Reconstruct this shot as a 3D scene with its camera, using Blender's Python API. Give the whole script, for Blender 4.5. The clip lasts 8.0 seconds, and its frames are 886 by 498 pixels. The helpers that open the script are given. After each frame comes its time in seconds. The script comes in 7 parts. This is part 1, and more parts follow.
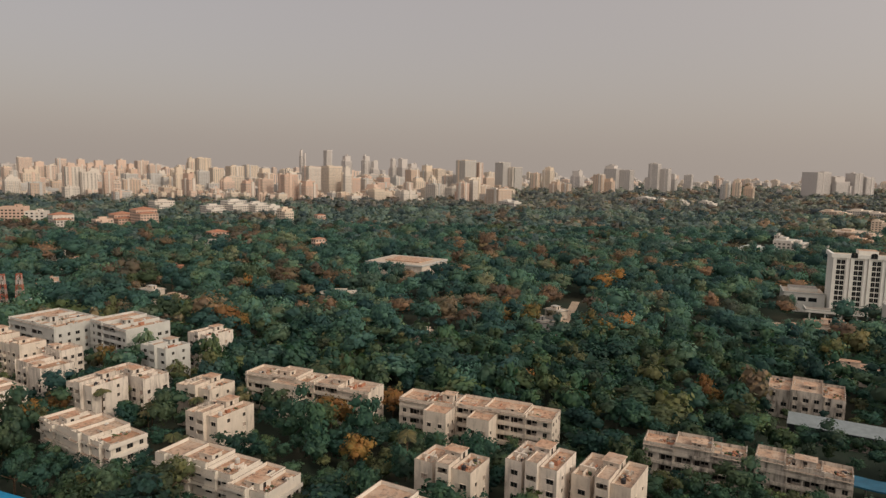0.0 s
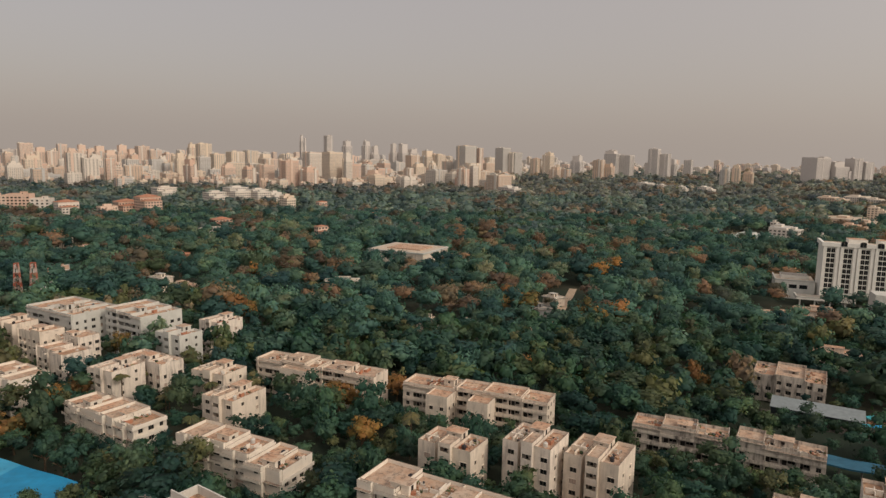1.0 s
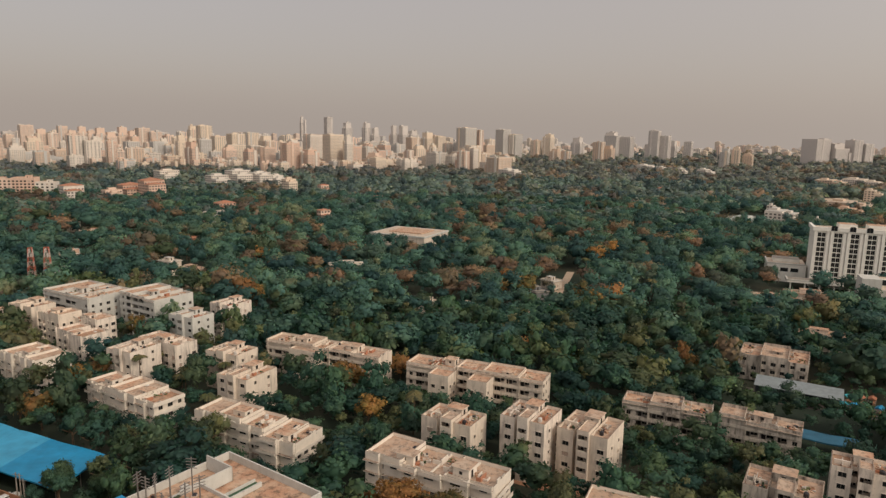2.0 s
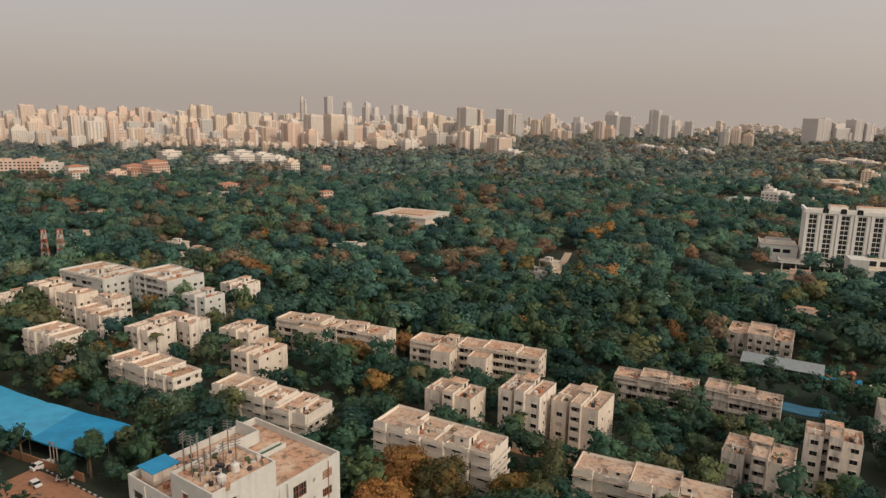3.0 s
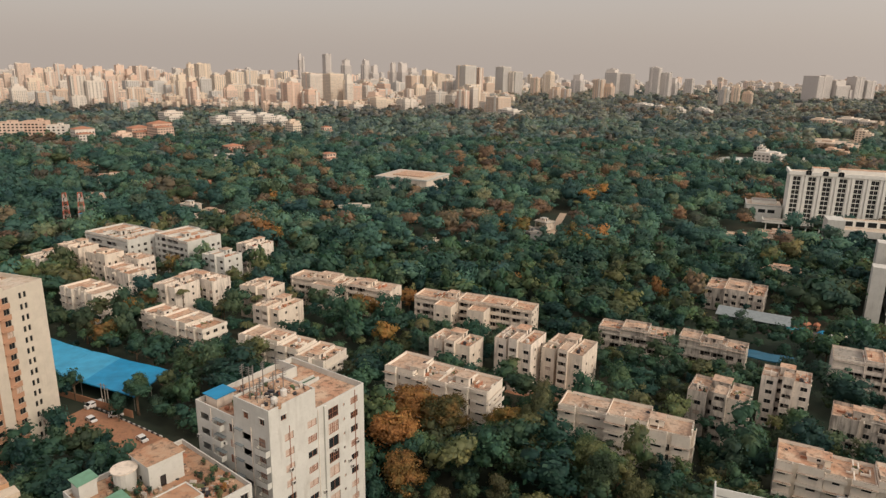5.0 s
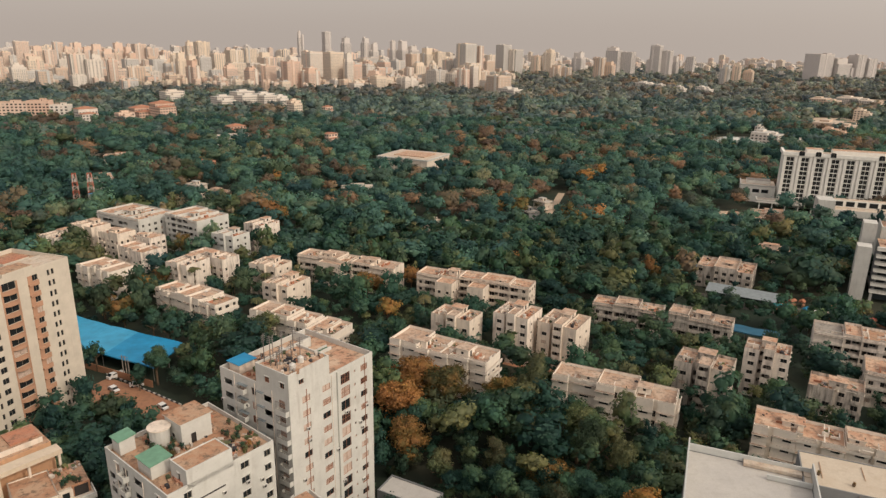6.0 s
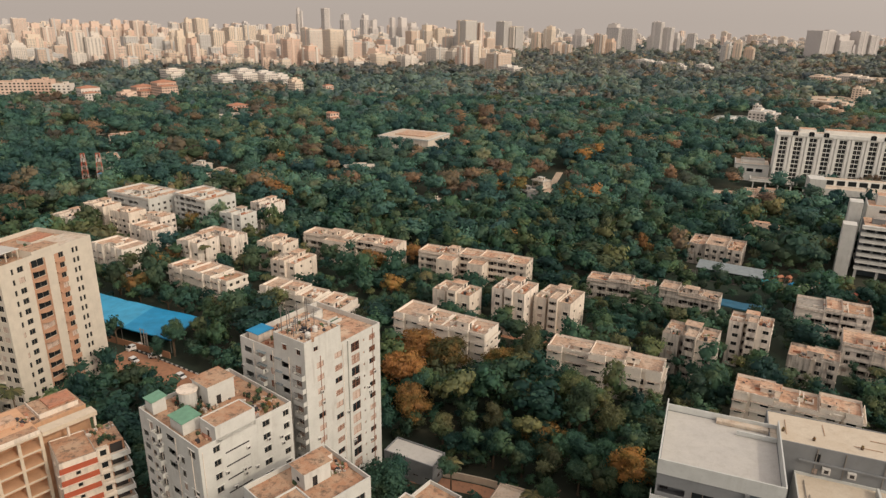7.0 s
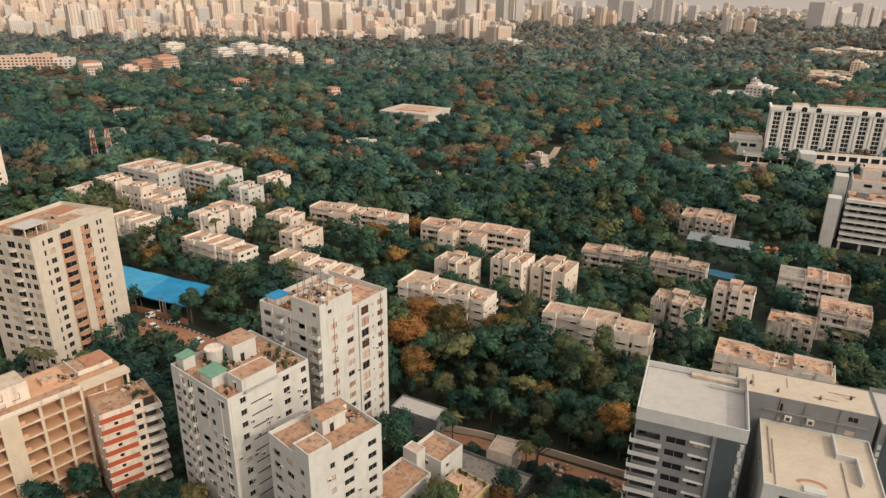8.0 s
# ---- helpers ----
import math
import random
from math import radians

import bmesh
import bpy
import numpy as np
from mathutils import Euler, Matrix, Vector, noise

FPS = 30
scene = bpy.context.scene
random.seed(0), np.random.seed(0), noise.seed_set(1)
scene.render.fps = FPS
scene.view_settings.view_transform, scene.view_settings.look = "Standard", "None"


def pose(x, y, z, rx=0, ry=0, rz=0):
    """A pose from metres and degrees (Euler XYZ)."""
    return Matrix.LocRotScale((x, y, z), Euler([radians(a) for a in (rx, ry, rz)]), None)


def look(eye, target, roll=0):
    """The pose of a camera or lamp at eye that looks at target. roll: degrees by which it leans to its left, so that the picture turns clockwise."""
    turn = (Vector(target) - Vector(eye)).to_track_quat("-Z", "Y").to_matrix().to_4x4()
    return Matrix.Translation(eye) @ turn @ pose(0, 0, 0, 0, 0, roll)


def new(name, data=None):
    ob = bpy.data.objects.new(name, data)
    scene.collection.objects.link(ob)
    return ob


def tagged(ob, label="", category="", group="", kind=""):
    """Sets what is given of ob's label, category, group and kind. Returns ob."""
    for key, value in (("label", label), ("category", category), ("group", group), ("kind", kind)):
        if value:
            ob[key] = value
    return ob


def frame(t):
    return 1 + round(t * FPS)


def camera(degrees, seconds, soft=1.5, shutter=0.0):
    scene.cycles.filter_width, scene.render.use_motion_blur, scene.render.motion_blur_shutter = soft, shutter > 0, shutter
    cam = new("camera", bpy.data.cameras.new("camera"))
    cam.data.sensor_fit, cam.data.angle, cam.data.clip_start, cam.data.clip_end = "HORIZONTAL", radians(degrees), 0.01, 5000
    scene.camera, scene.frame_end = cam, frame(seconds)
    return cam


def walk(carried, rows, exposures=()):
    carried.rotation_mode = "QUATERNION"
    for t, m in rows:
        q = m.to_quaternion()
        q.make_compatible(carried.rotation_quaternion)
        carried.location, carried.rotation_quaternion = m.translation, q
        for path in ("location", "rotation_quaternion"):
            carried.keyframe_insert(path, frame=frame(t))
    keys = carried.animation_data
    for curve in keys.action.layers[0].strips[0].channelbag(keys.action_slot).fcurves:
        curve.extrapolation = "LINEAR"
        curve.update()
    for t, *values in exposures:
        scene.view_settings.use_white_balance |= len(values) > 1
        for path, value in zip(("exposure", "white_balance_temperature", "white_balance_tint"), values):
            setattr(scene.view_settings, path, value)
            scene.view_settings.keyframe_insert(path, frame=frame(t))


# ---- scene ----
cam = camera(67.0, 8.0, 1.4)
PATH = [
    (0, look((-0.000, -0.000, 85.560), (-0.000, 99.254, 73.367), 1.018)),
    (0.5, look((-0.237, -5.216, 87.624), (-0.228, 93.900, 74.355), 1.005)),
    (1, look((-0.450, -10.474, 89.545), (-0.429, 88.471, 75.054), 0.997)),
    (1.5, look((-0.646, -15.794, 91.400), (-0.606, 82.947, 75.582), 0.989)),
    (3, look((-1.341, -32.259, 96.467), (-1.315, 65.664, 76.196), 0.965)),
    (3.5, look((-1.590, -37.580, 98.134), (-1.506, 60.025, 76.380), 0.928)),
    (4, look((-1.810, -42.969, 99.781), (-1.645, 54.286, 76.515), 0.895)),
    (4.5, look((-2.082, -48.377, 101.380), (-1.862, 48.497, 76.574), 0.871)),
    (6, look((-2.786, -64.442, 106.138), (-2.506, 31.147, 76.767), 0.871)),
    (6.5, look((-2.993, -69.810, 107.855), (-2.690, 25.281, 76.912), 0.859)),
    (7, look((-3.229, -75.199, 109.592), (-2.900, 19.376, 77.104), 0.843)),
    (7.5, look((-3.517, -80.954, 111.446), (-3.145, 13.079, 77.424), 0.829)),
    (8, look((-3.879, -87.639, 113.278), (-3.445, 5.607, 77.154), 0.817)),
]
walk(cam, PATH, [(0.0, -0.26), (4.0, 0.0), (6.0, 0.08), (7.5, 0.15), (8.0, 0.23)])

# ---- world and sun ----
SUN_AZ, SUN_EL = radians(-38), radians(35)
world = bpy.data.worlds.new("sky")
scene.world = world
world.use_nodes = True
wt = world.node_tree
wt.nodes.clear()
w_out = wt.nodes.new("ShaderNodeOutputWorld")
w_bg = wt.nodes.new("ShaderNodeBackground")
w_sky = wt.nodes.new("ShaderNodeTexSky")
w_sky.sky_type = "NISHITA"
w_sky.sun_disc = False
w_sky.sun_elevation = SUN_EL
w_sky.sun_rotation = math.pi / 2 - SUN_AZ
w_sky.dust_density = 6.0
w_sky.air_density = 1.0
w_sky.ozone_density = 1.0
w_sky.altitude = 60
# city haze: most of the blue of the sky is veiled by warm grey dust
w_mix = wt.nodes.new("ShaderNodeMix")
w_mix.data_type = "RGBA"
w_mix.inputs[0].default_value = 0.68
# the haze glows towards the sun
w_dir = wt.nodes.new("ShaderNodeTexCoord")
w_dot = wt.nodes.new("ShaderNodeVectorMath")
w_dot.operation = "DOT_PRODUCT"
w_dot.inputs[1].default_value = (math.cos(SUN_AZ) * math.cos(SUN_EL), math.sin(SUN_AZ) * math.cos(SUN_EL), math.sin(SUN_EL))
wt.links.new(w_dir.outputs["Generated"], w_dot.inputs[0])
w_half = wt.nodes.new("ShaderNodeMapRange")
w_half.inputs[1].default_value = -1.0
wt.links.new(w_dot.outputs["Value"], w_half.inputs[0])
w_pow = wt.nodes.new("ShaderNodeMath")
w_pow.operation = "POWER"
w_pow.inputs[1].default_value = 4.0
wt.links.new(w_half.outputs[0], w_pow.inputs[0])
w_glow = wt.nodes.new("ShaderNodeMix")
w_glow.data_type = "RGBA"
w_glow.inputs[6].default_value = (4.35, 3.70, 3.25, 1)
w_glow.inputs[7].default_value = (12.5, 11.1, 9.8, 1)
wt.links.new(w_pow.outputs[0], w_glow.inputs[0])
wt.links.new(w_glow.outputs[2], w_mix.inputs[7])
w_bg.inputs[1].default_value = 0.141
wt.links.new(w_sky.outputs[0], w_mix.inputs[6])
wt.links.new(w_mix.outputs[2], w_bg.inputs[0])
wt.links.new(w_bg.outputs[0], w_out.inputs[0])

sun = new("sun", bpy.data.lights.new("sun", "SUN"))
sun.data.energy = 1.12
sun.data.angle = radians(1.5)
sun.data.color = (1.0, 0.86, 0.69)
sun.matrix_world = look((0, 0, 0), (-math.cos(SUN_AZ) * math.cos(SUN_EL), -math.sin(SUN_AZ) * math.cos(SUN_EL), -math.sin(SUN_EL)))
sun.location = (200, -200, 300)


# ---- materials ----
def node_mat(name, rough=0.85, spec=0.3):
    m = bpy.data.materials.new(name)
    m.use_nodes = True
    nt = m.node_tree
    p = nt.nodes["Principled BSDF"]
    p.inputs["Roughness"].default_value = rough
    p.inputs["Specular IOR Level"].default_value = spec
    geo = nt.nodes.new("ShaderNodeNewGeometry")
    return m, nt, p, geo.outputs["Position"]


def noise_of(nt, where, scale, detail=4.0, stretch=(1, 1, 1), rough=0.6):
    mp = nt.nodes.new("ShaderNodeMapping")
    mp.inputs["Scale"].default_value = stretch
    nt.links.new(where, mp.inputs[0])
    n = nt.nodes.new("ShaderNodeTexNoise")
    n.inputs["Scale"].default_value = scale
    n.inputs["Detail"].default_value = detail
    n.inputs["Roughness"].default_value = rough
    nt.links.new(mp.outputs[0], n.inputs["Vector"])
    return n.outputs[0]


def ramp(nt, fac, stops):
    r = nt.nodes.new("ShaderNodeValToRGB")
    el = r.color_ramp.elements
    while len(el) < len(stops):
        el.new(0.5)
    for e, (at, col) in zip(el, stops):
        e.position = at
        e.color = (*col, 1) if len(col) == 3 else col
    nt.links.new(fac, r.inputs[0])
    return r.outputs[0]


def mixed(nt, fac, a, b, how="MIX"):
    x = nt.nodes.new("ShaderNodeMix")
    x.data_type, x.blend_type = "RGBA", how
    for sock, v in ((x.inputs[0], fac), (x.inputs[6], a), (x.inputs[7], b)):
        if isinstance(v, (int, float)):
            sock.default_value = v
        elif isinstance(v, tuple):
            sock.default_value = (*v, 1)
        else:
            nt.links.new(v, sock)
    return x.outputs[2]


def bump(nt, p, height, strength=0.3, dist=0.05):
    b = nt.nodes.new("ShaderNodeBump")
    b.inputs["Strength"].default_value = strength
    b.inputs["Distance"].default_value = dist
    nt.links.new(height, b.inputs["Height"])
    nt.links.new(b.outputs[0], p.inputs["Normal"])


def paint_mat(name, col, dirt=(0.16, 0.13, 0.10), amount=0.5, streak=0.5, rough=0.85, vary=0.0, grime=0.0):
    """Painted plaster with rain streaks, blotches and patchy repairs."""
    m, nt, p, pos = node_mat(name, rough)
    blot = noise_of(nt, pos, 0.35, 6)
    fine = noise_of(nt, pos, 2.5, 5)
    run = noise_of(nt, pos, 0.8, 5, (1, 1, 0.16))
    foul = ramp(nt, noise_of(nt, pos, 0.16, 4), [(0.40 - 0.14 * grime, (0.18 + 0.22 * grime,) * 3), (0.62 - 0.12 * grime, (1, 1, 1))])
    base = mixed(nt, ramp(nt, blot, [(0.35, (0, 0, 0)), (0.7, (1, 1, 1))]), col, tuple(c * 0.86 for c in col))
    streaks = mixed(nt, 1.0, ramp(nt, run, [(0.57 - 0.12 * streak, (0, 0, 0)), (0.80 - 0.10 * streak, (streak,) * 3)]), foul, "MULTIPLY")
    base = mixed(nt, streaks, base, dirt)
    base = mixed(nt, ramp(nt, fine, [(0.58, (0, 0, 0)), (0.82, (amount,) * 3)]), base, dirt)
    if vary:
        info = nt.nodes.new("ShaderNodeObjectInfo")
        base = mixed(nt, vary, base, ramp(nt, info.outputs["Random"], [(0, (0.55, 0.5, 0.45)), (0.5, col), (1, (0.6, 0.45, 0.35))]))
    nt.links.new(base, p.inputs["Base Color"])
    bump(nt, p, fine, 0.25, 0.03)
    return m


def roof_mat(name, col, col2, dark=(0.10, 0.085, 0.07), amount=0.7):
    """Weathered roof screed: pale and rusty patches, puddle stains and soot."""
    m, nt, p, pos = node_mat(name, 0.9, 0.2)
    big = noise_of(nt, pos, 0.24, 6, rough=0.7)
    mid = noise_of(nt, pos, 0.8, 6, rough=0.7)
    fine = noise_of(nt, pos, 4.0, 4)
    base = mixed(nt, ramp(nt, big, [(0.40, (0, 0, 0)), (0.60, (1, 1, 1))]), col, col2)
    base = mixed(nt, ramp(nt, mid, [(0.49, (0, 0, 0)), (0.64, (amount,) * 3)]), base, dark)
    base = mixed(nt, ramp(nt, fine, [(0.3, (0, 0, 0)), (0.8, (0.35,) * 3)]), base, tuple(c * 0.6 for c in col))
    nt.links.new(base, p.inputs["Base Color"])
    bump(nt, p, mid, 0.4, 0.08)
    return m


def plain_mat(name, col, rough=0.6, metal=0.0, grain=0.25, scale=3.0, spec=0.4):
    m, nt, p, pos = node_mat(name, rough, spec)
    n = noise_of(nt, pos, scale, 4)
    base = mixed(nt, ramp(nt, n, [(0.3, (0, 0, 0)), (0.75, (1, 1, 1))]), col, tuple(c * (1 - grain) for c in col))
    nt.links.new(base, p.inputs["Base Color"])
    p.inputs["Metallic"].default_value = metal
    return m


def leaf_mat(name, stops, patch=0.06, gloss=0.6):
    """Foliage: hue and tone change from tree to tree, and a little from clump to clump."""
    m, nt, p, pos = node_mat(name, gloss, 0.2)
    place = noise_of(nt, pos, patch, 3)
    isl = nt.nodes["Geometry"].outputs["Random Per Island"]
    own = nt.nodes.new("ShaderNodeAttribute")
    own.attribute_name = "tree_hue"
    info = nt.nodes.new("ShaderNodeObjectInfo")

    def calc(how, a, b):
        q = nt.nodes.new("ShaderNodeMath")
        q.operation = how
        for sock, v in zip(q.inputs, (a, b)):
            if isinstance(v, (int, float)):
                sock.default_value = v
            else:
                nt.links.new(v, sock)
        return q.outputs[0]

    hue = calc("FRACT", calc("ADD", own.outputs["Fac"], info.outputs["Random"]), 0)
    tone = calc("FRACT", calc("MULTIPLY", hue, 7.31), 0)
    a = ramp(nt, calc("ADD", place, calc("MULTIPLY", calc("SUBTRACT", hue, 0.5), 0.34)), stops)
    t = mixed(nt, tone, (0.60, 0.66, 0.74), (1.50, 1.42, 1.26))
    c = mixed(nt, isl, (0.73, 0.79, 0.90), (1.29, 1.20, 1.08))
    col = mixed(nt, 1.0, mixed(nt, 1.0, a, t, "MULTIPLY"), c, "MULTIPLY")
    nt.links.new(col, p.inputs["Base Color"])
    tl = nt.nodes.new("ShaderNodeBsdfTranslucent")
    mx = nt.nodes.new("ShaderNodeMixShader")
    mx.inputs[0].default_value = 0.34
    nt.links.new(mixed(nt, 1.0, col, (1.15, 1.3, 0.9), "MULTIPLY"), tl.inputs["Color"])
    nt.links.new(p.outputs[0], mx.inputs[1])
    nt.links.new(tl.outputs[0], mx.inputs[2])
    nt.links.new(mx.outputs[0], nt.nodes["Material Output"].inputs[0])
    return m


WHITE = paint_mat("white_paint", (0.576, 0.568, 0.526), (0.24, 0.20, 0.16), 0.4, 0.45)
CREAM = paint_mat("cream_paint", (0.742, 0.645, 0.539), (0.17, 0.13, 0.10), 0.55, 0.6, grime=0.2)
TOWERCREAM = paint_mat("tower_cream_paint", (0.592, 0.530, 0.440), (0.24, 0.2, 0.16), 0.3, 0.25)
BANDWHITE = paint_mat("chalky_white_paint", (0.772, 0.701, 0.610), (0.22, 0.175, 0.14), 0.35, 0.35)
STAINED = paint_mat("stained_plaster", (0.77, 0.685, 0.594), (0.12, 0.095, 0.08), 0.7, 0.75, grime=0.45)
OLD = paint_mat("mouldy_plaster", (0.600, 0.535, 0.460), (0.075, 0.066, 0.058), 1.0, 1.0, grime=0.8)
COOLWHITE = paint_mat("cool_white_paint", (0.54, 0.55, 0.525), (0.26, 0.25, 0.22), 0.35, 0.4)
TERRACOTTA = paint_mat("faded_terracotta_paint", (0.46, 0.265, 0.17), (0.2, 0.11, 0.07), 0.4, 0.4)
GREYWALL = paint_mat("grey_paint", (0.205, 0.213, 0.216), (0.15, 0.14, 0.13), 0.4, 0.4)
DARKPANEL = paint_mat("dark_grey_cladding", (0.075, 0.095, 0.105), (0.04, 0.05, 0.05), 0.3, 0.3, 0.5)
BROWNWALL = paint_mat("brown_paint", (0.42, 0.22, 0.13), (0.16, 0.08, 0.05), 0.4, 0.4)
REDBAND = paint_mat("brick_red_paint", (0.42, 0.10, 0.05), (0.2, 0.06, 0.04), 0.3, 0.3)
FRAME = paint_mat("frame_plaster", (0.607, 0.509, 0.390), (0.3, 0.22, 0.16), 0.4, 0.4)
CONCRETE = paint_mat("raw_concrete", (0.62, 0.37, 0.22), (0.24, 0.15, 0.1), 0.4, 0.3)
ROOF_PINK = roof_mat("pink_roof_screed", (0.503, 0.289, 0.187), (0.60, 0.45, 0.33), (0.10, 0.08, 0.06), 0.8)
ROOF_PALE = roof_mat("pale_roof_screed", (0.58, 0.508, 0.417), (0.52, 0.40, 0.30), (0.24, 0.19, 0.145), 0.5)
ROOF_BROWN = roof_mat("brown_roof_screed", (0.417, 0.23, 0.139), (0.47, 0.33, 0.225), (0.11, 0.09, 0.07), 0.85)
ROOF_WHITE = roof_mat("limewashed_roof", (0.510, 0.491, 0.451), (0.47, 0.45, 0.42), (0.40, 0.37, 0.33), 0.45)
COPING = roof_mat("grimy_coping", (0.40, 0.32, 0.255), (0.27, 0.20, 0.155), (0.085, 0.072, 0.06), 0.9)
ROOF_CREAM = roof_mat("smooth_cream_screed", (0.57, 0.50, 0.40), (0.53, 0.45, 0.35), (0.40, 0.32, 0.24), 0.35)
ROOF_TAN = roof_mat("dusty_tan_screed", (0.53, 0.41, 0.315), (0.47, 0.31, 0.215), (0.13, 0.10, 0.08), 0.75)
ROOF_GREY = roof_mat("grey_roof_concrete", (0.30, 0.28, 0.25), (0.36, 0.32, 0.27))
GLASS = plain_mat("window_glass", (0.022, 0.026, 0.028), 0.2, 0.0, 0.3, 0.7, 0.14)
# near-black that stands in for the shade inside openings
DARK = plain_mat("unlit_opening", (0.035, 0.03, 0.028), 0.7)
CURTAIN = plain_mat("drawn_curtain", (0.58, 0.45, 0.37), 0.7, 0.0, 0.35, 1.6)
SASH = plain_mat("window_sash", (0.30, 0.25, 0.2), 0.6)
SASH_RED = plain_mat("rust_grille", (0.34, 0.15, 0.09), 0.7)
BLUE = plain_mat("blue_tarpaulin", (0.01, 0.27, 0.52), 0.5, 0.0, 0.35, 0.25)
# lit copy of the blue sheet: sunlight painted in as a lighter blue
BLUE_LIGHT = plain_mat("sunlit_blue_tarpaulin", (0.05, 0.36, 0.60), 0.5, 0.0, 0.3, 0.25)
BLUE_DARK = plain_mat("dark_blue_sheeting", (0.02, 0.12, 0.20), 0.5, 0.0, 0.3, 0.4)
PALEGREEN = plain_mat("faded_green_roof", (0.40, 0.45, 0.40), 0.6, 0.0, 0.35, 0.15)
GREENROOF = plain_mat("green_sheet_roof", (0.16, 0.33, 0.22), 0.5, 0.0, 0.3, 0.8)
GREYSHEET = plain_mat("grey_sheet_roof", (0.26, 0.30, 0.31), 0.5, 0.2, 0.3, 0.6)
REDROOF = roof_mat("red_roof", (0.46, 0.20, 0.12), (0.44, 0.24, 0.16))
STEEL = plain_mat("galvanised_steel", (0.30, 0.28, 0.26), 0.5, 0.6)
MAST_PALE = plain_mat("faded_white_mast_paint", (0.48, 0.38, 0.33), 0.6)
MAST_RED = plain_mat("mast_red_paint", (0.44, 0.13, 0.08), 0.6)
TANK_BLACK = plain_mat("black_plastic_tank", (0.03, 0.03, 0.035), 0.45)
TANK_WHITE = plain_mat("white_plastic_tank", (0.6, 0.58, 0.54), 0.5)
BARK = plain_mat("bark", (0.16, 0.11, 0.07), 0.9, 0.0, 0.5, 3.0)
EARTH = roof_mat("red_earth", (0.42, 0.215, 0.125), (0.36, 0.19, 0.12), (0.15, 0.1, 0.07), 0.5)
ROADMAT = roof_mat("dusty_asphalt", (0.10, 0.09, 0.085), (0.13, 0.115, 0.10), (0.06, 0.06, 0.06), 0.5)
SAND = roof_mat("pale_bare_earth", (0.56, 0.44, 0.33), (0.48, 0.36, 0.26), (0.30, 0.24, 0.18), 0.4)
CARPAINT = plain_mat("white_car_paint", (0.75, 0.74, 0.72), 0.3, 0.0, 0.05)
CARRED = plain_mat("red_car_paint", (0.35, 0.04, 0.03), 0.3, 0.0, 0.05)
TYRE = plain_mat("tyre_rubber", (0.02, 0.02, 0.02), 0.8)
GREEN_STOPS = [(0.34, (0.036, 0.093, 0.070)), (0.46, (0.053, 0.114, 0.074)), (0.57, (0.081, 0.134, 0.074)), (0.65, (0.117, 0.146, 0.076)), (0.74, (0.159, 0.151, 0.081))]
LEAF = leaf_mat("green_leaves", GREEN_STOPS)
LEAF_DARK = leaf_mat("deep_green_leaves", [(0.34, (0.031, 0.083, 0.072)), (0.55, (0.049, 0.108, 0.078)), (0.70, (0.081, 0.121, 0.074))])
LEAF_GOLD = leaf_mat("rusty_orange_leaves", [(0.26, (0.120, 0.122, 0.052)), (0.38, (0.220, 0.158, 0.059)), (0.52, (0.315, 0.181, 0.068)), (0.68, (0.305, 0.158, 0.068))], 0.30)
LEAF_RUST = leaf_mat("dull_rust_leaves", [(0.38, (0.265, 0.159, 0.090)), (0.5, (0.254, 0.164, 0.095)), (0.62, (0.191, 0.159, 0.093))])
LEAF_OLIVE = leaf_mat("yellow_green_leaves", [(0.36, (0.083, 0.125, 0.066)), (0.64, (0.154, 0.164, 0.085))])
LEAF_PALM = leaf_mat("palm_leaves", [(0.35, (0.074, 0.090, 0.042)), (0.65, (0.138, 0.127, 0.064))])
# park and far leaves: distance haze is put into these paler, greyer colours
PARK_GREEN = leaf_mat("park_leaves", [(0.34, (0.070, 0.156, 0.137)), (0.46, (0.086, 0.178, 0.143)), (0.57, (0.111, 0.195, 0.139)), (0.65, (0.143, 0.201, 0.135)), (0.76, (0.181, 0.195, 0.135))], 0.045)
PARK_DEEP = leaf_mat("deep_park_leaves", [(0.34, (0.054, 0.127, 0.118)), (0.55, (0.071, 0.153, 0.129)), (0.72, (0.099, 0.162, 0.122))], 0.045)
FAR_GREEN = leaf_mat("hazed_far_leaves", [(0.34, (0.123, 0.187, 0.185)), (0.46, (0.137, 0.200, 0.190)), (0.57, (0.158, 0.211, 0.192)), (0.66, (0.178, 0.214, 0.192)), (0.78, (0.211, 0.213, 0.192))], 0.03)
FAR_PALE = leaf_mat("haze_pale_leaves", [(0.34, (0.175, 0.208, 0.206)), (0.55, (0.197, 0.218, 0.210)), (0.76, (0.232, 0.222, 0.210))], 0.03)
PARK_RUST = leaf_mat("hazed_park_rust_leaves", [(0.35, (0.235, 0.158, 0.112)), (0.5, (0.215, 0.160, 0.112)), (0.65, (0.175, 0.155, 0.108))], 0.05)
FAR_RUST = leaf_mat("hazed_rust_leaves", [(0.35, (0.230, 0.183, 0.151)), (0.65, (0.227, 0.193, 0.158))], 0.03)
GROUND, g_nt, g_p, g_pos = node_mat("park_ground", 0.95, 0.15)
g_big, g_mid = noise_of(g_nt, g_pos, 0.02, 5), noise_of(g_nt, g_pos, 0.3, 6)
g_col = mixed(g_nt, ramp(g_nt, g_big, [(0.42, (0, 0, 0)), (0.6, (1, 1, 1))]), (0.030, 0.045, 0.032), (0.052, 0.052, 0.036))
g_xyz = g_nt.nodes.new("ShaderNodeSeparateXYZ")
g_nt.links.new(g_pos, g_xyz.inputs[0])
g_far = g_nt.nodes.new("ShaderNodeMapRange")
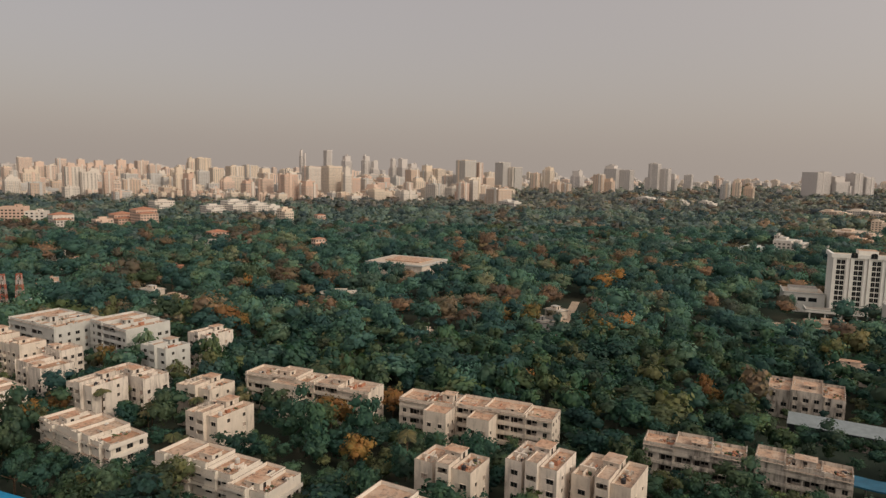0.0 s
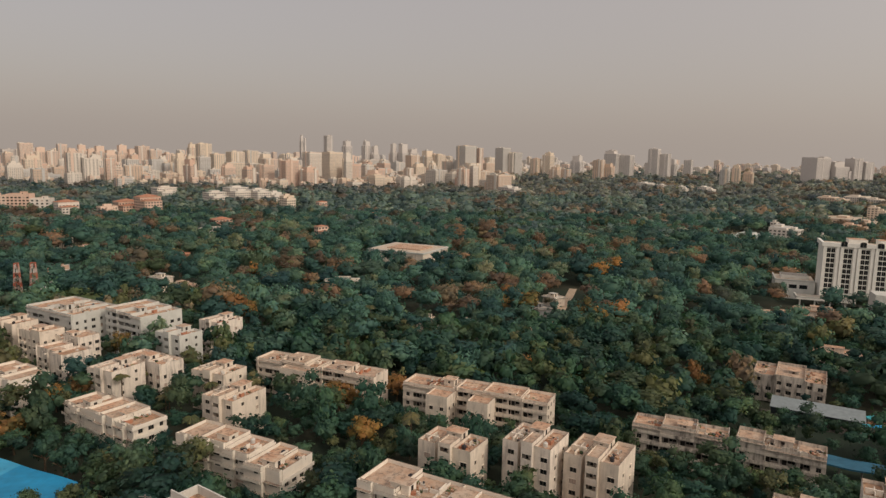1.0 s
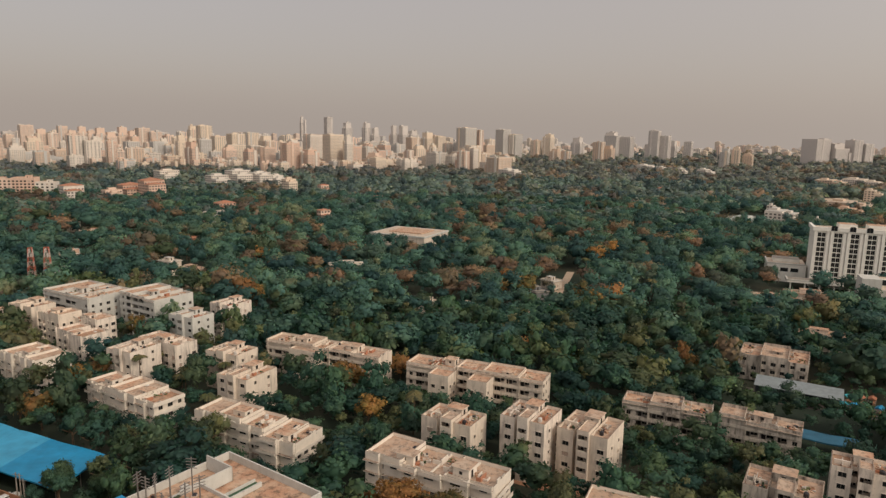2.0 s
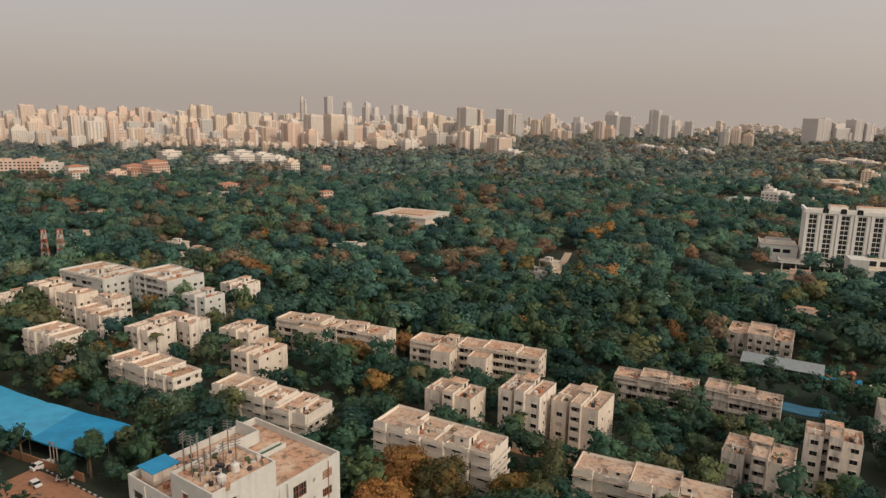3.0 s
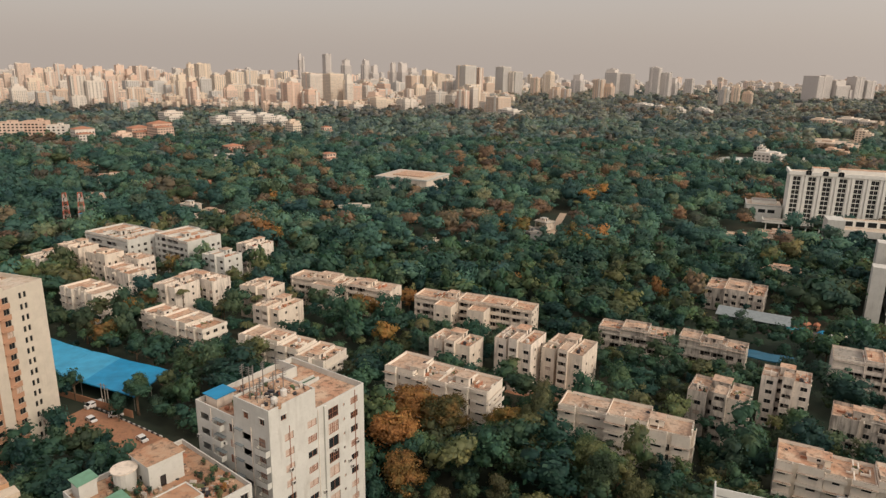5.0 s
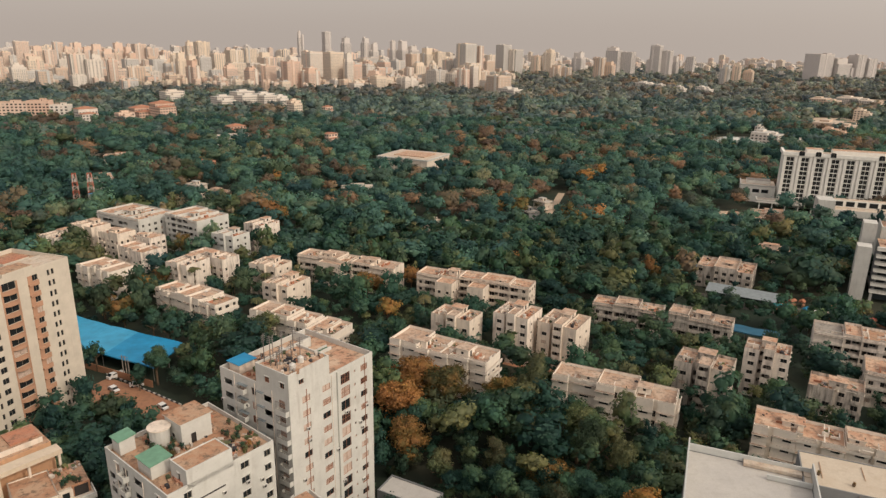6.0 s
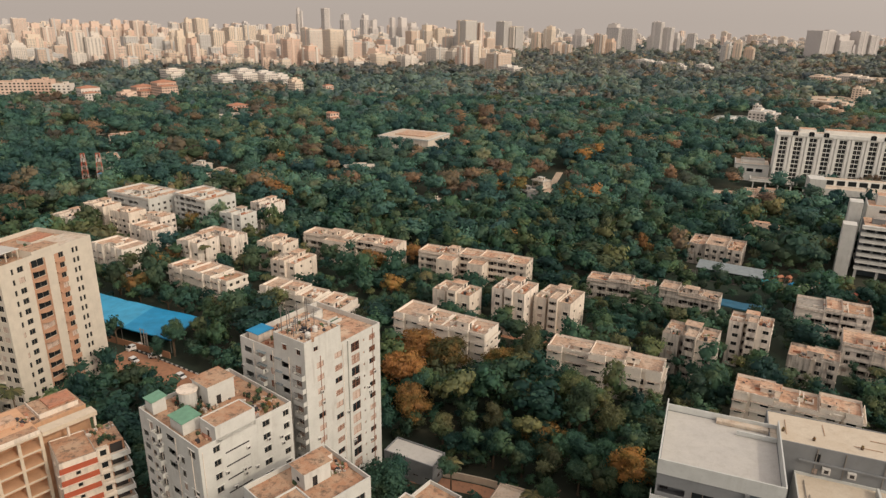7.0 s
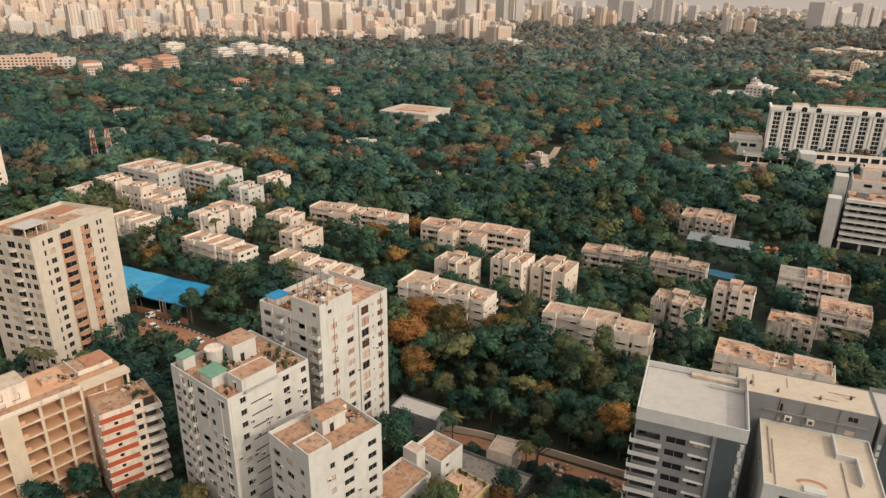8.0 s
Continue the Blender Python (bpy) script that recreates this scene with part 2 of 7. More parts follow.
g_far.inputs[1].default_value, g_far.inputs[2].default_value = 1400, 2600
g_nt.links.new(g_xyz.outputs[1], g_far.inputs[0])
# beyond the park the ground is paved; distance haze is mixed into its colour
g_col = mixed(g_nt, g_far.outputs[0], g_col, (0.34, 0.30, 0.26))
g_nt.links.new(mixed(g_nt, ramp(g_nt, g_mid, [(0.4, (0, 0, 0)), (0.7, (0.6,) * 3)]), g_col, (0.028, 0.036, 0.028)), g_p.inputs["Base Color"])


# ---- mesh building ----
class Solid:
    """Collects quads with a material slot each, then becomes one mesh."""

    def __init__(self):
        self.v, self.f, self.m, self.mats = [], [], [], []

    def slot(self, mat):
        if mat not in self.mats:
            self.mats.append(mat)
        return self.mats.index(mat)

    def poly(self, pts, mat):
        n = len(self.v)
        self.v += [tuple(p) for p in pts]
        self.f.append(tuple(range(n, n + len(pts))))
        self.m.append(self.slot(mat))

    def box(self, x0, x1, y0, y1, z0, z1, mat, top=None):
        a, b, c, d = (x0, y0), (x1, y0), (x1, y1), (x0, y1)
        for p, q in ((a, b), (b, c), (c, d), (d, a)):
            self.poly([(*p, z0), (*q, z0), (*q, z1), (*p, z1)], mat)
        self.poly([(*a, z1), (*b, z1), (*c, z1), (*d, z1)], top or mat)
        self.poly([(*d, z0), (*c, z0), (*b, z0), (*a, z0)], mat)

    def tube(self, x, y, z0, z1, r0, r1, mat, n=10, cap=True):
        ring = [(math.cos(2 * math.pi * i / n), math.sin(2 * math.pi * i / n)) for i in range(n)]
        for i in range(n):
            p, q = ring[i], ring[(i + 1) % n]
            self.poly([(x + r0 * p[0], y + r0 * p[1], z0), (x + r0 * q[0], y + r0 * q[1], z0), (x + r1 * q[0], y + r1 * q[1], z1), (x + r1 * p[0], y + r1 * p[1], z1)], mat)
        if cap:
            self.poly([(x + r1 * p[0], y + r1 * p[1], z1) for p in ring], mat)

    def bar(self, p, q, w, mat):
        """A square bar between two points."""
        p, q = Vector(p), Vector(q)
        d = (q - p).normalized()
        s = d.cross(Vector((0, 0, 1)))
        s = (s if s.length > 0.01 else Vector((1, 0, 0))).normalized() * (w / 2)
        t = d.cross(s).normalized() * (w / 2)
        c = [s + t, -s + t, -s - t, s - t]
        for i in range(4):
            a, b = c[i], c[(i + 1) % 4]
            self.poly([p + a, p + b, q + b, q + a], mat)
        self.poly([q + k for k in c], mat)

    def data(self, name):
        me = bpy.data.meshes.new(name)
        me.from_pydata(self.v, [], self.f)
        for mat in self.mats:
            me.materials.append(mat)
        me.polygons.foreach_set("material_index", self.m)
        me.update()
        return me


def part(name, solid, parent, label="", at=None):
    ob = new(name, solid if isinstance(solid, bpy.types.Mesh) else solid.data(name))
    ob.parent = parent
    if at is not None:
        ob.matrix_basis = at
    if label:
        ob["label"] = label
    return ob


def base_at(name, x, y, z, turn, label, category, group="", kind=""):
    ob = new(name)
    ob.empty_display_size = 1
    ob.matrix_basis = pose(x, y, z, 0, 0, turn)
    return tagged(ob, label, category, group, kind)


def pierced(s, o, dx, inward, width, z0, z1, holes, depth, mat, reveal=None):
    """A wall face with openings cut through it, and the reveals of the openings."""
    xs = sorted({0.0, width, *(h[0] for h in holes), *(h[1] for h in holes)})
    zs = sorted({z0, z1, *(h[2] for h in holes), *(h[3] for h in holes)})

    def at(x, z, d=0.0):
        return (o[0] + dx[0] * x + inward[0] * d, o[1] + dx[1] * x + inward[1] * d, z)

    for za, zb in zip(zs, zs[1:]):
        run = None
        for xa, xb in zip(xs, xs[1:]):
            cx, cz = (xa + xb) / 2, (za + zb) / 2
            hole = any(h[0] < cx < h[1] and h[2] < cz < h[3] for h in holes)
            if hole:
                if run is not None:
                    s.poly([at(run, za), at(xa, za), at(xa, zb), at(run, zb)], mat)
                    run = None
            elif run is None:
                run = xa
        if run is not None:
            s.poly([at(run, za), at(width, za), at(width, zb), at(run, zb)], mat)
    rm = reveal or mat
    for a, b, c, d in holes:
        s.poly([at(a, c), at(b, c), at(b, c, depth), at(a, c, depth)], rm)
        s.poly([at(a, d, depth), at(b, d, depth), at(b, d), at(a, d)], rm)
        s.poly([at(a, c, depth), at(a, d, depth), at(a, d), at(a, c)], rm)
        s.poly([at(b, c), at(b, d), at(b, d, depth), at(b, c, depth)], rm)


CACHE = {}


def window_mesh(w, h, sash=None, shade=None, drawn=False):
    key = ("win", round(w, 2), round(h, 2), sash, shade, drawn)
    if key not in CACHE:
        s = Solid()
        sash = sash or SASH
        b = min(0.07, w * 0.12)
        s.box(0, w, 0.03, 0.06, 0, h, CURTAIN if drawn else GLASS)
        s.box(0, w, 0, 0.05, 0, b, sash)
        s.box(0, w, 0, 0.05, h - b, h, sash)
        s.box(0, b, 0, 0.05, b, h - b, sash)
        s.box(w - b, w, 0, 0.05, b, h - b, sash)
        if w > 0.9:
            s.box(w / 2 - b / 2, w / 2 + b / 2, 0, 0.05, b, h - b, sash)
        if shade:
            s.box(-0.12, w + 0.12, -0.34, -0.145, h + 0.02, h + 0.1, shade)
        CACHE[key] = s.data("window")
    return CACHE[key]


def grille_mesh(w, h):
    key = ("grille", round(w, 2), round(h, 2))
    if key not in CACHE:
        s = Solid()
        for k in range(6):
            x = 0.04 + (w - 0.08) * k / 5
            s.box(x - 0.03, x + 0.03, -0.10, -0.05, 0, h, SASH_RED)
        for z in (0.0, 0.48, 0.94):
            s.box(0.0, w, -0.06, -0.02, h * z, h * z + 0.07, SASH_RED)
        CACHE[key] = s.data("grille")
    return CACHE[key]


def loggia_mesh(w, h, mat, deep):
    key = ("log", round(w, 2), round(h, 2), mat, deep)
    if key not in CACHE:
        s = Solid()
        s.box(0, w, deep, deep + 0.1, 0, h, mat)
        # door and wide pane kept near-black to colour in the loggia's shade
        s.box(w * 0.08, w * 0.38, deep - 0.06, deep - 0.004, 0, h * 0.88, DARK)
        s.box(w * 0.46, w * 0.92, deep - 0.06, deep - 0.004, h * 0.3, h * 0.88, GLASS)
        s.box(w * 0.68, w * 0.71, deep - 0.09, deep - 0.061, h * 0.3, h * 0.88, SASH)
        s.box(0, w, 0.0, 0.12, 0, 0.82, mat)
        s.box(0, w, 0.12, deep, 0.0, 0.05, mat)
        CACHE[key] = s.data("loggia")
    return CACHE[key]


def balcony_mesh(w, deep, mat):
    key = ("bal", round(w, 2), deep, mat)
    if key not in CACHE:
        s = Solid()
        s.box(-0.2, w + 0.2, -deep, 0.0, -0.22, -0.02, mat)
        s.box(-0.2, w + 0.2, -deep, -deep + 0.1, -0.02, 0.85, mat)
        s.box(-0.2, -0.1, -deep + 0.1, 0, -0.02, 0.85, mat)
        s.box(w + 0.1, w + 0.2, -deep + 0.1, 0, -0.02, 0.85, mat)
        CACHE[key] = s.data("balcony")
    return CACHE[key]


def volume(thing, W, D, z0, H, fl, right, left, wall, roof, par=0.9, ox=0.0, oy=0.0, name="body", sash=None, shade=True, first=0.5, back=True, rng=None, skip=0.0, top_name="roof", drawn=0.1):
    """A storeyed block: pierced walls, windows in every opening, a parapet and a recessed roof. right and left list the columns of
    openings of the two street faces: (kind, centre as a share of the width, width, height, sill)."""
    s = Solid()
    n = max(1, int((H - z0 - first - par * 0.5) / fl))
    veil = random.Random(int(W * 31 + D * 17 + H * 7))
    sides = [(0, (ox, oy), (1, 0), W, right), (-90, (ox, oy + D), (0, -1), D, left), (90, (ox + W, oy), (0, 1), D, left if back else []), (180, (ox + W, oy + D), (-1, 0), W, right if back else [])]
    for turn, o, dx, width, cols in sides:
        inward = (-dx[1], dx[0])
        shallow, deep, put = [], [], []
        for kind, u, w, h, sill in cols:
            w = min(w, width * 0.9)
            for i in range(n):
                z = z0 + first + i * fl + sill
                x = max(0.12, min(width - w - 0.12, u * width - w / 2))
                if z + h > H - 0.25:
                    continue
                if skip and rng and rng.random() < skip:
                    continue
                (deep if kind == "r" else shallow).append((x, x + w, z, z + h))
                put.append((kind, x, z, w, h))
        holes = shallow + deep
        pierced(s, o, dx, inward, width, z0, H, holes, 0.2, wall)
        if turn > 0 and put:
            rear = Solid()
            for kind, x, z, w, h in put:
                a, b = (o[0] + dx[0] * x + inward[0] * 0.15, o[1] + dx[1] * x + inward[1] * 0.15), (o[0] + dx[0] * (x + w) + inward[0] * 0.15, o[1] + dx[1] * (x + w) + inward[1] * 0.15)
                rear.poly([(*a, z), (*b, z), (*b, z + h), (*a, z + h)], GLASS)
            part("rear_glazing", rear, thing)["kind"] = "stuff"
            continue
        for kind, x, z, w, h in put:
            m = Matrix.Translation((o[0] + dx[0] * x, o[1] + dx[1] * x, z)) @ pose(0, 0, 0, 0, 0, turn)
            if kind == "r":
                part("loggia", loggia_mesh(w, h, wall, 2.2), thing, "", m)
            else:
                win = part("window", window_mesh(w, h, sash, wall if (shade and kind == "w") else None, veil.random() < drawn), thing, "", m @ Matrix.Translation((0, 0.14, 0)))
                if sash is SASH_RED and kind == "w" and w > 1 and veil.random() < 0.4:
                    part("grille", grille_mesh(w, h), win, "rust-red window grille")
                if kind == "b":
                    part("balcony", balcony_mesh(w, 1.0, wall), thing, "", m)
    # parapet and roof
    t = 0.22
    x0, x1, y0, y1 = ox, ox + W, oy, oy + D
    ring_o, ring_i = [(x0, y0), (x1, y0), (x1, y1), (x0, y1)], [(x0 + t, y0 + t), (x1 - t, y0 + t), (x1 - t, y1 - t), (x0 + t, y1 - t)]
    for i in range(4):
        a, b, c, d = ring_o[i], ring_o[(i + 1) % 4], ring_i[(i + 1) % 4], ring_i[i]
        s.poly([(*a, H), (*b, H), (*c, H), (*d, H)], COPING if wall in (CREAM, STAINED, OLD, BANDWHITE) else wall)
        s.poly([(*d, H), (*c, H), (*c, H - par), (*d, H - par)], wall)
    body = part(name, s, thing)
    r = Solid()
    r.poly([(*p, H - par) for p in ring_i], roof)
    r.box(x0 + t, x1 - t, y0 + t, y1 - t, H - par - 0.2, H - par - 0.02, roof)
    part(top_name, r, thing)
    return body


def stair_head(thing, x0, x1, y0, y1, z, h, wall, roof):
    s = Solid()
    door = [((x1 - x0) * 0.3, (x1 - x0) * 0.3 + 1.0, z, z + 2.0)]
    # reveals and backs of door and window are blackened in place of shade
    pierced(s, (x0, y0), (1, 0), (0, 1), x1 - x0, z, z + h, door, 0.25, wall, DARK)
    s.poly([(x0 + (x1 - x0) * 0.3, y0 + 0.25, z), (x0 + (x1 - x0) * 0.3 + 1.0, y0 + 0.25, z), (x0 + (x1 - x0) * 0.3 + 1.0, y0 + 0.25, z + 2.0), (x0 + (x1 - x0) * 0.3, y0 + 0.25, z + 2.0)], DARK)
    win = [((y1 - y0) * 0.4, (y1 - y0) * 0.4 + 0.8, z + 1.0, z + 1.8)]
    pierced(s, (x0, y1), (0, -1), (1, 0), y1 - y0, z, z + h, win, 0.25, wall, DARK)
    yy = y1 - win[0][0]
    s.poly([(x0 + 0.25, yy, z + 1), (x0 + 0.25, yy - 0.8, z + 1), (x0 + 0.25, yy - 0.8, z + 1.8), (x0 + 0.25, yy, z + 1.8)], DARK)
    pierced(s, (x1, y0), (0, 1), (-1, 0), y1 - y0, z, z + h, [], 0.2, wall)
    pierced(s, (x1, y1), (-1, 0), (0, -1), x1 - x0, z, z + h, [], 0.2, wall)
    s.box(x0 - 0.3, x1 + 0.3, y0 - 0.3, y1 + 0.3, z + h, z + h + 0.18, wall, roof)
    return part("stair_head", s, thing)


def parapet_run(thing, pts, z, h, wall, t=0.2, name="parapet"):
    s = Solid()
    for (ax, ay), (bx, by) in zip(pts, pts[1:]):
        s.box(min(ax, bx) - t / 2, max(ax, bx) + t / 2, min(ay, by) - t / 2, max(ay, by) + t / 2, z, z + h, wall)
    return part(name, s, thing)


FOOT = []  # plan areas with no trees: corner, turn, size


def claim(x, y, turn, x0, x1, y0, y1, margin=1.5):
    FOOT.append((x, y, radians(turn), x0 - margin, x1 + margin, y0 - margin, y1 + margin))


LOW = []  # strips before house fronts where only low garden trees grow


def low_garden(x, y):
    for fx, fy, a, x0, x1, y0, y1 in LOW:
        dx, dy = x - fx, y - fy
        u, v = dx * math.cos(a) + dy * math.sin(a), -dx * math.sin(a) + dy * math.cos(a)
        if x0 < u < x1 and y0 < v < y1:
            return True
    return False


POLY = []  # treeless plan areas of any shape


def free(x, y, r=0.0):
    for pts in POLY:
        if all((b[0] - a[0]) * (y - a[1]) - (b[1] - a[1]) * (x - a[0]) > -r * math.hypot(b[0] - a[0], b[1] - a[1]) for a, b in zip(pts, pts[1:] + pts[:1])):
            return False
    for fx, fy, a, x0, x1, y0, y1 in FOOT:
        dx, dy = x - fx, y - fy
        u, v = dx * math.cos(a) + dy * math.sin(a), -dx * math.sin(a) + dy * math.cos(a)
        if x0 - r < u < x1 + r and y0 - r < v < y1 + r:
            return False
    return True


def house(name, label, F, turn, W, D, category="apartment building", group=""):
    claim(F[0], F[1], turn, 0, W, 0, D)
    return base_at(name, F[0], F[1], 0, turn, label, category, group)


def on_roof(F, turn, u, v):
    a = radians(turn)
    return F[0] + u * math.cos(a) - v * math.sin(a), F[1] + u * math.sin(a) + v * math.cos(a)


def water_tank(x, y, z, r=0.7, h=1.5, mat=None, label="black plastic water tank on a flat roof"):
    mat = mat or TANK_BLACK
    s = Solid()
    s.tube(0, 0, 0, h * 0.8, r, r, mat, 12, False)
    s.tube(0, 0, h * 0.8, h, r, r * 0.35, mat, 12)
    lid = Solid()
    lid.tube(0, 0, h, h + 0.1, r * 0.3, r * 0.28, mat, 10)
    t = base_at("water_tank", x, y, z, 0, label, "water tank", "roof water tanks")
    part("tank", s, t)
    part("lid", lid, t)
    return t

# ---- ground and roads ----
gs = Solid()
gs.poly([(-4900, -1500, 0), (4900, -1500, 0), (4900, 4900, 0), (-4900, 4900, 0)], GROUND)
tagged(new("ground", gs.data("ground")), "dark leaf-strewn park and city ground", "ground", kind="structure")


def strip(name, pts, width, z, mat, label, category="road"):
    s = Solid()
    left, right = [], []
    for i, p in enumerate(pts):
        a, b = Vector(pts[max(0, i - 1)]), Vector(pts[min(len(pts) - 1, i + 1)])
        d = (b - a).normalized()
        n = Vector((-d.y, d.x)) * width / 2
        left.append((p[0] + n.x, p[1] + n.y))
        right.append((p[0] - n.x, p[1] - n.y))
    for i in range(len(pts) - 1):
        s.poly([(*right[i], z), (*right[i + 1], z), (*left[i + 1], z), (*left[i], z)], mat)
        a, b = Vector(pts[i]), Vector(pts[i + 1])
        claim(a.x, a.y, math.degrees(math.atan2(b.y - a.y, b.x - a.x)), 0, (b - a).length, -width / 2, width / 2, 0.5)
    return tagged(new(name, s.data(name)), label, category, kind="structure")


strip("road", [(-114, 126), (-104, 121), (-80, 107), (-55, 92)], 14, 0.06, EARTH, "dusty red earth road beside the blue awning")
strip("road", [(-10, 66), (6, 61.5), (23, 54), (43, 44.5), (70, 55)], 4, 0.05, EARTH, "narrow earth lane between garden walls")
strip("road", [(112, 214), (130, 205), (150, 196), (176, 184), (215, 166), (300, 126)], 12, 0.06, ROADMAT, "asphalt street in front of the office slab")
strip("road", [(44, 321), (55, 334), (65, 356), (80, 404), (87, 428)], 5, 0.05, SAND, "pale park path between trees")
strip("road", [(20, 148), (44, 136), (66, 122)], 4.5, 0.05, EARTH, "earth lane behind the walk-up flats")


PAVED = roof_mat("grey_paved_yard", (0.34, 0.34, 0.32), (0.40, 0.38, 0.34), (0.22, 0.21, 0.20), 0.4)


def clearing(x, y, rx, ry, turn, mat, label):
    """An uneven treeless patch of ground."""
    rg = random.Random(int(x + y))
    a = radians(turn)
    pts = []
    for k in range(22):
        c, d, q = math.cos(2 * math.pi * k / 22), math.sin(2 * math.pi * k / 22), rg.uniform(0.88, 1.05)
        pts.append((x + q * (rx * c * math.cos(a) - ry * d * math.sin(a)), y + q * (rx * c * math.sin(a) + ry * d * math.cos(a))))
    s = Solid()
    s.poly([(*p, 0.05) for p in pts], mat)
    POLY.append([(x + math.cos(a) * u - math.sin(a) * v, y + math.sin(a) * u + math.cos(a) * v) for u, v in ((-rx * 0.8, -ry * 0.8), (rx * 0.8, -ry * 0.8), (rx * 0.8, ry * 0.8), (-rx * 0.8, ry * 0.8))])
    tagged(new("bare_ground", s.data("bare_ground")), label, "ground", kind="structure")


clearing(905, 1340, 75, 150, -30, SAND, "pale dusty field beyond the park trees")
clearing(585, 945, 45, 110, -30, SAND, "bare sandy lot round a low building")
clearing(338, 712, 34, 75, -25, PAVED, "grey paved yard between park trees")
POLY.append([(-21.6, 59.3), (-9.2, 52.7), (-4.5, 61.5), (-16.9, 68.1)])
POLY.append([(14, 37), (40, 22), (44, 36), (22, 46)])
POLY.append([(23, 44), (44, 35), (47, 50), (24, 60)])
POLY.append([(40, 318), (56, 318), (75, 356), (60, 360)])
POLY.append([(60, 356), (75, 352), (98, 428), (84, 432)])
clearing(192, 362, 26, 16, -22, SAND, "bare sandy forecourt beside the hotel")


# ---- tall buildings ----
def columns(kinds, h=1.3, sill=1.0):
    return [(k, u, w, h if k != "r" else 2.1, sill if k != "r" else 0.05) for k, u, w in kinds]


def wall_units(thing, W, D, H, n, seed):
    """Air conditioners hung on the two street faces."""
    rg = random.Random(seed)
    s = Solid()
    s.box(0, 0.85, -0.4, -0.02, 0, 0.6, TANK_WHITE)
    s.box(0.1, 0.6, -0.42, -0.4, 0.08, 0.52, DARK)
    me = s.data("air_conditioner")
    for _ in range(n):
        z = rg.uniform(4, H - 3)
        if rg.random() < 0.5:
            m = pose(rg.uniform(1, W - 2), 0, z)
        else:
            m = pose(0, rg.uniform(2, D - 1), z, 0, 0, -90)
        part("air_conditioner", me, thing, "", m)


def pipes(thing, xs, ys, H, mat):
    for x in xs:
        s = Solid()
        s.box(x, x + 0.1, -0.12, -0.02, 0, H - 0.5, mat)
        part("drain_pipe", s, thing)
    for y in ys:
        s = Solid()
        s.box(-0.16, -0.02, y, y + 0.14, 0, H - 0.5, mat)
        part("drain_pipe", s, thing)


# white tower with the antenna roof
F, A = (-30.3, 44.9), 55
tower = house("white_tower", "tall white apartment tower with rusty window grilles", F, A, 24, 21)
R_COLS = columns([("w", 0.18, 2.0), ("w", 0.41, 2.2), ("w", 0.88, 2.0)], 1.4, 1.0) + [("w", 0.64, 2.6, 2.2, 0.4), ("w", 0.76, 0.5, 0.6, 1.6)]
L_COLS = columns([("r", 0.12, 2.4), ("b", 0.34, 2.0), ("w", 0.50, 1.3), ("r", 0.70, 2.2), ("w", 0.90, 1.6)], 1.6, 0.9)
volume(tower, 23.2, 20, 0, 43.9, 3.02, R_COLS, L_COLS, WHITE, ROOF_PINK, 1.2, sash=SASH_RED, shade=False, drawn=0.55)
volume(tower, 10.5, 9, 43.9, 48, 3.0, [("w", 0.3, 1.2, 1.1, 0.6)], [("w", 0.35, 1.2, 1.3, 0.4), ("w", 0.8, 1.2, 1.3, 0.4)], WHITE, ROOF_PINK, 0.5, name="raised_block", top_name="raised_roof", sash=SASH_RED, back=False)
parapet_run(tower, [(10.7, 14), (19, 14), (19, 19.6)], 42.8, 2.2, WHITE)
s = Solid()
s.box(11.5, 20.5, 9.2, 9.5, 42.8, 43.5, WHITE)
s.box(11.5, 20.5, 9.5, 10.6, 42.8, 43.1, LEAF_DARK)
s.box(11.5, 20.5, 10.6, 10.8, 42.8, 43.5, WHITE)
part("planter", s, tower, "long roof planter with dark plants")
pipes(tower, [4.2, 20.6], [], 44, SASH_RED)
pipes(tower, [10.9], [4.6, 9.5, 15.5], 44, STAINED)
s = Solid()
s.box(12.3, 12.9, -0.4, -0.003, 0, 43.6, WHITE)
part("pier", s, tower, "slim white wall pier")
for i in range(14):
    z = 0.5 + 3.02 * i
    s = Solid()
    s.box(-0.9, -0.003, 0.15, 3.0, z - 0.14, z + 0.02, WHITE)
    s.box(-0.9, -0.8, 0.15, 3.0, z + 0.02, z + 0.95, WHITE)
    s.box(-0.8, -0.003, 0.15, 0.25, z + 0.02, z + 0.95, WHITE)
    s.box(-0.8, -0.003, 2.9, 3.0, z + 0.02, z + 0.95, WHITE)
    bal = part("caged_balcony", s, tower, "balcony closed by a steel cage")
    s = Solid()
    for k in range(8):
        s.box(-0.86, -0.82, 0.3 + 0.36 * k, 0.35 + 0.36 * k, z + 0.95, z + 2.6, STEEL)
    s.box(-0.88, -0.80, 0.25, 2.92, z + 2.52, z + 2.62, STEEL)
    s.box(-0.88, -0.80, 0.25, 2.92, z + 0.93, z + 1.0, STEEL)
    part("cage", s, bal, "steel bar cage")
    for reach, y0, y1 in ((0.75, 11.6, 14.2), (0.55, 6.9, 8.8)):
        s = Solid()
        s.box(-reach, -0.003, y0, y1, z + 2.45, z + 2.56, GREYSHEET)
        part("window_hood", s, tower, "grey sheet hood over a window")
wall_units(tower, 24, 21, 42, 26, 3)
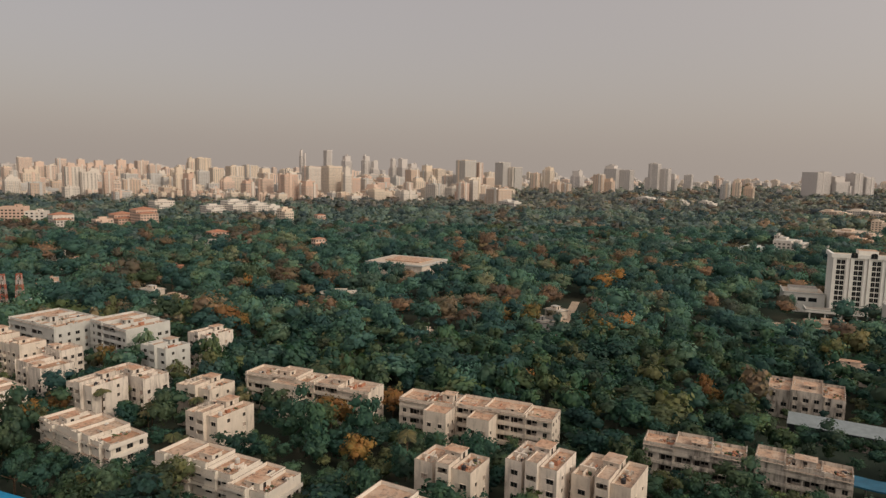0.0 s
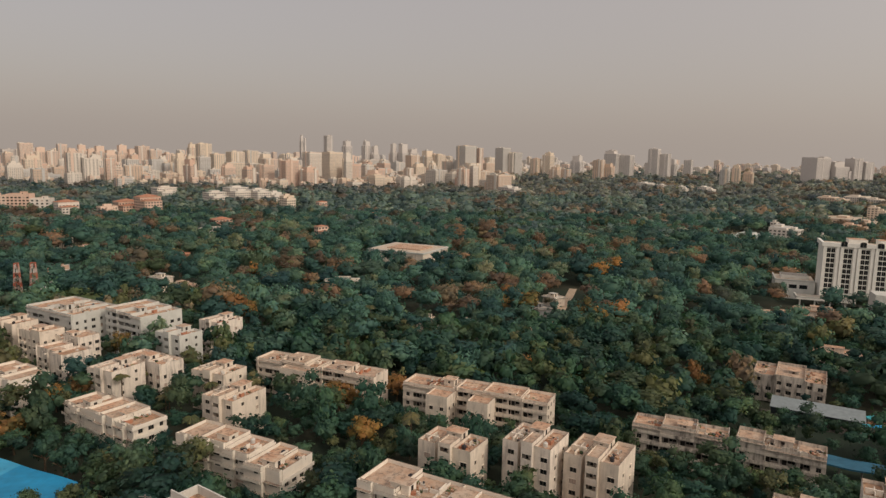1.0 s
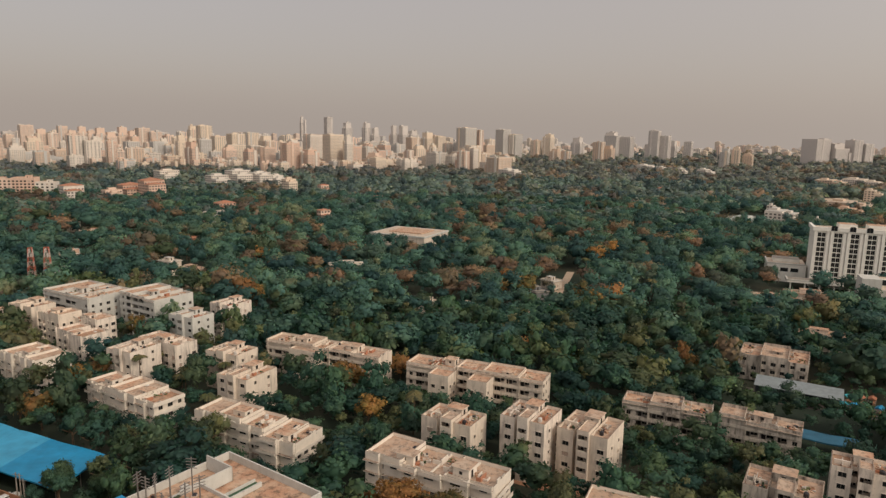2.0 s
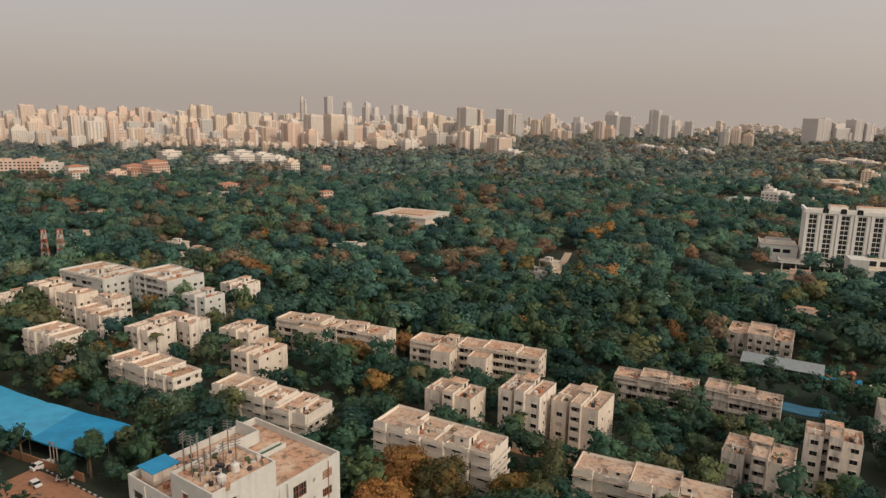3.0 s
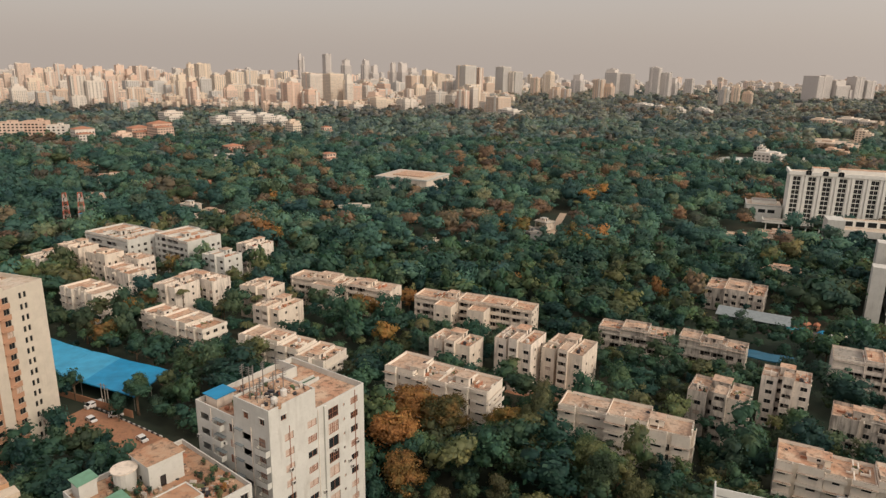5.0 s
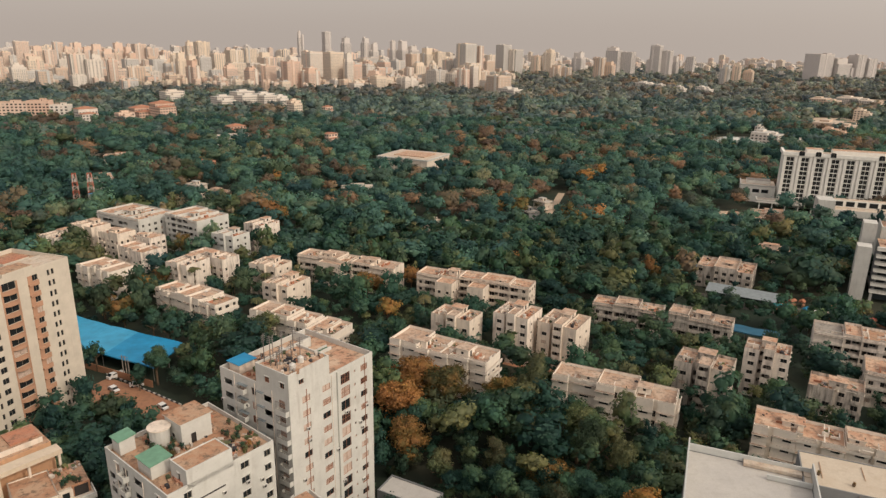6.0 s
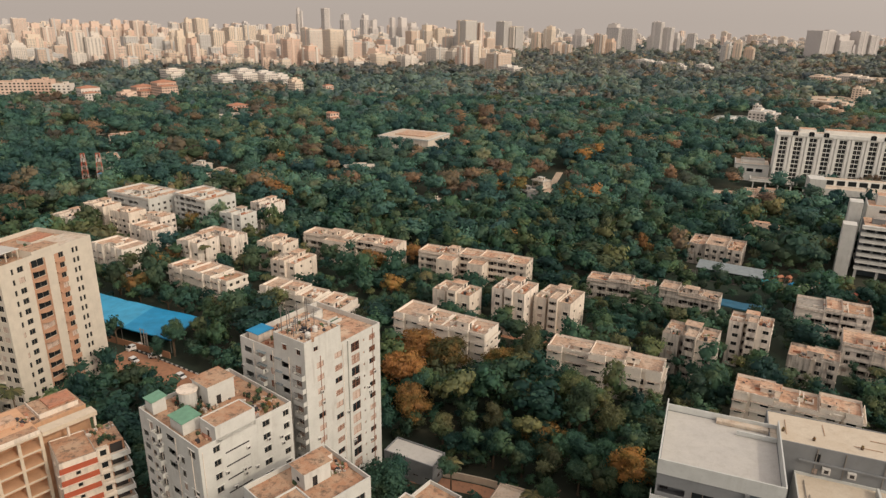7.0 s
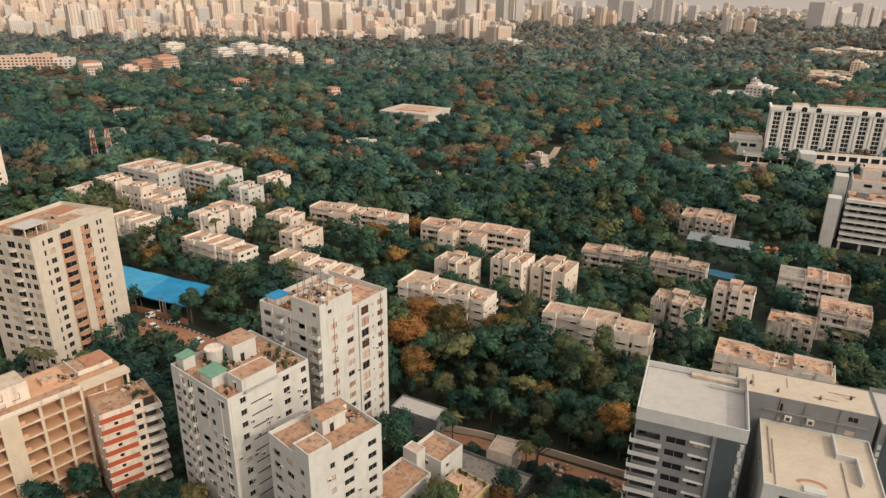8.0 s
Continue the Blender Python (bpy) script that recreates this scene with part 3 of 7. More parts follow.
for i in range(16):
    s = Solid()
    x, y, hgt = 1.5 + (i * 2.3) % 8, 4.5 + (i * 3.7) % 8, 3.2 + (i * 1.7) % 3
    zb = 47.5 if (x < 10.3 and y < 8.8) else 42.8
    s.tube(0, 0, 0, hgt, 0.11, 0.08, STEEL, 6)
    for k in range(4):
        s.box(-0.7, 0.7, -0.04, 0.04, hgt - 0.28 - 0.4 * k, hgt - 0.2 - 0.4 * k, STEEL)
    an = base_at("roof_antenna", *on_roof(F, A, x, y), zb, A + 40 * i, "thin steel roof antenna with cross arms", "antenna", "roof antennas")
    part("pole", s, an)
hut = base_at("roof_hut", *on_roof(F, A, 1.0, 15.2), 42.8, A, "small roof hut under a blue sheet", "hut")
s = Solid()
s.box(0.3, 4.0, 0.3, 3.4, 0, 2.1, CREAM)
part("hut_body", s, hut)
s = Solid()
s.box(0, 4.5, 0, 4.0, 2.1, 2.2, BLUE)
part("roof", s, hut, "blue plastic sheet roof")
for u, v in ((3, 2), (6, 3), (13, 16.5), (4, 11)):
    water_tank(*on_roof(F, A, u, v), 47.5 if v < 8 else 42.8, 0.6, 1.3, TANK_WHITE, "white plastic water tank on the tower roof")
hrg = random.Random(77)
TOWER_HEAPS = [(2, 2, 47.5), (5, 4, 47.5), (8, 2, 47.5), (7, 7, 47.5), (3, 6, 47.5), (4, 13, 42.8), (7, 11, 42.8), (8, 17, 42.8)]

# stained white block with green roof huts
F, A = (-45.9, 25.8), 51
blk = house("apartment_block", "streaked white apartment block with roof garden and green huts", F, A, 20.7, 21)
R_COLS = columns([("w", 0.17, 1.4), ("w", 0.70, 1.7), ("w", 0.93, 1.4)], 1.5, 1.0)
L_COLS = columns([("r", 0.08, 2.0), ("w", 0.20, 1.5), ("b", 0.335, 1.9), ("r", 0.54, 2.8), ("w", 0.71, 1.3), ("w", 0.88, 2.2)], 1.85, 0.5)
volume(blk, 20.7, 21, 0, 36.6, 2.95, R_COLS, L_COLS, WHITE, ROOF_BROWN, 0.9, shade=True, drawn=0.1, rng=random.Random(4), skip=0.06)
for i in range(11):
    s = Solid()
    # thin black bar on the wall face paints a slot's shade
    s.box(5.2, 10.4, -0.03, -0.003, 3.2 + 2.95 * i, 3.5 + 2.95 * i, DARK)
    part("vent_slot", s, blk, "long dark strip for a slot's shade")
pipes(blk, [0.6], [2.5, 7.8, 13.5, 17.0], 36, STAINED)
wall_units(blk, 20.7, 21, 35, 56, 5)
volume(blk, 8.6, 5.0, 35.7, 39.2, 3.0, [], [("w", 0.5, 0.8, 1.8, 0.1)], WHITE, ROOF_BROWN, 0.15, ox=3.6, oy=0.0, name="roof_room", top_name="room_roof", first=0.3, back=False)
stair_head(blk, 9.5, 15.5, 11.5, 17.0, 35.7, 4.6, WHITE, ROOF_BROWN)
s = Solid()
s.tube(7.5, 15.5, 35.7, 39.3, 1.7, 1.8, WHITE, 16)
s.tube(7.5, 15.5, 39.3, 39.5, 2.1, 2.1, CREAM, 16)
part("round_tank", s, blk, "round concrete water tank with a flared rim")
for x0, x1, y0, y1, z in ((0.8, 4.2, 17.2, 20.5, 38.6), (0.8, 5.0, 6.5, 11.5, 38.4)):
    hut = base_at("roof_hut", *on_roof(F, A, x0, y0), 35.7, A, "small white roof hut with a green sheet roof", "hut", "green roof huts")
    s = Solid()
    s.box(0.3, x1 - x0 - 0.3, 0.3, y1 - y0 - 0.3, 0, z - 35.7, WHITE)
    part("hut_body", s, hut)
    s = Solid()
    w, d = x1 - x0, y1 - y0
    za = z - 35.7
    s.poly([(0, 0, za), (w, 0, za + 0.3), (w, d, za + 0.3), (0, d, za)], GREENROOF)
    s.poly([(0, 0, za - 0.1), (0, d, za - 0.1), (w, d, za + 0.2), (w, 0, za + 0.2)], GREENROOF)
    s.poly([(0, 0, za - 0.1), (w, 0, za + 0.2), (w, 0, za + 0.3), (0, 0, za)], GREENROOF)
    s.poly([(0, d, za - 0.1), (0, 0, za - 0.1), (0, 0, za), (0, d, za)], GREENROOF)
    part("roof", s, hut, "green metal sheet roof")

# lower block in front of the tower
F, A = (-27.4, 12.3), 46
blk = house("apartment_block", "white apartment block with a rust-brown stair head", F, A, 17.5, 13.6)
volume(blk, 17.5, 13.6, 0, 32, 2.95, columns([("w", 0.30, 1.1), ("w", 0.52, 2.4), ("w", 0.86, 2.2)], 1.35, 0.95), columns([("r", 0.2, 2.4), ("w", 0.52, 2.4), ("w", 0.82, 1.3)], 1.4, 0.9), WHITE, ROOF_BROWN, 1.0, shade=False)
volume(blk, 5.2, 5.0, 32, 34.0, 3.0, [], [], WHITE, ROOF_BROWN, 0.3, name="corner_block", top_name="corner_roof", back=False)
stair_head(blk, 7.6, 13.2, 6.0, 10.0, 31.0, 3.4, WHITE, ROOF_BROWN)
s = Solid()
s.box(13.6, 16.0, 9.2, 12.4, 31.0, 32.9, STAINED, ROOF_BROWN)
part("tank_block", s, blk, "concrete tank block on the roof")
wall_units(blk, 17.5, 13.6, 30, 14, 8)

# left tower with brown balconies
F, A = (-117.2, 85.6), 71
tower = house("cream_tower", "tall cream tower with rounded brown balconies", F, A, 30, 21)
R_COLS = columns([("w", 0.128, 0.7), ("w", 0.207, 1.8), ("w", 0.637, 1.7), ("w", 0.776, 0.8), ("w", 0.82, 0.8)], 1.6, 0.95) + [("w", 0.383, 3.9, 2.1, 0.75)]
L_COLS = columns([("w", 0.19, 2.6), ("w", 0.39, 2.4), ("w", 0.79, 1.5), ("w", 0.92, 2.0)], 1.7, 0.85) + [("w", 0.633, 3.0, 2.0, 0.7)]
volume(tower, 30, 21, 0, 47.6, 3.05, R_COLS, L_COLS, TOWERCREAM, ROOF_BROWN, 1.2, shade=False, drawn=0.14)


def curved_balcony(w, d, high, mat):
    """A rounded balcony front with its floor, about the middle of its opening."""
    s = Solid()
    arc = [(-w / 2 + w * k / 8, -d * math.sin(math.pi * k / 8) ** 0.6 if 0 < k < 8 else 0.0) for k in range(9)]
    for (ax, ay), (bx, by) in zip(arc, arc[1:]):
        s.poly([(ax, ay, 0), (bx, by, 0), (bx, by, high), (ax, ay, high)], mat)
        s.poly([(ax, ay + 0.12, high), (ax, ay, high), (bx, by, high), (bx, by + 0.12, high)], mat)
        s.poly([(bx, by + 0.12, 0.12), (ax, ay + 0.12, 0.12), (ax, ay + 0.12, high), (bx, by + 0.12, high)], mat)
        s.poly([(ax, 0.1, 0), (bx, 0.1, 0), (bx, by, 0), (ax, ay, 0)], mat)
        s.poly([(ax, 0.1, 0.12), (ax, ay, 0.12), (bx, by, 0.12), (bx, 0.1, 0.12)], TOWERCREAM)
    return s.data("balcony")


curve_me = curved_balcony(4.6, 1.2, 1.0, TERRACOTTA)
pale_me = curved_balcony(3.6, 1.2, 0.95, TOWERCREAM)
s = Solid()
s.box(-2.2, 1.1, -0.10, -0.003, 0, 1.42, TERRACOTTA)
s.box(-2.2, -0.86, -0.10, -0.003, 1.42, 3.05, TERRACOTTA)
s.box(-2.3, -0.5, -0.75, -0.10, 0.35, 0.85, TERRACOTTA)
strip_me = s.data("panel")
s = Solid()
s.box(-2.4, 2.4, -0.06, -0.003, 0.12, 1.2, TERRACOTTA)
s.box(-2.4, -1.96, -0.06, -0.003, 1.2, 3.17, TERRACOTTA)
s.box(1.96, 2.4, -0.06, -0.003, 1.2, 3.17, TERRACOTTA)
wide_me = s.data("panel")
for i in range(15):
    part("balcony", curve_me, tower, "rounded terracotta balcony", pose(11.5, 0, 0.25 + 3.05 * i))
    part("panel", strip_me, tower, "terracotta wall panel", pose(19.1, 0, 0.02 + 3.05 * i))
    part("panel", wide_me, tower, "terracotta wall panel", pose(11.5, 0, 0.0 + 3.05 * i))
    part("balcony", pale_me, tower, "rounded cream balcony", pose(0, 7.7, 0.25 + 3.05 * i, 0, 0, -90))
    part("balcony", balcony_mesh(2.0, 1.2, TOWERCREAM), tower, "", pose(30, 3.0, 0.5 + 3.05 * i, 0, 0, 90))
# an open shed, raised terraces and a freshly tiled patch on the roof
s = Solid()
s.box(2.0, 10.0, 4.0, 10.4, 49.0, 49.25, WHITE, ROOF_WHITE)
s.box(2.2, 9.8, 9.9, 10.1, 46.4, 48.98, TOWERCREAM)
s.box(9.6, 9.8, 6.5, 9.88, 46.4, 48.98, TOWERCREAM)
for x in (2.2, 6.0, 9.5):
    s.box(x, x + 0.3, 4.3, 4.6, 46.4, 48.98, TOWERCREAM)
# black box added for the shade below the slab
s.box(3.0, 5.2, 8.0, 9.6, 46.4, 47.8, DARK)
part("roof_shed", s, tower, "open roof shed with a white slab")
s = Solid()
s.box(10.3, 19.0, 0.02, 5.2, 46.4, 48.5, TOWERCREAM, ROOF_BROWN)
s.box(10.3, 19.0, 5.22, 9.0, 46.4, 47.3, TOWERCREAM, ROOF_PINK)
part("roof_step", s, tower)
s = Solid()
s.box(19.3, 29.7, 0.3, 9.4, 46.41, 47.2, TOWERCREAM, ROOF_PALE)
part("roof_step", s, tower, "pale raised roof terrace")
s = Solid()
s.box(18.6, 26.4, 10.0, 15.6, 46.42, 47.5, TOWERCREAM, REDROOF)
part("roof_patch", s, tower, "freshly tiled orange-red roof patch")

# slab block far left behind the tower
F, A = (-248.6, 251.6), 66
blk = house("apartment_block", "pale apartment tower behind the cream tower", F, A, 18, 16)
volume(blk, 18, 16, 0, 50, 3.05, columns([("w", 0.2, 1.4), ("w", 0.5, 1.4), ("w", 0.8, 1.4)], 1.4, 0.9), columns([("w", 0.3, 1.4), ("w", 0.7, 1.4)], 1.4, 0.9), CREAM, ROOF_PALE, 1.0, shade=False)

F, A = (-99.0, 25.5), 50
con = house("unfinished_building", "unfinished concrete frame building with open floors", F, A, 33, 15)
FLH, NFL = 3.35, 8
TOP = FLH * NFL + 1.2
for i in range(NFL + 1):
    s = Solid()
    z = FLH * i
    s.box(0, 22.2, 0, 14, z - 0.25 + 1.2, z + 1.2, FRAME, CONCRETE)
    s.box(0, 22.2, -0.05, 0.3, z - 0.45 + 1.2, z - 0.25 + 1.2, FRAME)
    part("floor_slab", s, con)
for x in (0.2, 8.3, 12.9, 17.5, 21.6):
    for y in (0.05, 6.5, 13.3):
        s = Solid()
        s.box(x, x + 0.6, y, y + 0.6, 0, TOP - 0.26, FRAME)
        part("column", s, con)
s = Solid()
s.box(5.2, 8.29, -0.12, 0.2, 0, TOP, FRAME)
part("wall_panel", s, con, "plain plastered wall panel")
for i in range(NFL):
    z = FLH * i + 1.2
    for x0, x1 in ((0.8, 5.2), (8.9, 12.9), (13.5, 17.5), (18.1, 21.6)):
        s = Solid()
        s.box(x0, x1, 12.6, 12.75, z, z + FLH - 0.26, CONCRETE)
        if x0 == 8.9:
            s.box(x0, x0 + 1.1, 0.3, 0.45, z, z + 0.9, CONCRETE)
        part("inner_wall", s, con)
    for x in (8.5, 13.1, 17.7):
        s = Solid()
        s.box(x, x + 0.2, 0.7, 6.4, z, z + FLH - 0.26, CONCRETE)
        s.box(x, x + 0.2, 7.2, 12.55, z, z + FLH - 0.26, CONCRETE)
        part("partition", s, con)
s = Solid()
# the openings' reveals are coloured black as shade
pierced(s, (2.5, 4.0), (1, 0), (0, 1), 10.5, TOP, TOP + 4.4, [(4.2, 5.4, TOP + 1.8, TOP + 3.6), (7.0, 8.6, TOP + 0.9, TOP + 2.6), (4.6, 5.6, TOP + 0.1, TOP + 1.1)], 0.3, CREAM, DARK)
s.box(2.5, 13.0, 4.35, 11.0, TOP, TOP + 4.4, CREAM, ROOF_PALE)
part("roof_room", s, con, "plastered roof room with square openings")
s = Solid()
s.box(0.5, 22.0, 0.3, 3.9, TOP + 0.004, TOP + 0.06, ROOF_BROWN)
s.box(13.2, 22.0, 3.9, 4.0, TOP + 0.004, TOP + 0.06, ROOF_BROWN)
part("roof_screed", s, con, "orange-brown roof screed")
s = Solid()
s.box(13.5, 33, 4.0, 15.0, 0, TOP - 2.6, CONCRETE, ROOF_BROWN)
s.box(15.5, 33, 5.0, 15.0, TOP - 2.6, TOP - 0.3, CONCRETE, ROOF_BROWN)
part("rear_wing", s, con, "rear wing with a reddish flat roof")
s = Solid()
s.box(22.25, 33.2, -0.2, 2.6, TOP - 0.9, TOP + 0.1, FRAME)
part("canopy_beam", s, con, "long white canopy beam on posts")
for x0, x1, y0, y1, z0, z1, m in ((16.5, 20.0, 7.0, 10.0, -0.3, 1.2, ROOF_PINK), (24.0, 32.0, 6.0, 6.2, -0.3, 0.8, CREAM), (24.0, 24.2, 6.2, 14.5, -0.3, 0.5, CREAM), (27.0, 32.5, 9.0, 14.0, -0.3, 0.0, REDROOF)):
    s = Solid()
    s.box(x0, x1, y0, y1, TOP + z0 + 0.002, TOP + z1, m)
    part("roof_step", s, con)
for x in (27, 32.5):
    s = Solid()
    s.box(x, x + 0.45, 0.3, 0.8, 0, TOP - 0.91, CREAM)
    part("post", s, con)
s = Solid()
s.box(0.2, 22, -0.05, 0.12, TOP, TOP + 0.9, CREAM)
part("parapet", s, con)

# block with red bands
F, A = (-78.7, 36.7), 40
blk = house("striped_block", "apartment block with red bands and white balcony fronts", F, A, 13, 10)
volume(blk, 7.0, 10, 0, 24.7, 2.9, [("w", 0.45, 0.9, 1.0, 0.0)], columns([("w", 0.5, 1.2)], 1.2, 0.0), CREAM, ROOF_BROWN, 0.25)
for i in range(8):
    z = 2.3 + 2.9 * i
    s = Solid()
    s.box(-0.14, 6.9, -0.14, -0.003, z - 0.45, z + 0.75, REDBAND)
    part("red_band", s, blk, "brick-red painted band")
    s = Solid()
    s.box(-0.5, 7.0, -0.45, 0.0, z - 0.62, z - 0.46, CREAM)
    part("ledge", s, blk)
    s = Solid()
    s.box(7.0, 12.9, -0.6, 9.4, z - 0.7, z - 0.5, CREAM)
    s.box(9.4, 13.1, -0.9, -0.6, z - 0.7, z + 0.4, WHITE)
    s.box(7.0, 9.4, -0.6, -0.45, z - 0.7, z + 0.35, CREAM)
    s.box(12.9, 13.1, -0.6, 3.0, z - 0.7, z + 0.4, WHITE)
    part("balcony", s, blk, "white balcony front")
    s = Solid()
    s.box(7.0, 9.4, 0.5, 0.7, z - 0.5, z + 2.0, CREAM)
    s.box(7.6, 8.8, 0.42, 0.496, z + 0.3, z + 1.5, GLASS)
    s.box(9.4, 12.6, 1.6, 1.8, z - 0.5, z + 2.0, BROWNWALL)
    # black sheet that paints the shade of the balcony recess
    s.box(9.8, 12.2, 1.5, 1.596, z - 0.5, z + 1.6, DARK)
    part("balcony_wall", s, blk)
s = Solid()
s.box(7.0, 12.6, 1.9, 10, 0, 24.3, CREAM, ROOF_BROWN)
part("rear_body", s, blk)

# grey and white slab on the other side
F, A = (34.1, 20.2), -22
blk = house("grey_white_block", "modern grey apartment block with white balconies and parapet", F, A, 19.5, 20.5)
COLS = [("w", 0.39, 3.6, 1.5, 0.8), ("w", 0.60, 2.0, 1.2, 1.0)]
volume(blk, 19.5, 20.5, 0, 37.6, 2.92, COLS + [("r", 0.13, 4.4, 2.2, 0.05)], columns([("w", 0.3, 1.4), ("w", 0.7, 1.4)], 1.3, 1.0), GREYWALL, ROOF_WHITE, 0.1, shade=False, top_name="roof_slab")
s = Solid()
for a, b, c, d in ((-0.12, 19.6, -0.12, 0.12), (-0.12, 0.12, 0.12, 20.6), (19.4, 19.62, 0.12, 20.6), (0.12, 19.4, 20.4, 20.62)):
    s.box(a, b, c, d, 37.2 if c < 20 else 37.61, 40.0 if c < 20 else 38.9, COOLWHITE)
part("parapet", s, blk, "deep white parapet band")
for i in range(12):
    z = 0.5 + 2.92 * i
    s = Solid()
    s.box(-0.6, 5.2, -1.0, 0.0, z - 0.15, z + 0.05, COOLWHITE)
    s.box(-0.6, 5.2, -1.1, -1.0, z - 0.15, z + 0.75, COOLWHITE)
    s.box(-0.7, -0.6, -1.1, 0.6, z - 0.15, z + 0.75, COOLWHITE)
    part("balcony", s, blk, "white balcony slab and front")
    s = Solid()
    s.box(10.0, 13.6, -0.6, 0.0, z + 2.3, z + 2.42, COOLWHITE)
    part("ledge", s, blk)
s = Solid()
s.box(13.8, 14.5, -0.5, 0, 0, 37.3, GREYWALL)
part("pier", s, blk)
s = Solid()
s.box(14.51, 18.2, -0.25, -0.003, 0, 37.19, DARKPANEL)
part("dark_panel", s, blk, "dark grey cladding panel")
for i in range(24):
    s = Solid()
    s.box(18.3 + 0.25 * (i % 2), 18.9 + 0.25 * (i % 2), -0.3, -0.003, 1.0 + 1.5 * i, 2.2 + 1.5 * i, COOLWHITE)
    part("screen_block", s, blk)
s = Solid()
s.box(12.5, 19.3, 16.5, 16.8, 37.62, 38.5, COOLWHITE)
s.box(9.0, 19.3, 19.0, 20.38, 37.62, 38.2, ROOF_PALE)
part("roof_kerb", s, blk)

F, A = (57.2, 29.3), -22
blk = house("grey_block", "grey rendered block with an ochre roof and lower terrace", F, A, 25, 10)
claim(F[0], F[1], A, 5, 25, -21, 0)
volume(blk, 25, 10, 0, 38.2, 3.1, [("w", 0.33, 0.9, 1.9, 0.4), ("w", 0.84, 1.8, 1.2, 1.2)], columns([("w", 0.5, 1.4)], 1.3, 1.0), GREYWALL, ROOF_CREAM, 0.12, shade=False)
volume(blk, 19.5, 21, 0, 32.6, 3.1, [("w", 0.22, 3.0, 1.6, 0.8), ("w", 0.62, 3.4, 1.6, 0.8)], columns([("w", 0.5, 1.4)], 1.3, 1.0), COOLWHITE, ROOF_CREAM, 0.5, ox=5.0, oy=-21.02, name="terrace_block", top_name="terrace", shade=False)
s = Solid()
s.box(5.3, 24.0, -0.4, -0.003, 35.0, 35.25, GREYWALL)
part("pipe_shelf", s, blk)
for x in (8.0, 12.5, 18.6):
    s = Solid()
    s.box(x, x + 0.14, -0.15, -0.003, 32.2, 38.0, STEEL)
    part("drain_pipe", s, blk)
for x, z in ((9.2, 33.6), (13.2, 33.8)):
    s = Solid()
    s.box(x, x + 1.3, -0.9, -0.05, z, z + 1.1, TANK_WHITE)
    s.box(x + 0.3, x + 1.0, -0.93, -0.9, z + 0.2, z + 0.9, DARK)
    part("cooling_unit", s, blk, "white wall-hung cooling unit")
s = Solid()
s.box(17.8, 18.2, -8, -1.0, 32.1, 33.3, COOLWHITE)
s.box(18.2, 21.5, -8, -7.6, 32.1, 33.3, COOLWHITE)
s.box(21.1, 21.5, -15, -8, 32.1, 33.3, COOLWHITE)
part("stepped_parapet", s, blk, "white stepped parapet")
for x0, y0, x1, y1 in ((6.4, -17, 6.52, -2), (7.0, -20, 7.12, -6), (18.6, -19, 18.72, -9)):
    s = Solid()
    s.box(x0, x1, y0, y1, 32.18, 32.32, STEEL)
    for k in range(5):
        yy = y0 + (y1 - y0) * (k + 0.5) / 5
        s.box(x0 - 0.12, x1 + 0.12, yy, yy + 0.25, 32.1, 32.18, CREAM)
    part("roof_pipe", s, blk, "thin pipe on blocks across the terrace")
s = Solid()
ring = [(13.0 + 2.6 * math.cos(k * math.pi / 14), -17.6 + 1.5 * math.sin(k * math.pi / 14)) for k in range(15)]
inner = [(13.0 + 2.0 * math.cos(k * math.pi / 14), -17.9 + 1.0 * math.sin(k * math.pi / 14)) for k in range(15)]
for k in range(14):
    s.poly([(*ring[k], 32.108), (*ring[k + 1], 32.108), (*inner[k + 1], 32.108), (*inner[k], 32.108)], BROWNWALL)
part("stain", s, blk, "rust-brown crescent stain")
s = Solid()
s.box(11.5, 15.0, -20.4, -18.6, 32.1, 32.5, COOLWHITE)
part("hatch_slab", s, blk, "low white hatch slab")
for x, y, lx, ly in ((9.5, 4.5, 0.08, 4), (14.0, 3.0, 4.5, 0.08), (17.0, 6.0, 5.0, 0.1), (3.0, 2.5, 0.1, 5)):
    s = Solid()
    s.box(x, x + lx, y, y + ly, 38.14, 38.22, ROOF_BROWN)
    part("rusty_bar", s, blk, "rusty reinforcing bar on the roof")
GREYROOFS = [(F, A, u, v, 38.1) for u, v in ((2.5, 3.4), (7.5, 2.2), (15.2, 2.6), (20.9, 4.9))]

F, A = (81.0, 19.5), -22
blk = house("grey_white_block", "modern grey apartment block with a white parapet", F, A, 19.5, 14)
volume(blk, 19.5, 14, 0, 37.0, 2.92, COLS, columns([("w", 0.5, 1.4)], 1.3, 1.0), GREYWALL, ROOF_WHITE, 0.9, shade=False)
s = Solid()
s.box(1.2, 6.0, -0.25, -0.003, 0, 35.0, DARKPANEL)
part("dark_panel", s, blk, "dark grey cladding panel")
for i in range(20):
    s = Solid()
    s.box(0.2, 0.8, -0.3, -0.003, 1.0 + 1.6 * i, 2.0 + 1.6 * i, COOLWHITE)
    part("screen_block", s, blk)


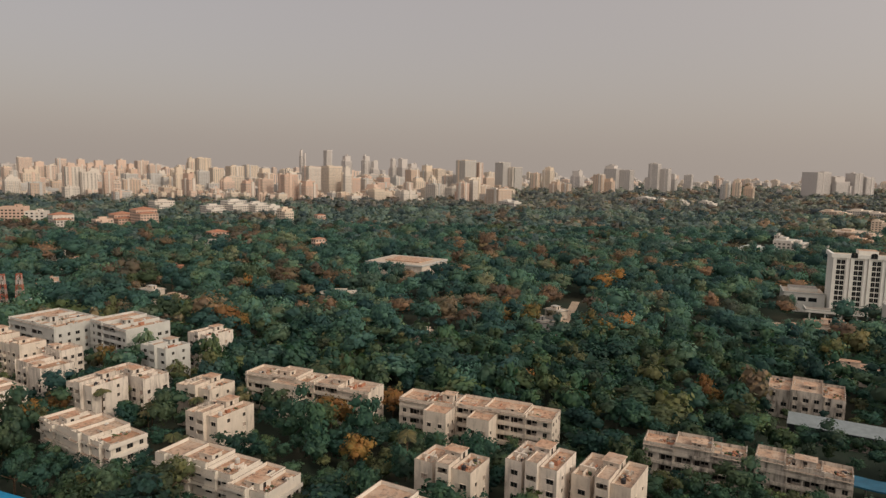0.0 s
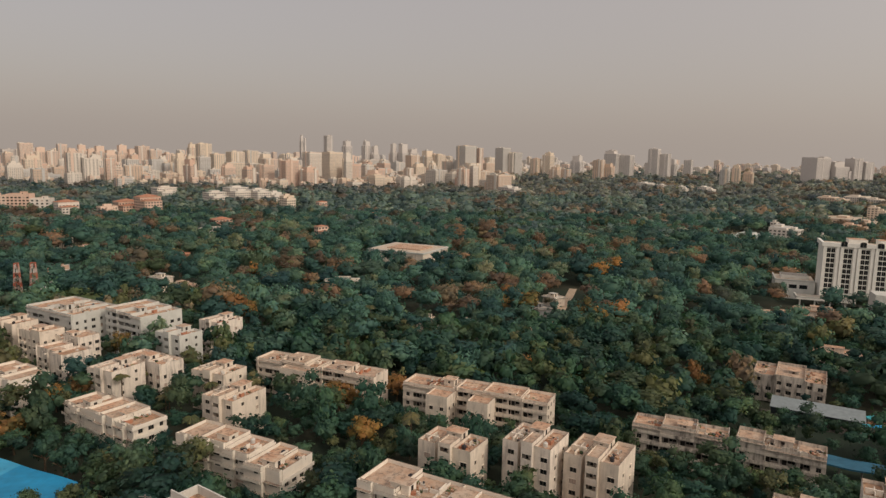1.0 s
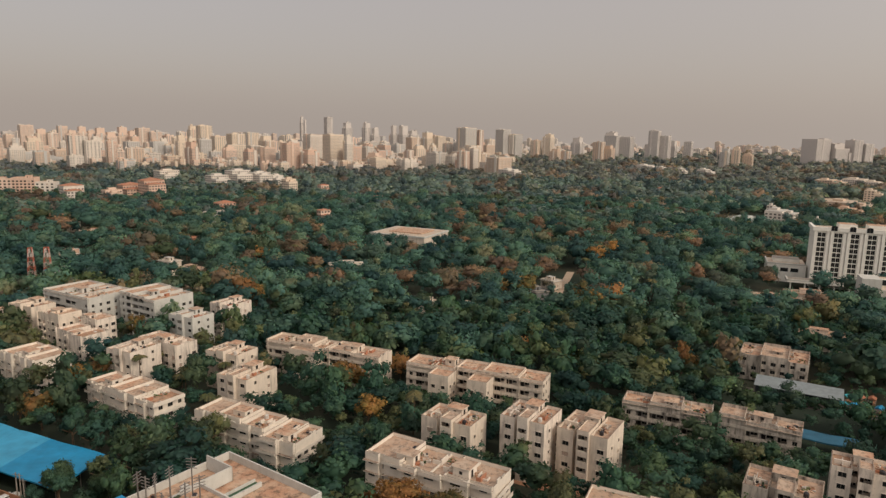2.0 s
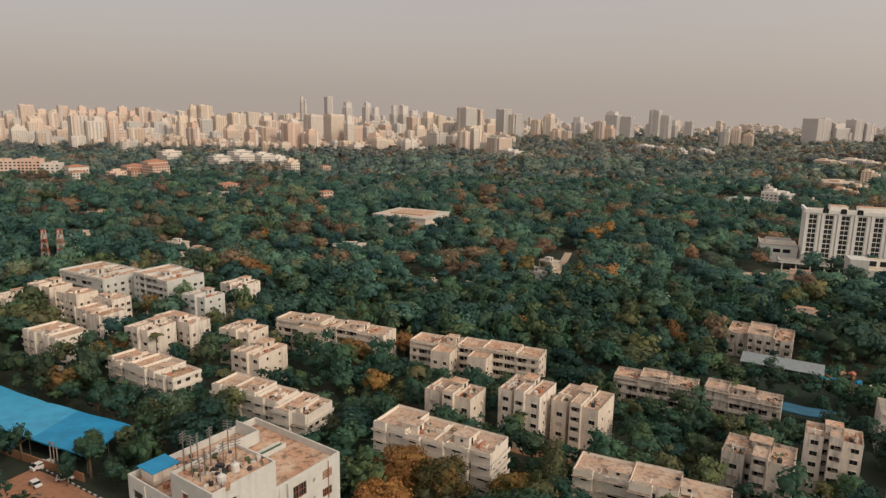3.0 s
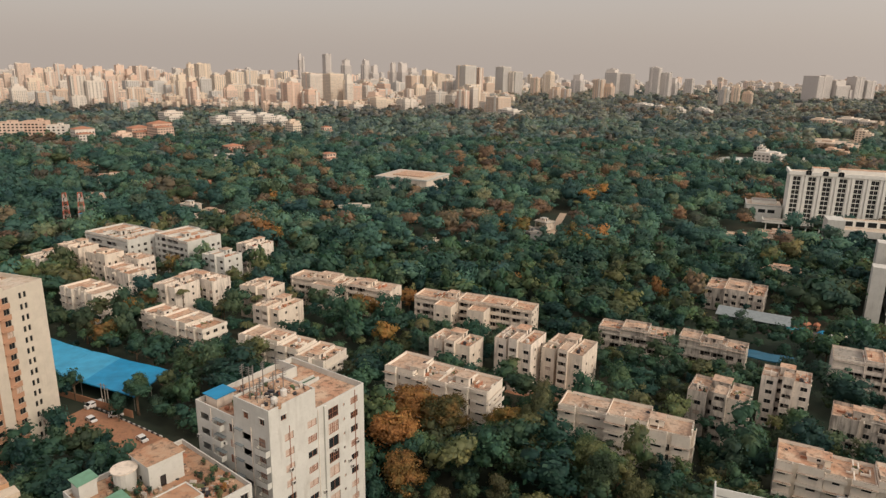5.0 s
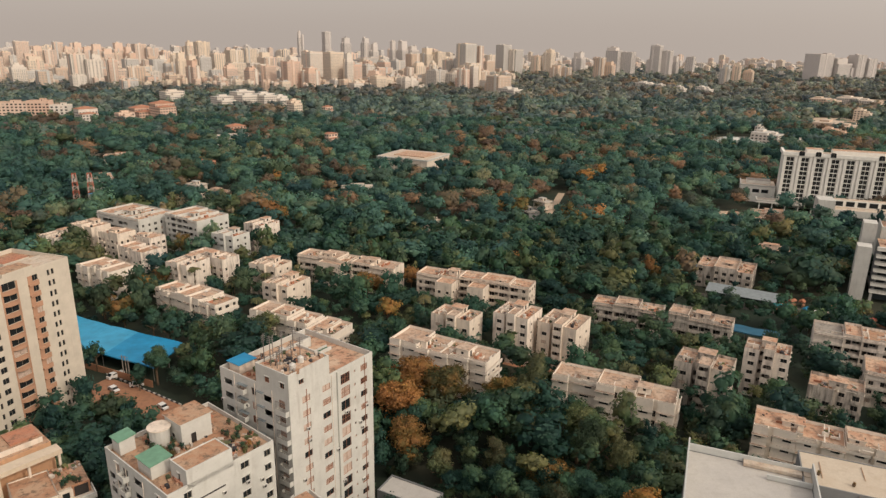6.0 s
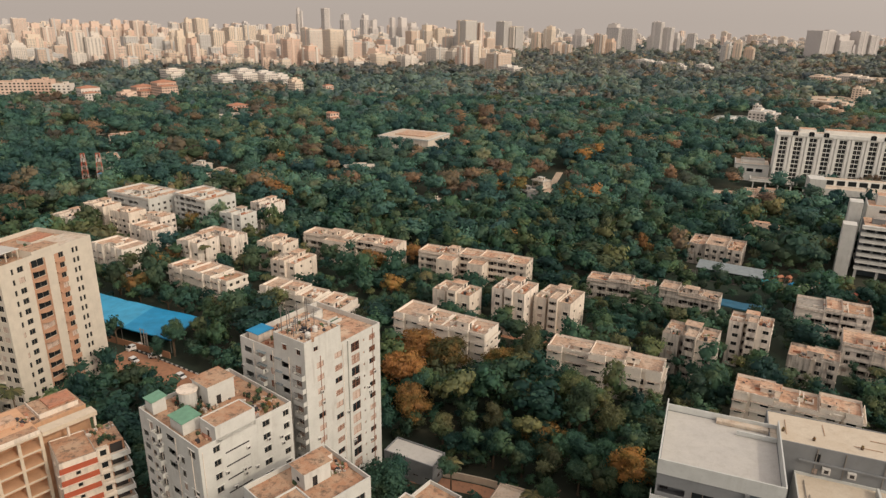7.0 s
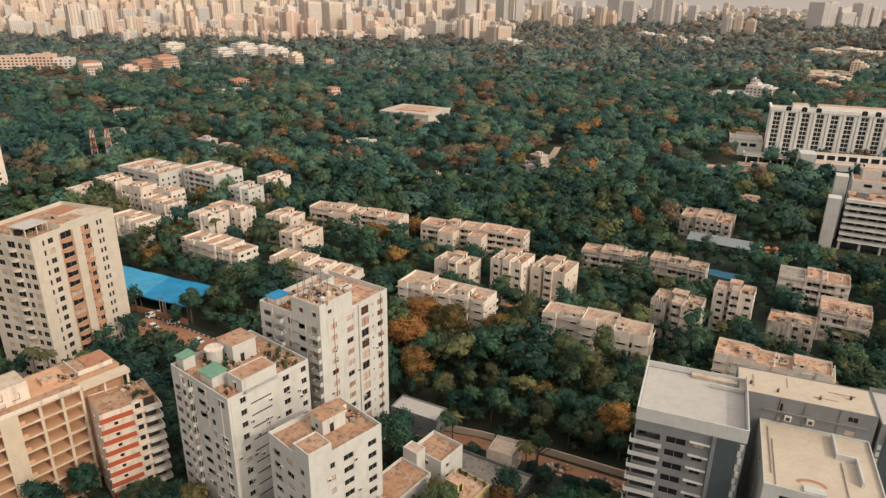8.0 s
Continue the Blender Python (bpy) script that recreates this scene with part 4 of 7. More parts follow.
# ---- low houses in the gardens ----
def low_house(F, A, W, D, H, wall, roof, label, name="house", head=None):
    t = house(name, label, F, A, W, D, "house")
    rc = columns([("w", (k + 0.5) / max(1, int(W / 3.2)), 1.2) for k in range(max(1, int(W / 3.2)))], 1.3, 0.9)
    lc = columns([("w", (k + 0.5) / max(1, int(D / 3.2)), 1.2) for k in range(max(1, int(D / 3.2)))], 1.3, 0.9)
    volume(t, W, D, 0, H, 3.0, rc, lc, wall, roof, 0.7)
    if head:
        stair_head(t, *head, H - 0.7, 2.6, wall, roof)
    return t


t = low_house((-13.0, 21.0), 52, 12.5, 8.5, 15, WHITE, ROOF_BROWN, "white house with a rust-coloured flat roof")
volume(t, 8.0, 8.5, 0, 16.2, 3.0, columns([("w", 0.3, 1.1)], 1.3, 0.9), columns([("w", 0.5, 1.1)], 1.3, 0.9), WHITE, ROOF_BROWN, 0.9, ox=15.5, oy=-0.5, name="second_body", top_name="second_roof")
volume(t, 2.98, 4.0, 0, 18.0, 3.0, [], [("w", 0.4, 0.8, 1.8, 0.5)], WHITE, ROOF_PALE, 0.3, ox=12.51, oy=4.0, name="stair_tower", top_name="stair_roof")
claim(-13, 21, 52, 12, 24, -1, 9)
low_house((3.0, 24.5), 52, 7.6, 8.5, 12.5, paint_mat("ochre_paint", (0.55, 0.45, 0.22), amount=0.6), ROOF_PINK, "ochre plastered house with planted roof edges", head=(1, 3.4, 4, 7))
shed = house("long_shed", "dark-walled long house with a pale roof", (-4.5, 61.5), 62, 6.5, 14, "house")
volume(shed, 6.5, 14, 0, 6.6, 3.0, columns([("w", 0.5, 1.2)], 1.2, 1.0), columns([("w", 0.15, 1.6), ("w", 0.4, 1.6), ("w", 0.65, 1.6), ("w", 0.9, 1.6)], 0.5, 1.6), GREYWALL, ROOF_WHITE, 0.4, shade=False)
claim(-4.5, 61.5, 62, -9, 0, -1, 14)
low_house((14.4, 47.2), 62, 6.6, 6.8, 6.4, CREAM, ROOF_PALE, "small cream garden house with a flat roof")
low_house((14.8, 36.5), 60, 8.6, 20, 3.8, GREYWALL, ROOF_GREY, "single-storey grey outbuilding behind the houses")
for pts in ([(-2, 66.5), (8, 63.5), (24, 57), (44, 47.5)],):
    for p, q in zip(pts, pts[1:]):
        ang = math.degrees(math.atan2(q[1] - p[1], q[0] - p[0]))
        s = Solid()
        ln = math.hypot(q[0] - p[0], q[1] - p[1])
        s.box(0, ln, -0.12, 0.12, 0, 1.9, FRAME)
        s.box(-0.1, ln + 0.1, -0.17, 0.17, 1.9, 2.0, FRAME)
        g = base_at("garden_wall", *p, 0, ang, "stained plaster garden wall along the lane", "wall", "garden walls")
        part("masonry", s, g)


# ---- walk-up flats of the estate ----
def heap(x, y, z, rg):
    s = Solid()
    for _ in range(13):
        u, v, w = rg.uniform(-1.6, 1.6), rg.uniform(-1.3, 1.3), rg.uniform(0.2, 0.75)
        s.box(u, u + w, v, v + w * 1.5, 0, rg.uniform(0.15, 0.7), rg.choice((REDROOF, OLD, OLD, ROOF_BROWN, ROOF_BROWN, ROOF_PINK, TANK_BLACK, LEAF_OLIVE)))
    q = new("rubble_heap", s.data("rubble_heap"))
    q.matrix_basis = pose(x, y, z, 0, 0, rg.uniform(0, 90))
    return tagged(q, "heap of broken bricks and boards on a roof", "rubble", "roof rubble", "stuff")


for u, v, z in TOWER_HEAPS:
    heap(*on_roof((-30.3, 44.9), 55, u, v), z, hrg)
for k in range(34):
    heap(*on_roof((-45.9, 25.8), 51, hrg.uniform(1.5, 19), hrg.choice((hrg.uniform(1.5, 5), hrg.uniform(6, 19), hrg.uniform(9, 19)))), 35.7, hrg)
for k in range(3):
    heap(*on_roof((-99.0, 25.5), 50, hrg.uniform(14.5, 31), hrg.uniform(6, 14)), 27.7, hrg)
for u, v, z in ((9.0, 4.2, 24.3), (11.0, 7.5, 24.3), (8.0, 8.0, 24.3)):
    heap(*on_roof((-78.7, 36.7), 40, u, v), z, hrg)
for k in range(2):
    heap(*on_roof((-30.3, 44.9), 55, hrg.uniform(12, 16), hrg.uniform(1.5, 8)), 42.7, hrg)
for k in range(4):
    heap(*on_roof((-27.4, 12.3), 46, hrg.uniform(6, 16), hrg.uniform(1.5, 12)), 31.0, hrg)
for k in range(8):
    heap(*on_roof((-117.2, 85.6), 71, hrg.uniform(3, 27), hrg.uniform(3, 18)), 46.4, hrg)
for x, y in ((26.5, 50), (27.5, 48.5), (29, 50.2), (36.5, 45.5), (38, 44), (39.5, 45), (40.5, 43), (34, 46), (25, 51.5)):
    tagged(heap(x, y, 0.02, hrg), "heap of red brick rubble beside the earth lane", "rubble", "lane rubble", "stuff")
EST = [0]
BRICK = paint_mat("bare_brick", (0.44, 0.20, 0.12), (0.14, 0.09, 0.07), 0.6, 0.5)


def flats(F, A, W, D, H, wall=None, roof=None, style="win", heads=1, group="walk-up flats", label=None, wings=(), pile=True):
    EST[0] += 1
    rg = random.Random(EST[0])
    wall, roof = wall or STAINED, roof or ROOF_PINK
    label = label or {"win": "stained cream walk-up flats with a weathered flat roof", "band": "low white flats with continuous balcony bands", "log": "cream walk-up flats with recessed balconies"}[style]
    t = house("walk_up_flats", label, F, A, W, D, "apartment building", group)
    LOW.append((F[0], F[1], radians(A), -11 if style == "band" else -8, W + 3, -10, D))
    fl = 3.05

    def cols(n, balcony):
        out = []
        for k in range(n):
            u = (k + 0.5) / n
            if balcony and k % 3 == 1:
                out.append(("b", u, 1.8, 1.9, 0.25))
            else:
                out.append(("w", u, rg.choice((1.2, 1.5, 1.8)), 1.4, 0.9))
        return out

    bal = style != "win"
    # the block steps in plan and height from stair to stair
    nseg = 1 if D < 11 else 2 if D < 20 else 3 if D < 36 else 5
    insets, tops = [], []
    cuts = [0.0] + sorted(D * (k + rg.uniform(-0.18, 0.18)) / nseg for k in range(1, nseg)) + [D]
    for k in range(nseg):
        y0, y1 = cuts[k], cuts[k + 1]
        inset = rg.choice((0.0, 0.0, 0.9, 1.6)) if nseg > 1 else 0.0
        top = H + (rg.choice((-0.5, 0.0, 0.0, 0.5, 1.0)) if nseg > 1 else 0.0)
        hall = rg.random() < 0.55
        right = cols(max(2, round(W / 3.4)), False) if k == 0 else []
        left = cols(max(1, round((y1 - y0) / 3.3)), True)
        if style == "log":
            inset = 0.0
            bays = max(1, round((y1 - y0) / 4.0))
            left = [("r", (j + 0.5) / bays, round((y1 - y0) / bays - 0.55, 1), 2.35, 0.1) for j in range(bays)]
            if k in (0, nseg - 1):
                left[0 if k == nseg - 1 else -1] = ("w", left[0 if k == nseg - 1 else -1][1], 1.3, 1.3, 0.95)
        elif bal:
            left = [("w", 0.5, 1.0, 1.9, 0.3)]
        insets.append(inset)
        tops.append(top)
        volume(t, W - inset, y1 - y0, 0, top, fl, right, left, wall, shade=style == "win", roof=roof if hall else rg.choice((ROOF_PINK, ROOF_TAN, ROOF_BROWN, ROOF_PINK)), par=0.9, ox=inset, oy=y0, rng=rg, skip=0.05)
        if rg.random() < 0.7:
            ss = Solid()
            yy = y0 + (y1 - y0) * rg.choice((0.02, 0.9))
            ss.box(inset - 0.55, inset - 0.003, yy, yy + 0.28, 0, top + 0.3, wall)
            part("fin_wall", ss, t)
    n = int((H - 0.9) / fl)
    if style == "log":
        for k in range(nseg):
            s = Solid()
            s.box(-0.65, -0.003, cuts[k] + 0.003, cuts[k + 1] - 0.003, tops[k] - 0.95, tops[k] - 0.75, wall, COPING)
            part("eave_slab", s, t)
        for i in range(1, n + 1):
            s = Solid()
            s.box(-0.4, -0.003, 0.1, D - 0.1, fl * i + 0.28, fl * i + 0.42, wall, COPING)
            s.box(-0.4, -0.3, 0.1, D - 0.1, fl * i + 0.42, fl * i + 1.15, wall)
            part("corridor_rail", s, t)
    if style == "band":
        # blind bays of unequal depth beside dark slots, each storey with a jutting ledge over a slit of windows
        for k in range(nseg):
            y0, y1, x0 = cuts[k] + 0.12, cuts[k + 1] - 0.12, insets[k]
            mid = y0 + (y1 - y0) * rg.uniform(0.42, 0.6)
            bays = [(y0, mid - 0.6, rg.uniform(0.3, 0.8)), (mid + 0.6, y1, rg.uniform(0.7, 1.5))] if y1 - y0 > 6.5 else [(y0, y1, rg.uniform(0.4, 1.1))]
            m = int((tops[k] - 0.5) / fl)
            for i in range(m):
                z = 0.5 + fl * i
                ztop = tops[k] + 0.1 if i == m - 1 else z + fl
                s = Solid()
                for ya, yb, px in bays:
                    fx = x0 - px
                    wa = ya + (yb - ya) * rg.uniform(0.15, 0.4)
                    wb = min(yb - 0.4, wa + rg.choice((1.5, 2.0, 2.6)))
                    s.box(fx, fx + 0.2, ya, yb, z, z + 1.35, wall)
                    s.box(fx, fx + 0.2, ya, wa, z + 1.35, z + 2.15, wall)
                    s.box(fx, fx + 0.2, wb, yb, z + 1.35, z + 2.15, wall)
                    s.box(fx, fx + 0.2, ya, yb, z + 2.15, ztop, wall, COPING)
                    s.box(fx + 0.13, fx + 0.17, wa, wb, z + 1.35, z + 2.15, GLASS)
                    s.box(fx + 0.2, x0 - 0.003, ya, ya + 0.18, z, ztop, wall)
                    s.box(fx + 0.2, x0 - 0.003, yb - 0.18, yb, z, ztop, wall)
                    out = rg.choice((0.45, 0.6, 0.85))
                    s.box(fx - out, fx - 0.003, ya - 0.25, yb + 0.25, z + 2.25, z + 2.38, wall, COPING)
                    if rg.random() < 0.55:
                        s.box(fx - out, fx - out + 0.12, ya - 0.25, yb + 0.25, z + 2.38, z + 3.1, wall, COPING)
                part("balcony_front", s, t)
        for i in range(1, n + 1):
            s = Solid()
            z = fl * i + 0.3
            s.box(0.2, W - 0.2, -0.8, -0.66, z - 0.25, z + 0.8, wall)
            s.box(0.2, W - 0.2, -0.66, -0.003, z - 0.25, z - 0.1, wall)
            part("end_balcony", s, t)
    for w in wings:
        ox, oy, ww, dd, hh = w
        claim(F[0], F[1], A, ox, ox + ww, oy, oy + dd)
        volume(t, ww, dd, 0, hh, fl, columns([("w", 0.28, 1.2), ("w", 0.72, 1.2)], 1.3, 0.95), columns([("w", 0.26, 1.3), ("w", 0.74, 1.3)], 1.3, 0.95), wall, roof, 0.6, ox=ox, oy=oy, name="wing", top_name="wing_roof", back=False, rng=rg, skip=0.05)
    for k in range(heads):
        x = rg.uniform(0.15, 0.4) * W
        y = D * (k + 0.6) / (heads + 0.3) - 2
        x1, y1 = min(W - 0.5, x + rg.uniform(3, 4.2)), min(D - 0.5, y + rg.uniform(3.5, 5))
        stair_head(t, x, x1, y, y1, H - 0.9, rg.uniform(1.8, 2.6), wall, roof)
    # low roof walls that part the flats' terraces
    for k in range(max(1, int(D / 9))):
        y = D * (k + 1) / (int(D / 9) + 1.2)
        parapet_run(t, [(0.4, y), (W - 0.4, y)], H - 0.9, 0.5, wall, 0.25, "roof_wall")
    # stubs of brick and plaster left by half-built roof rooms
    for _ in range(2 + int(D / 7)):
        x, y = rg.uniform(0.15, 0.6) * W, rg.uniform(0.06, 0.86) * D
        lx, ly, z1 = rg.uniform(1.2, W * 0.32), rg.uniform(1.0, 2.8), rg.uniform(0.4, 1.5)
        m = rg.choice((wall, wall, OLD, BRICK))
        s = Solid()
        s.box(x, x + lx, y, y + 0.22, H - 1.0, H - 0.9 + z1, m)
        s.box(x, x + 0.22, y + 0.22, y + ly, H - 1.0, H - 0.9 + z1 * rg.uniform(0.5, 1.0), m)
        part("wall_stub", s, t)
    for _ in range(3 + int(D / 8)):
        y = rg.uniform(0.03, 0.9) * D
        s = Solid()
        if rg.random() < 0.6:
            s.box(0.0, 0.24, y, y + rg.uniform(0.6, 2.4), H + 0.003, H + rg.uniform(0.2, 0.8), rg.choice((wall, OLD)))
        else:
            x = rg.uniform(0.1, 0.7) * W
            s.box(x, x + rg.uniform(0.6, 2.2), 0.0, 0.24, H + 0.003, H + rg.uniform(0.2, 0.7), rg.choice((wall, OLD)))
        part("parapet_stub", s, t)
    if pile:
        for _ in range(rg.randint(4, 6) + int(D / 9)):
            heap(*on_roof(F, A, rg.uniform(0.2, 0.8) * W, rg.uniform(0.08, 0.92) * D), H - 0.9, rg)
        if rg.random() < 0.75:
            water_tank(*on_roof(F, A, 0.75 * W, rg.uniform(0.2, 0.8) * D), H - 0.9, 0.65, 1.3, rg.choice((TANK_BLACK, TANK_WHITE)), "plastic water tank on the flats' roof")
    return t


def point_block(F, A, W, D, H, wall=None, roof=None, label="cream walk-up point block with a projecting stair bay", seed=0, pot=True):
    """Two window bays on either side of a dark slot and a taller projecting bay with stacked openings."""
    EST[0] += 1
    rg = random.Random(EST[0] + 50)
    wall, roof = wall or STAINED, roof or ROOF_PINK
    t = house("point_block", label, F, A, W, D, "apartment building", "walk-up flats")
    fl = 3.05
    a, b, c = D * 0.34, D * 0.57, D * 0.67
    side = columns([("w", 0.3, 1.1), ("w", 0.72, 1.1)], 1.2, 1.0)
    volume(t, W, a, 0, H, fl, side, columns([("w", 0.62, 1.8)], 1.35, 0.95), wall, roof, 0.9, shade=True, rng=rg, skip=0.04)
    volume(t, W * 0.55, b - a, 0, H + 1.1, fl, [], [("r", 0.5, min(2.6, (b - a) * 0.8), 2.05, 0.4)], wall, ROOF_TAN, 0.35, ox=-1.1, oy=a, name="stair_bay", top_name="bay_roof", shade=False, back=False)
    volume(t, W - 2.2, c - b, 0, H - 0.4, fl, [], [("r", 0.5, (c - b) * 0.9, 2.3, 0.05)], wall, roof, 0.5, ox=2.2, oy=b, name="slot_wall", top_name="slot_roof", shade=False, back=False)
    volume(t, W, D - c, 0, H - 0.1, fl, side, columns([("w", 0.55, 1.8)], 1.35, 0.95), wall, rg.choice((roof, ROOF_PINK, ROOF_BROWN)), 0.9, oy=c, name="far_bay", top_name="far_roof", shade=True, rng=rg, skip=0.04)
    stair_head(t, W * 0.55, W * 0.9, a + 0.3, c - 0.3, H - 0.9, 2.3, wall, roof)
    # odd roof walls and a small store
    s = Solid()
    s.box(W * 0.3, W * 0.32 + 0.2, c + 0.4, D - 0.4, H - 1.0, H + rg.uniform(-0.2, 0.7), wall)
    s.box(W * 0.1, W * 0.6, D - 2.4, D - 2.2, H - 1.0, H + rg.uniform(-0.3, 0.4), wall)
    part("roof_wall", s, t)
    for _ in range(3):
        x, y = rg.uniform(0.12, 0.5) * W, rg.choice((rg.uniform(0.05, 0.24), rg.uniform(0.7, 0.88))) * D
        lx, ly, z1 = rg.uniform(1.2, 3.2), rg.uniform(0.8, 1.8), rg.uniform(0.5, 1.6)
        m = rg.choice((wall, OLD, BRICK))
        s = Solid()
        s.box(x, x + lx, y, y + 0.22, H - 1.0, H - 0.9 + z1, m)
        s.box(x, x + 0.22, y + 0.22, y + ly, H - 1.0, H - 0.9 + z1 * rg.uniform(0.5, 1.0), m)
        part("wall_stub", s, t)
    for _ in range(2):
        heap(*on_roof(F, A, rg.uniform(0.2, 0.8) * W, rg.choice((0.12, 0.2, 0.75, 0.85)) * D), H - 0.9, rg)
    heap(*on_roof(F, A, W * 0.35, D * 0.82), H - 1.0, rg)
    heap(*on_roof(F, A, W * 0.6, D * 0.17), H - 0.9, rg)
    water_tank(*on_roof(F, A, W * 0.25, D * 0.2), H - 0.9, 0.6, 1.2, rg.choice((TANK_BLACK, TANK_WHITE)), "plastic water tank on the point block's roof")
    return t


# long blocks at the edge of the park
flats((32.6, 186.5), 66, 9.5, 50, 12.8, CREAM, ROOF_PINK, "log", 2, wings=((-7.5, 30.5, 7.4, 7.5, 12.4), (-7.0, 17.0, 6.9, 7.0, 12.4)), label="long cream flats with stair wings and recessed balconies")
flats((-23.2, 208.5), 66, 10.0, 50, 12.8, CREAM, ROOF_TAN, "log", 2, wings=((-4.5, 24.0, 4.4, 12.0, 12.4),), label="long cream flats with a projecting middle wing")
point_block((7.3, 147.6), 60, 10, 15.4, 15.2, CREAM)
point_block((26.8, 144.8), 59, 12.6, 13.0, 17.4)
point_block((42.7, 141.0), 58, 14.0, 14.0, 15.4, CREAM, ROOF_TAN)
flats((10.5, 114.3), 61, 11.5, 33, 15.8, BANDWHITE, ROOF_TAN, "band", 2)
flats((62.3, 98.9), 65, 9.6, 35, 12.8, BANDWHITE, ROOF_TAN, "band", 2)
point_block((82.5, 112.6), 58, 11.3, 16, 15.0, OLD, ROOF_TAN, "mould-streaked point block with stacked balconies")
point_block((104.4, 121.4), 60, 8.8, 13, 16.4)
flats((116.5, 103.0), 58, 10, 14, 13, OLD, ROOF_PINK, "win")
flats((105.6, 72.5), 62, 10.4, 31, 13.6, BANDWHITE, ROOF_PINK, "band", 2)
flats((79.5, 165.2), 65, 8.5, 26, 12, OLD, ROOF_PINK, "log", 1)
flats((100.6, 154.3), 60, 8.5, 22, 12, OLD, ROOF_TAN, "log", 1)
flats((135.5, 216), 60, 18, 24, 10.2, OLD, ROOF_PINK, "win", 1)
flats((147.5, 137.0), 62, 12, 24, 13.6, STAINED, ROOF_GREY, "log", 0, pile=False, label="grey institutional block with tall bays")
flats((142.0, 113.5), 60, 13, 16, 11.5, STAINED, ROOF_PINK, "log", 1)
LOW.append((32.6, 186.5, radians(66), -14, 0, -4, 50))
LOW.append((-23.2, 208.5, radians(66), -13, 0, -4, 50))
# western half of the estate
flats((-50.5, 153.2), 64, 11, 25, 10.6, BANDWHITE, ROOF_PINK, "band", 1)
flats((-40.5, 146.4), 63, 13.5, 11, 9.4, BANDWHITE, ROOF_PINK, "band", 1)
flats((-88.4, 169.8), 57, 11.7, 37, 10.2, BANDWHITE, ROOF_PINK, "band", 2)
point_block((-73.2, 204.8), 64, 11.2, 14.5, 14.0, CREAM)
point_block((-63.4, 183.0), 62, 14.5, 12.9, 13.4, CREAM)
flats((-139.0, 226.0), 60, 11.5, 20, 12, STAINED, ROOF_PINK)
point_block((-111.7, 207.0), 64, 13.5, 12.5, 13.6)
flats((-99.4, 217.5), 60, 9.5, 22, 13, STAINED, ROOF_PINK)
point_block((-102.2, 241.5), 60, 11, 14.5, 16.6, WHITE, ROOF_TAN)
point_block((-191.3, 248.3), 64, 13.4, 12.7, 12.8)
point_block((-177.9, 257.9), 62, 11, 16.7, 15.6, CREAM)
flats((-158.7, 246.0), 60, 9.5, 17, 15, CREAM, ROOF_TAN)
flats((-143.0, 243.5), 60, 9.5, 19, 13.5, STAINED, ROOF_PINK)
flats((-141.5, 200.0), 58, 12.5, 23, 11.6, BANDWHITE, ROOF_PINK, "band", 1)
flats((-156.5, 265.0), 60, 22, 35, 18.2, WHITE, ROOF_TAN, "log", 1, label="large white flats with a pale terraced roof")
flats((-125.5, 260.0), 58, 20, 25, 19, WHITE, ROOF_PINK, "log", 1, label="large white flats with loggias under a weathered roof")
point_block((-95.4, 266.0), 58, 13.3, 12.3, 15.6)
flats((-178, 196), 60, 12, 20, 11, BANDWHITE, ROOF_PINK, "band", 1)


# ---- hotel, gate building and office slab ----
def arch_mesh(w, h):
    key = ("arch", w, h)
    if key not in CACHE:
        s = Solid()
        pts = [(0, 0), (w, 0), (w, h * 0.75)] + [(w / 2 + w / 2 * math.cos(math.pi * k / 6), h * 0.75 + h * 0.25 * math.sin(math.pi * k / 6)) for k in range(1, 6)] + [(0, h * 0.75)]
        s.poly([(x, 0.05, z) for x, z in pts], GLASS)
        s.box(w / 2 - 0.05, w / 2 + 0.05, 0.0, 0.05, 0, h * 0.95, SASH)
        CACHE[key] = s.data("window")
    return CACHE[key]


HOTEL = paint_mat("hotel_stone", (0.82, 0.802, 0.738), (0.4, 0.34, 0.3), 0.15, 0.2)
F, A = (232.0, 394.5), -22
hot = house("hotel", "pale stone hotel slab with columns of arched dark windows", F, A, 96, 22, "hotel")
s = Solid()
for x0, x1, y0, y1, z1 in ((0, 96, 0.6, 22, 37.0),):
    s.box(x0, x1, y0, y1, 0, z1, HOTEL, ROOF_PALE)
part("body", s, hot)
GROUPW = 9.1
for g in range(10):
    x = 1.0 + g * GROUPW
    s = Solid()
    s.box(x - 1.0, x + 0.7, -0.4, 0.6, 0, 36.2, HOTEL)
    s.box(x + 5.9, x + 7.6, -0.1, 0.6, 0, 36.2, HOTEL)
    part("pier", s, hot)
    for row in range(10):
        for k in range(2):
            part("window", arch_mesh(2.0, 2.85), hot, "dark arched window", pose(x + 1.05 + k * 2.3, 0.45, 4.6 + row * 3.1))
    for row in range(11):
        s = Solid()
        s.box(x + 0.7, x + 5.9, 0.15, 0.6, 4.1 + row * 3.1, 4.55 + row * 3.1, HOTEL)
        part("spandrel", s, hot)
s = Solid()
s.box(-1.0, 97, -0.6, 0.8, 36.2, 38.6, HOTEL)
s.box(-1.0, 0.5, 0.8, 22.5, 36.2, 38.6, HOTEL)
part("cornice", s, hot)
for x, w in ((14, 10), (30, 22), (52, 18), (70, 20)):
    s = Solid()
    s.box(x, x + w, 6, 16, 37.0, 40.5, HOTEL, ROOF_PINK)
    part("roof_room", s, hot)
for x in (9, 19, 28, 56, 64, 80):
    part("window", arch_mesh(3.4, 3.2), hot, "arched roof opening", pose(x, -0.75, 36.6))
s = Solid()
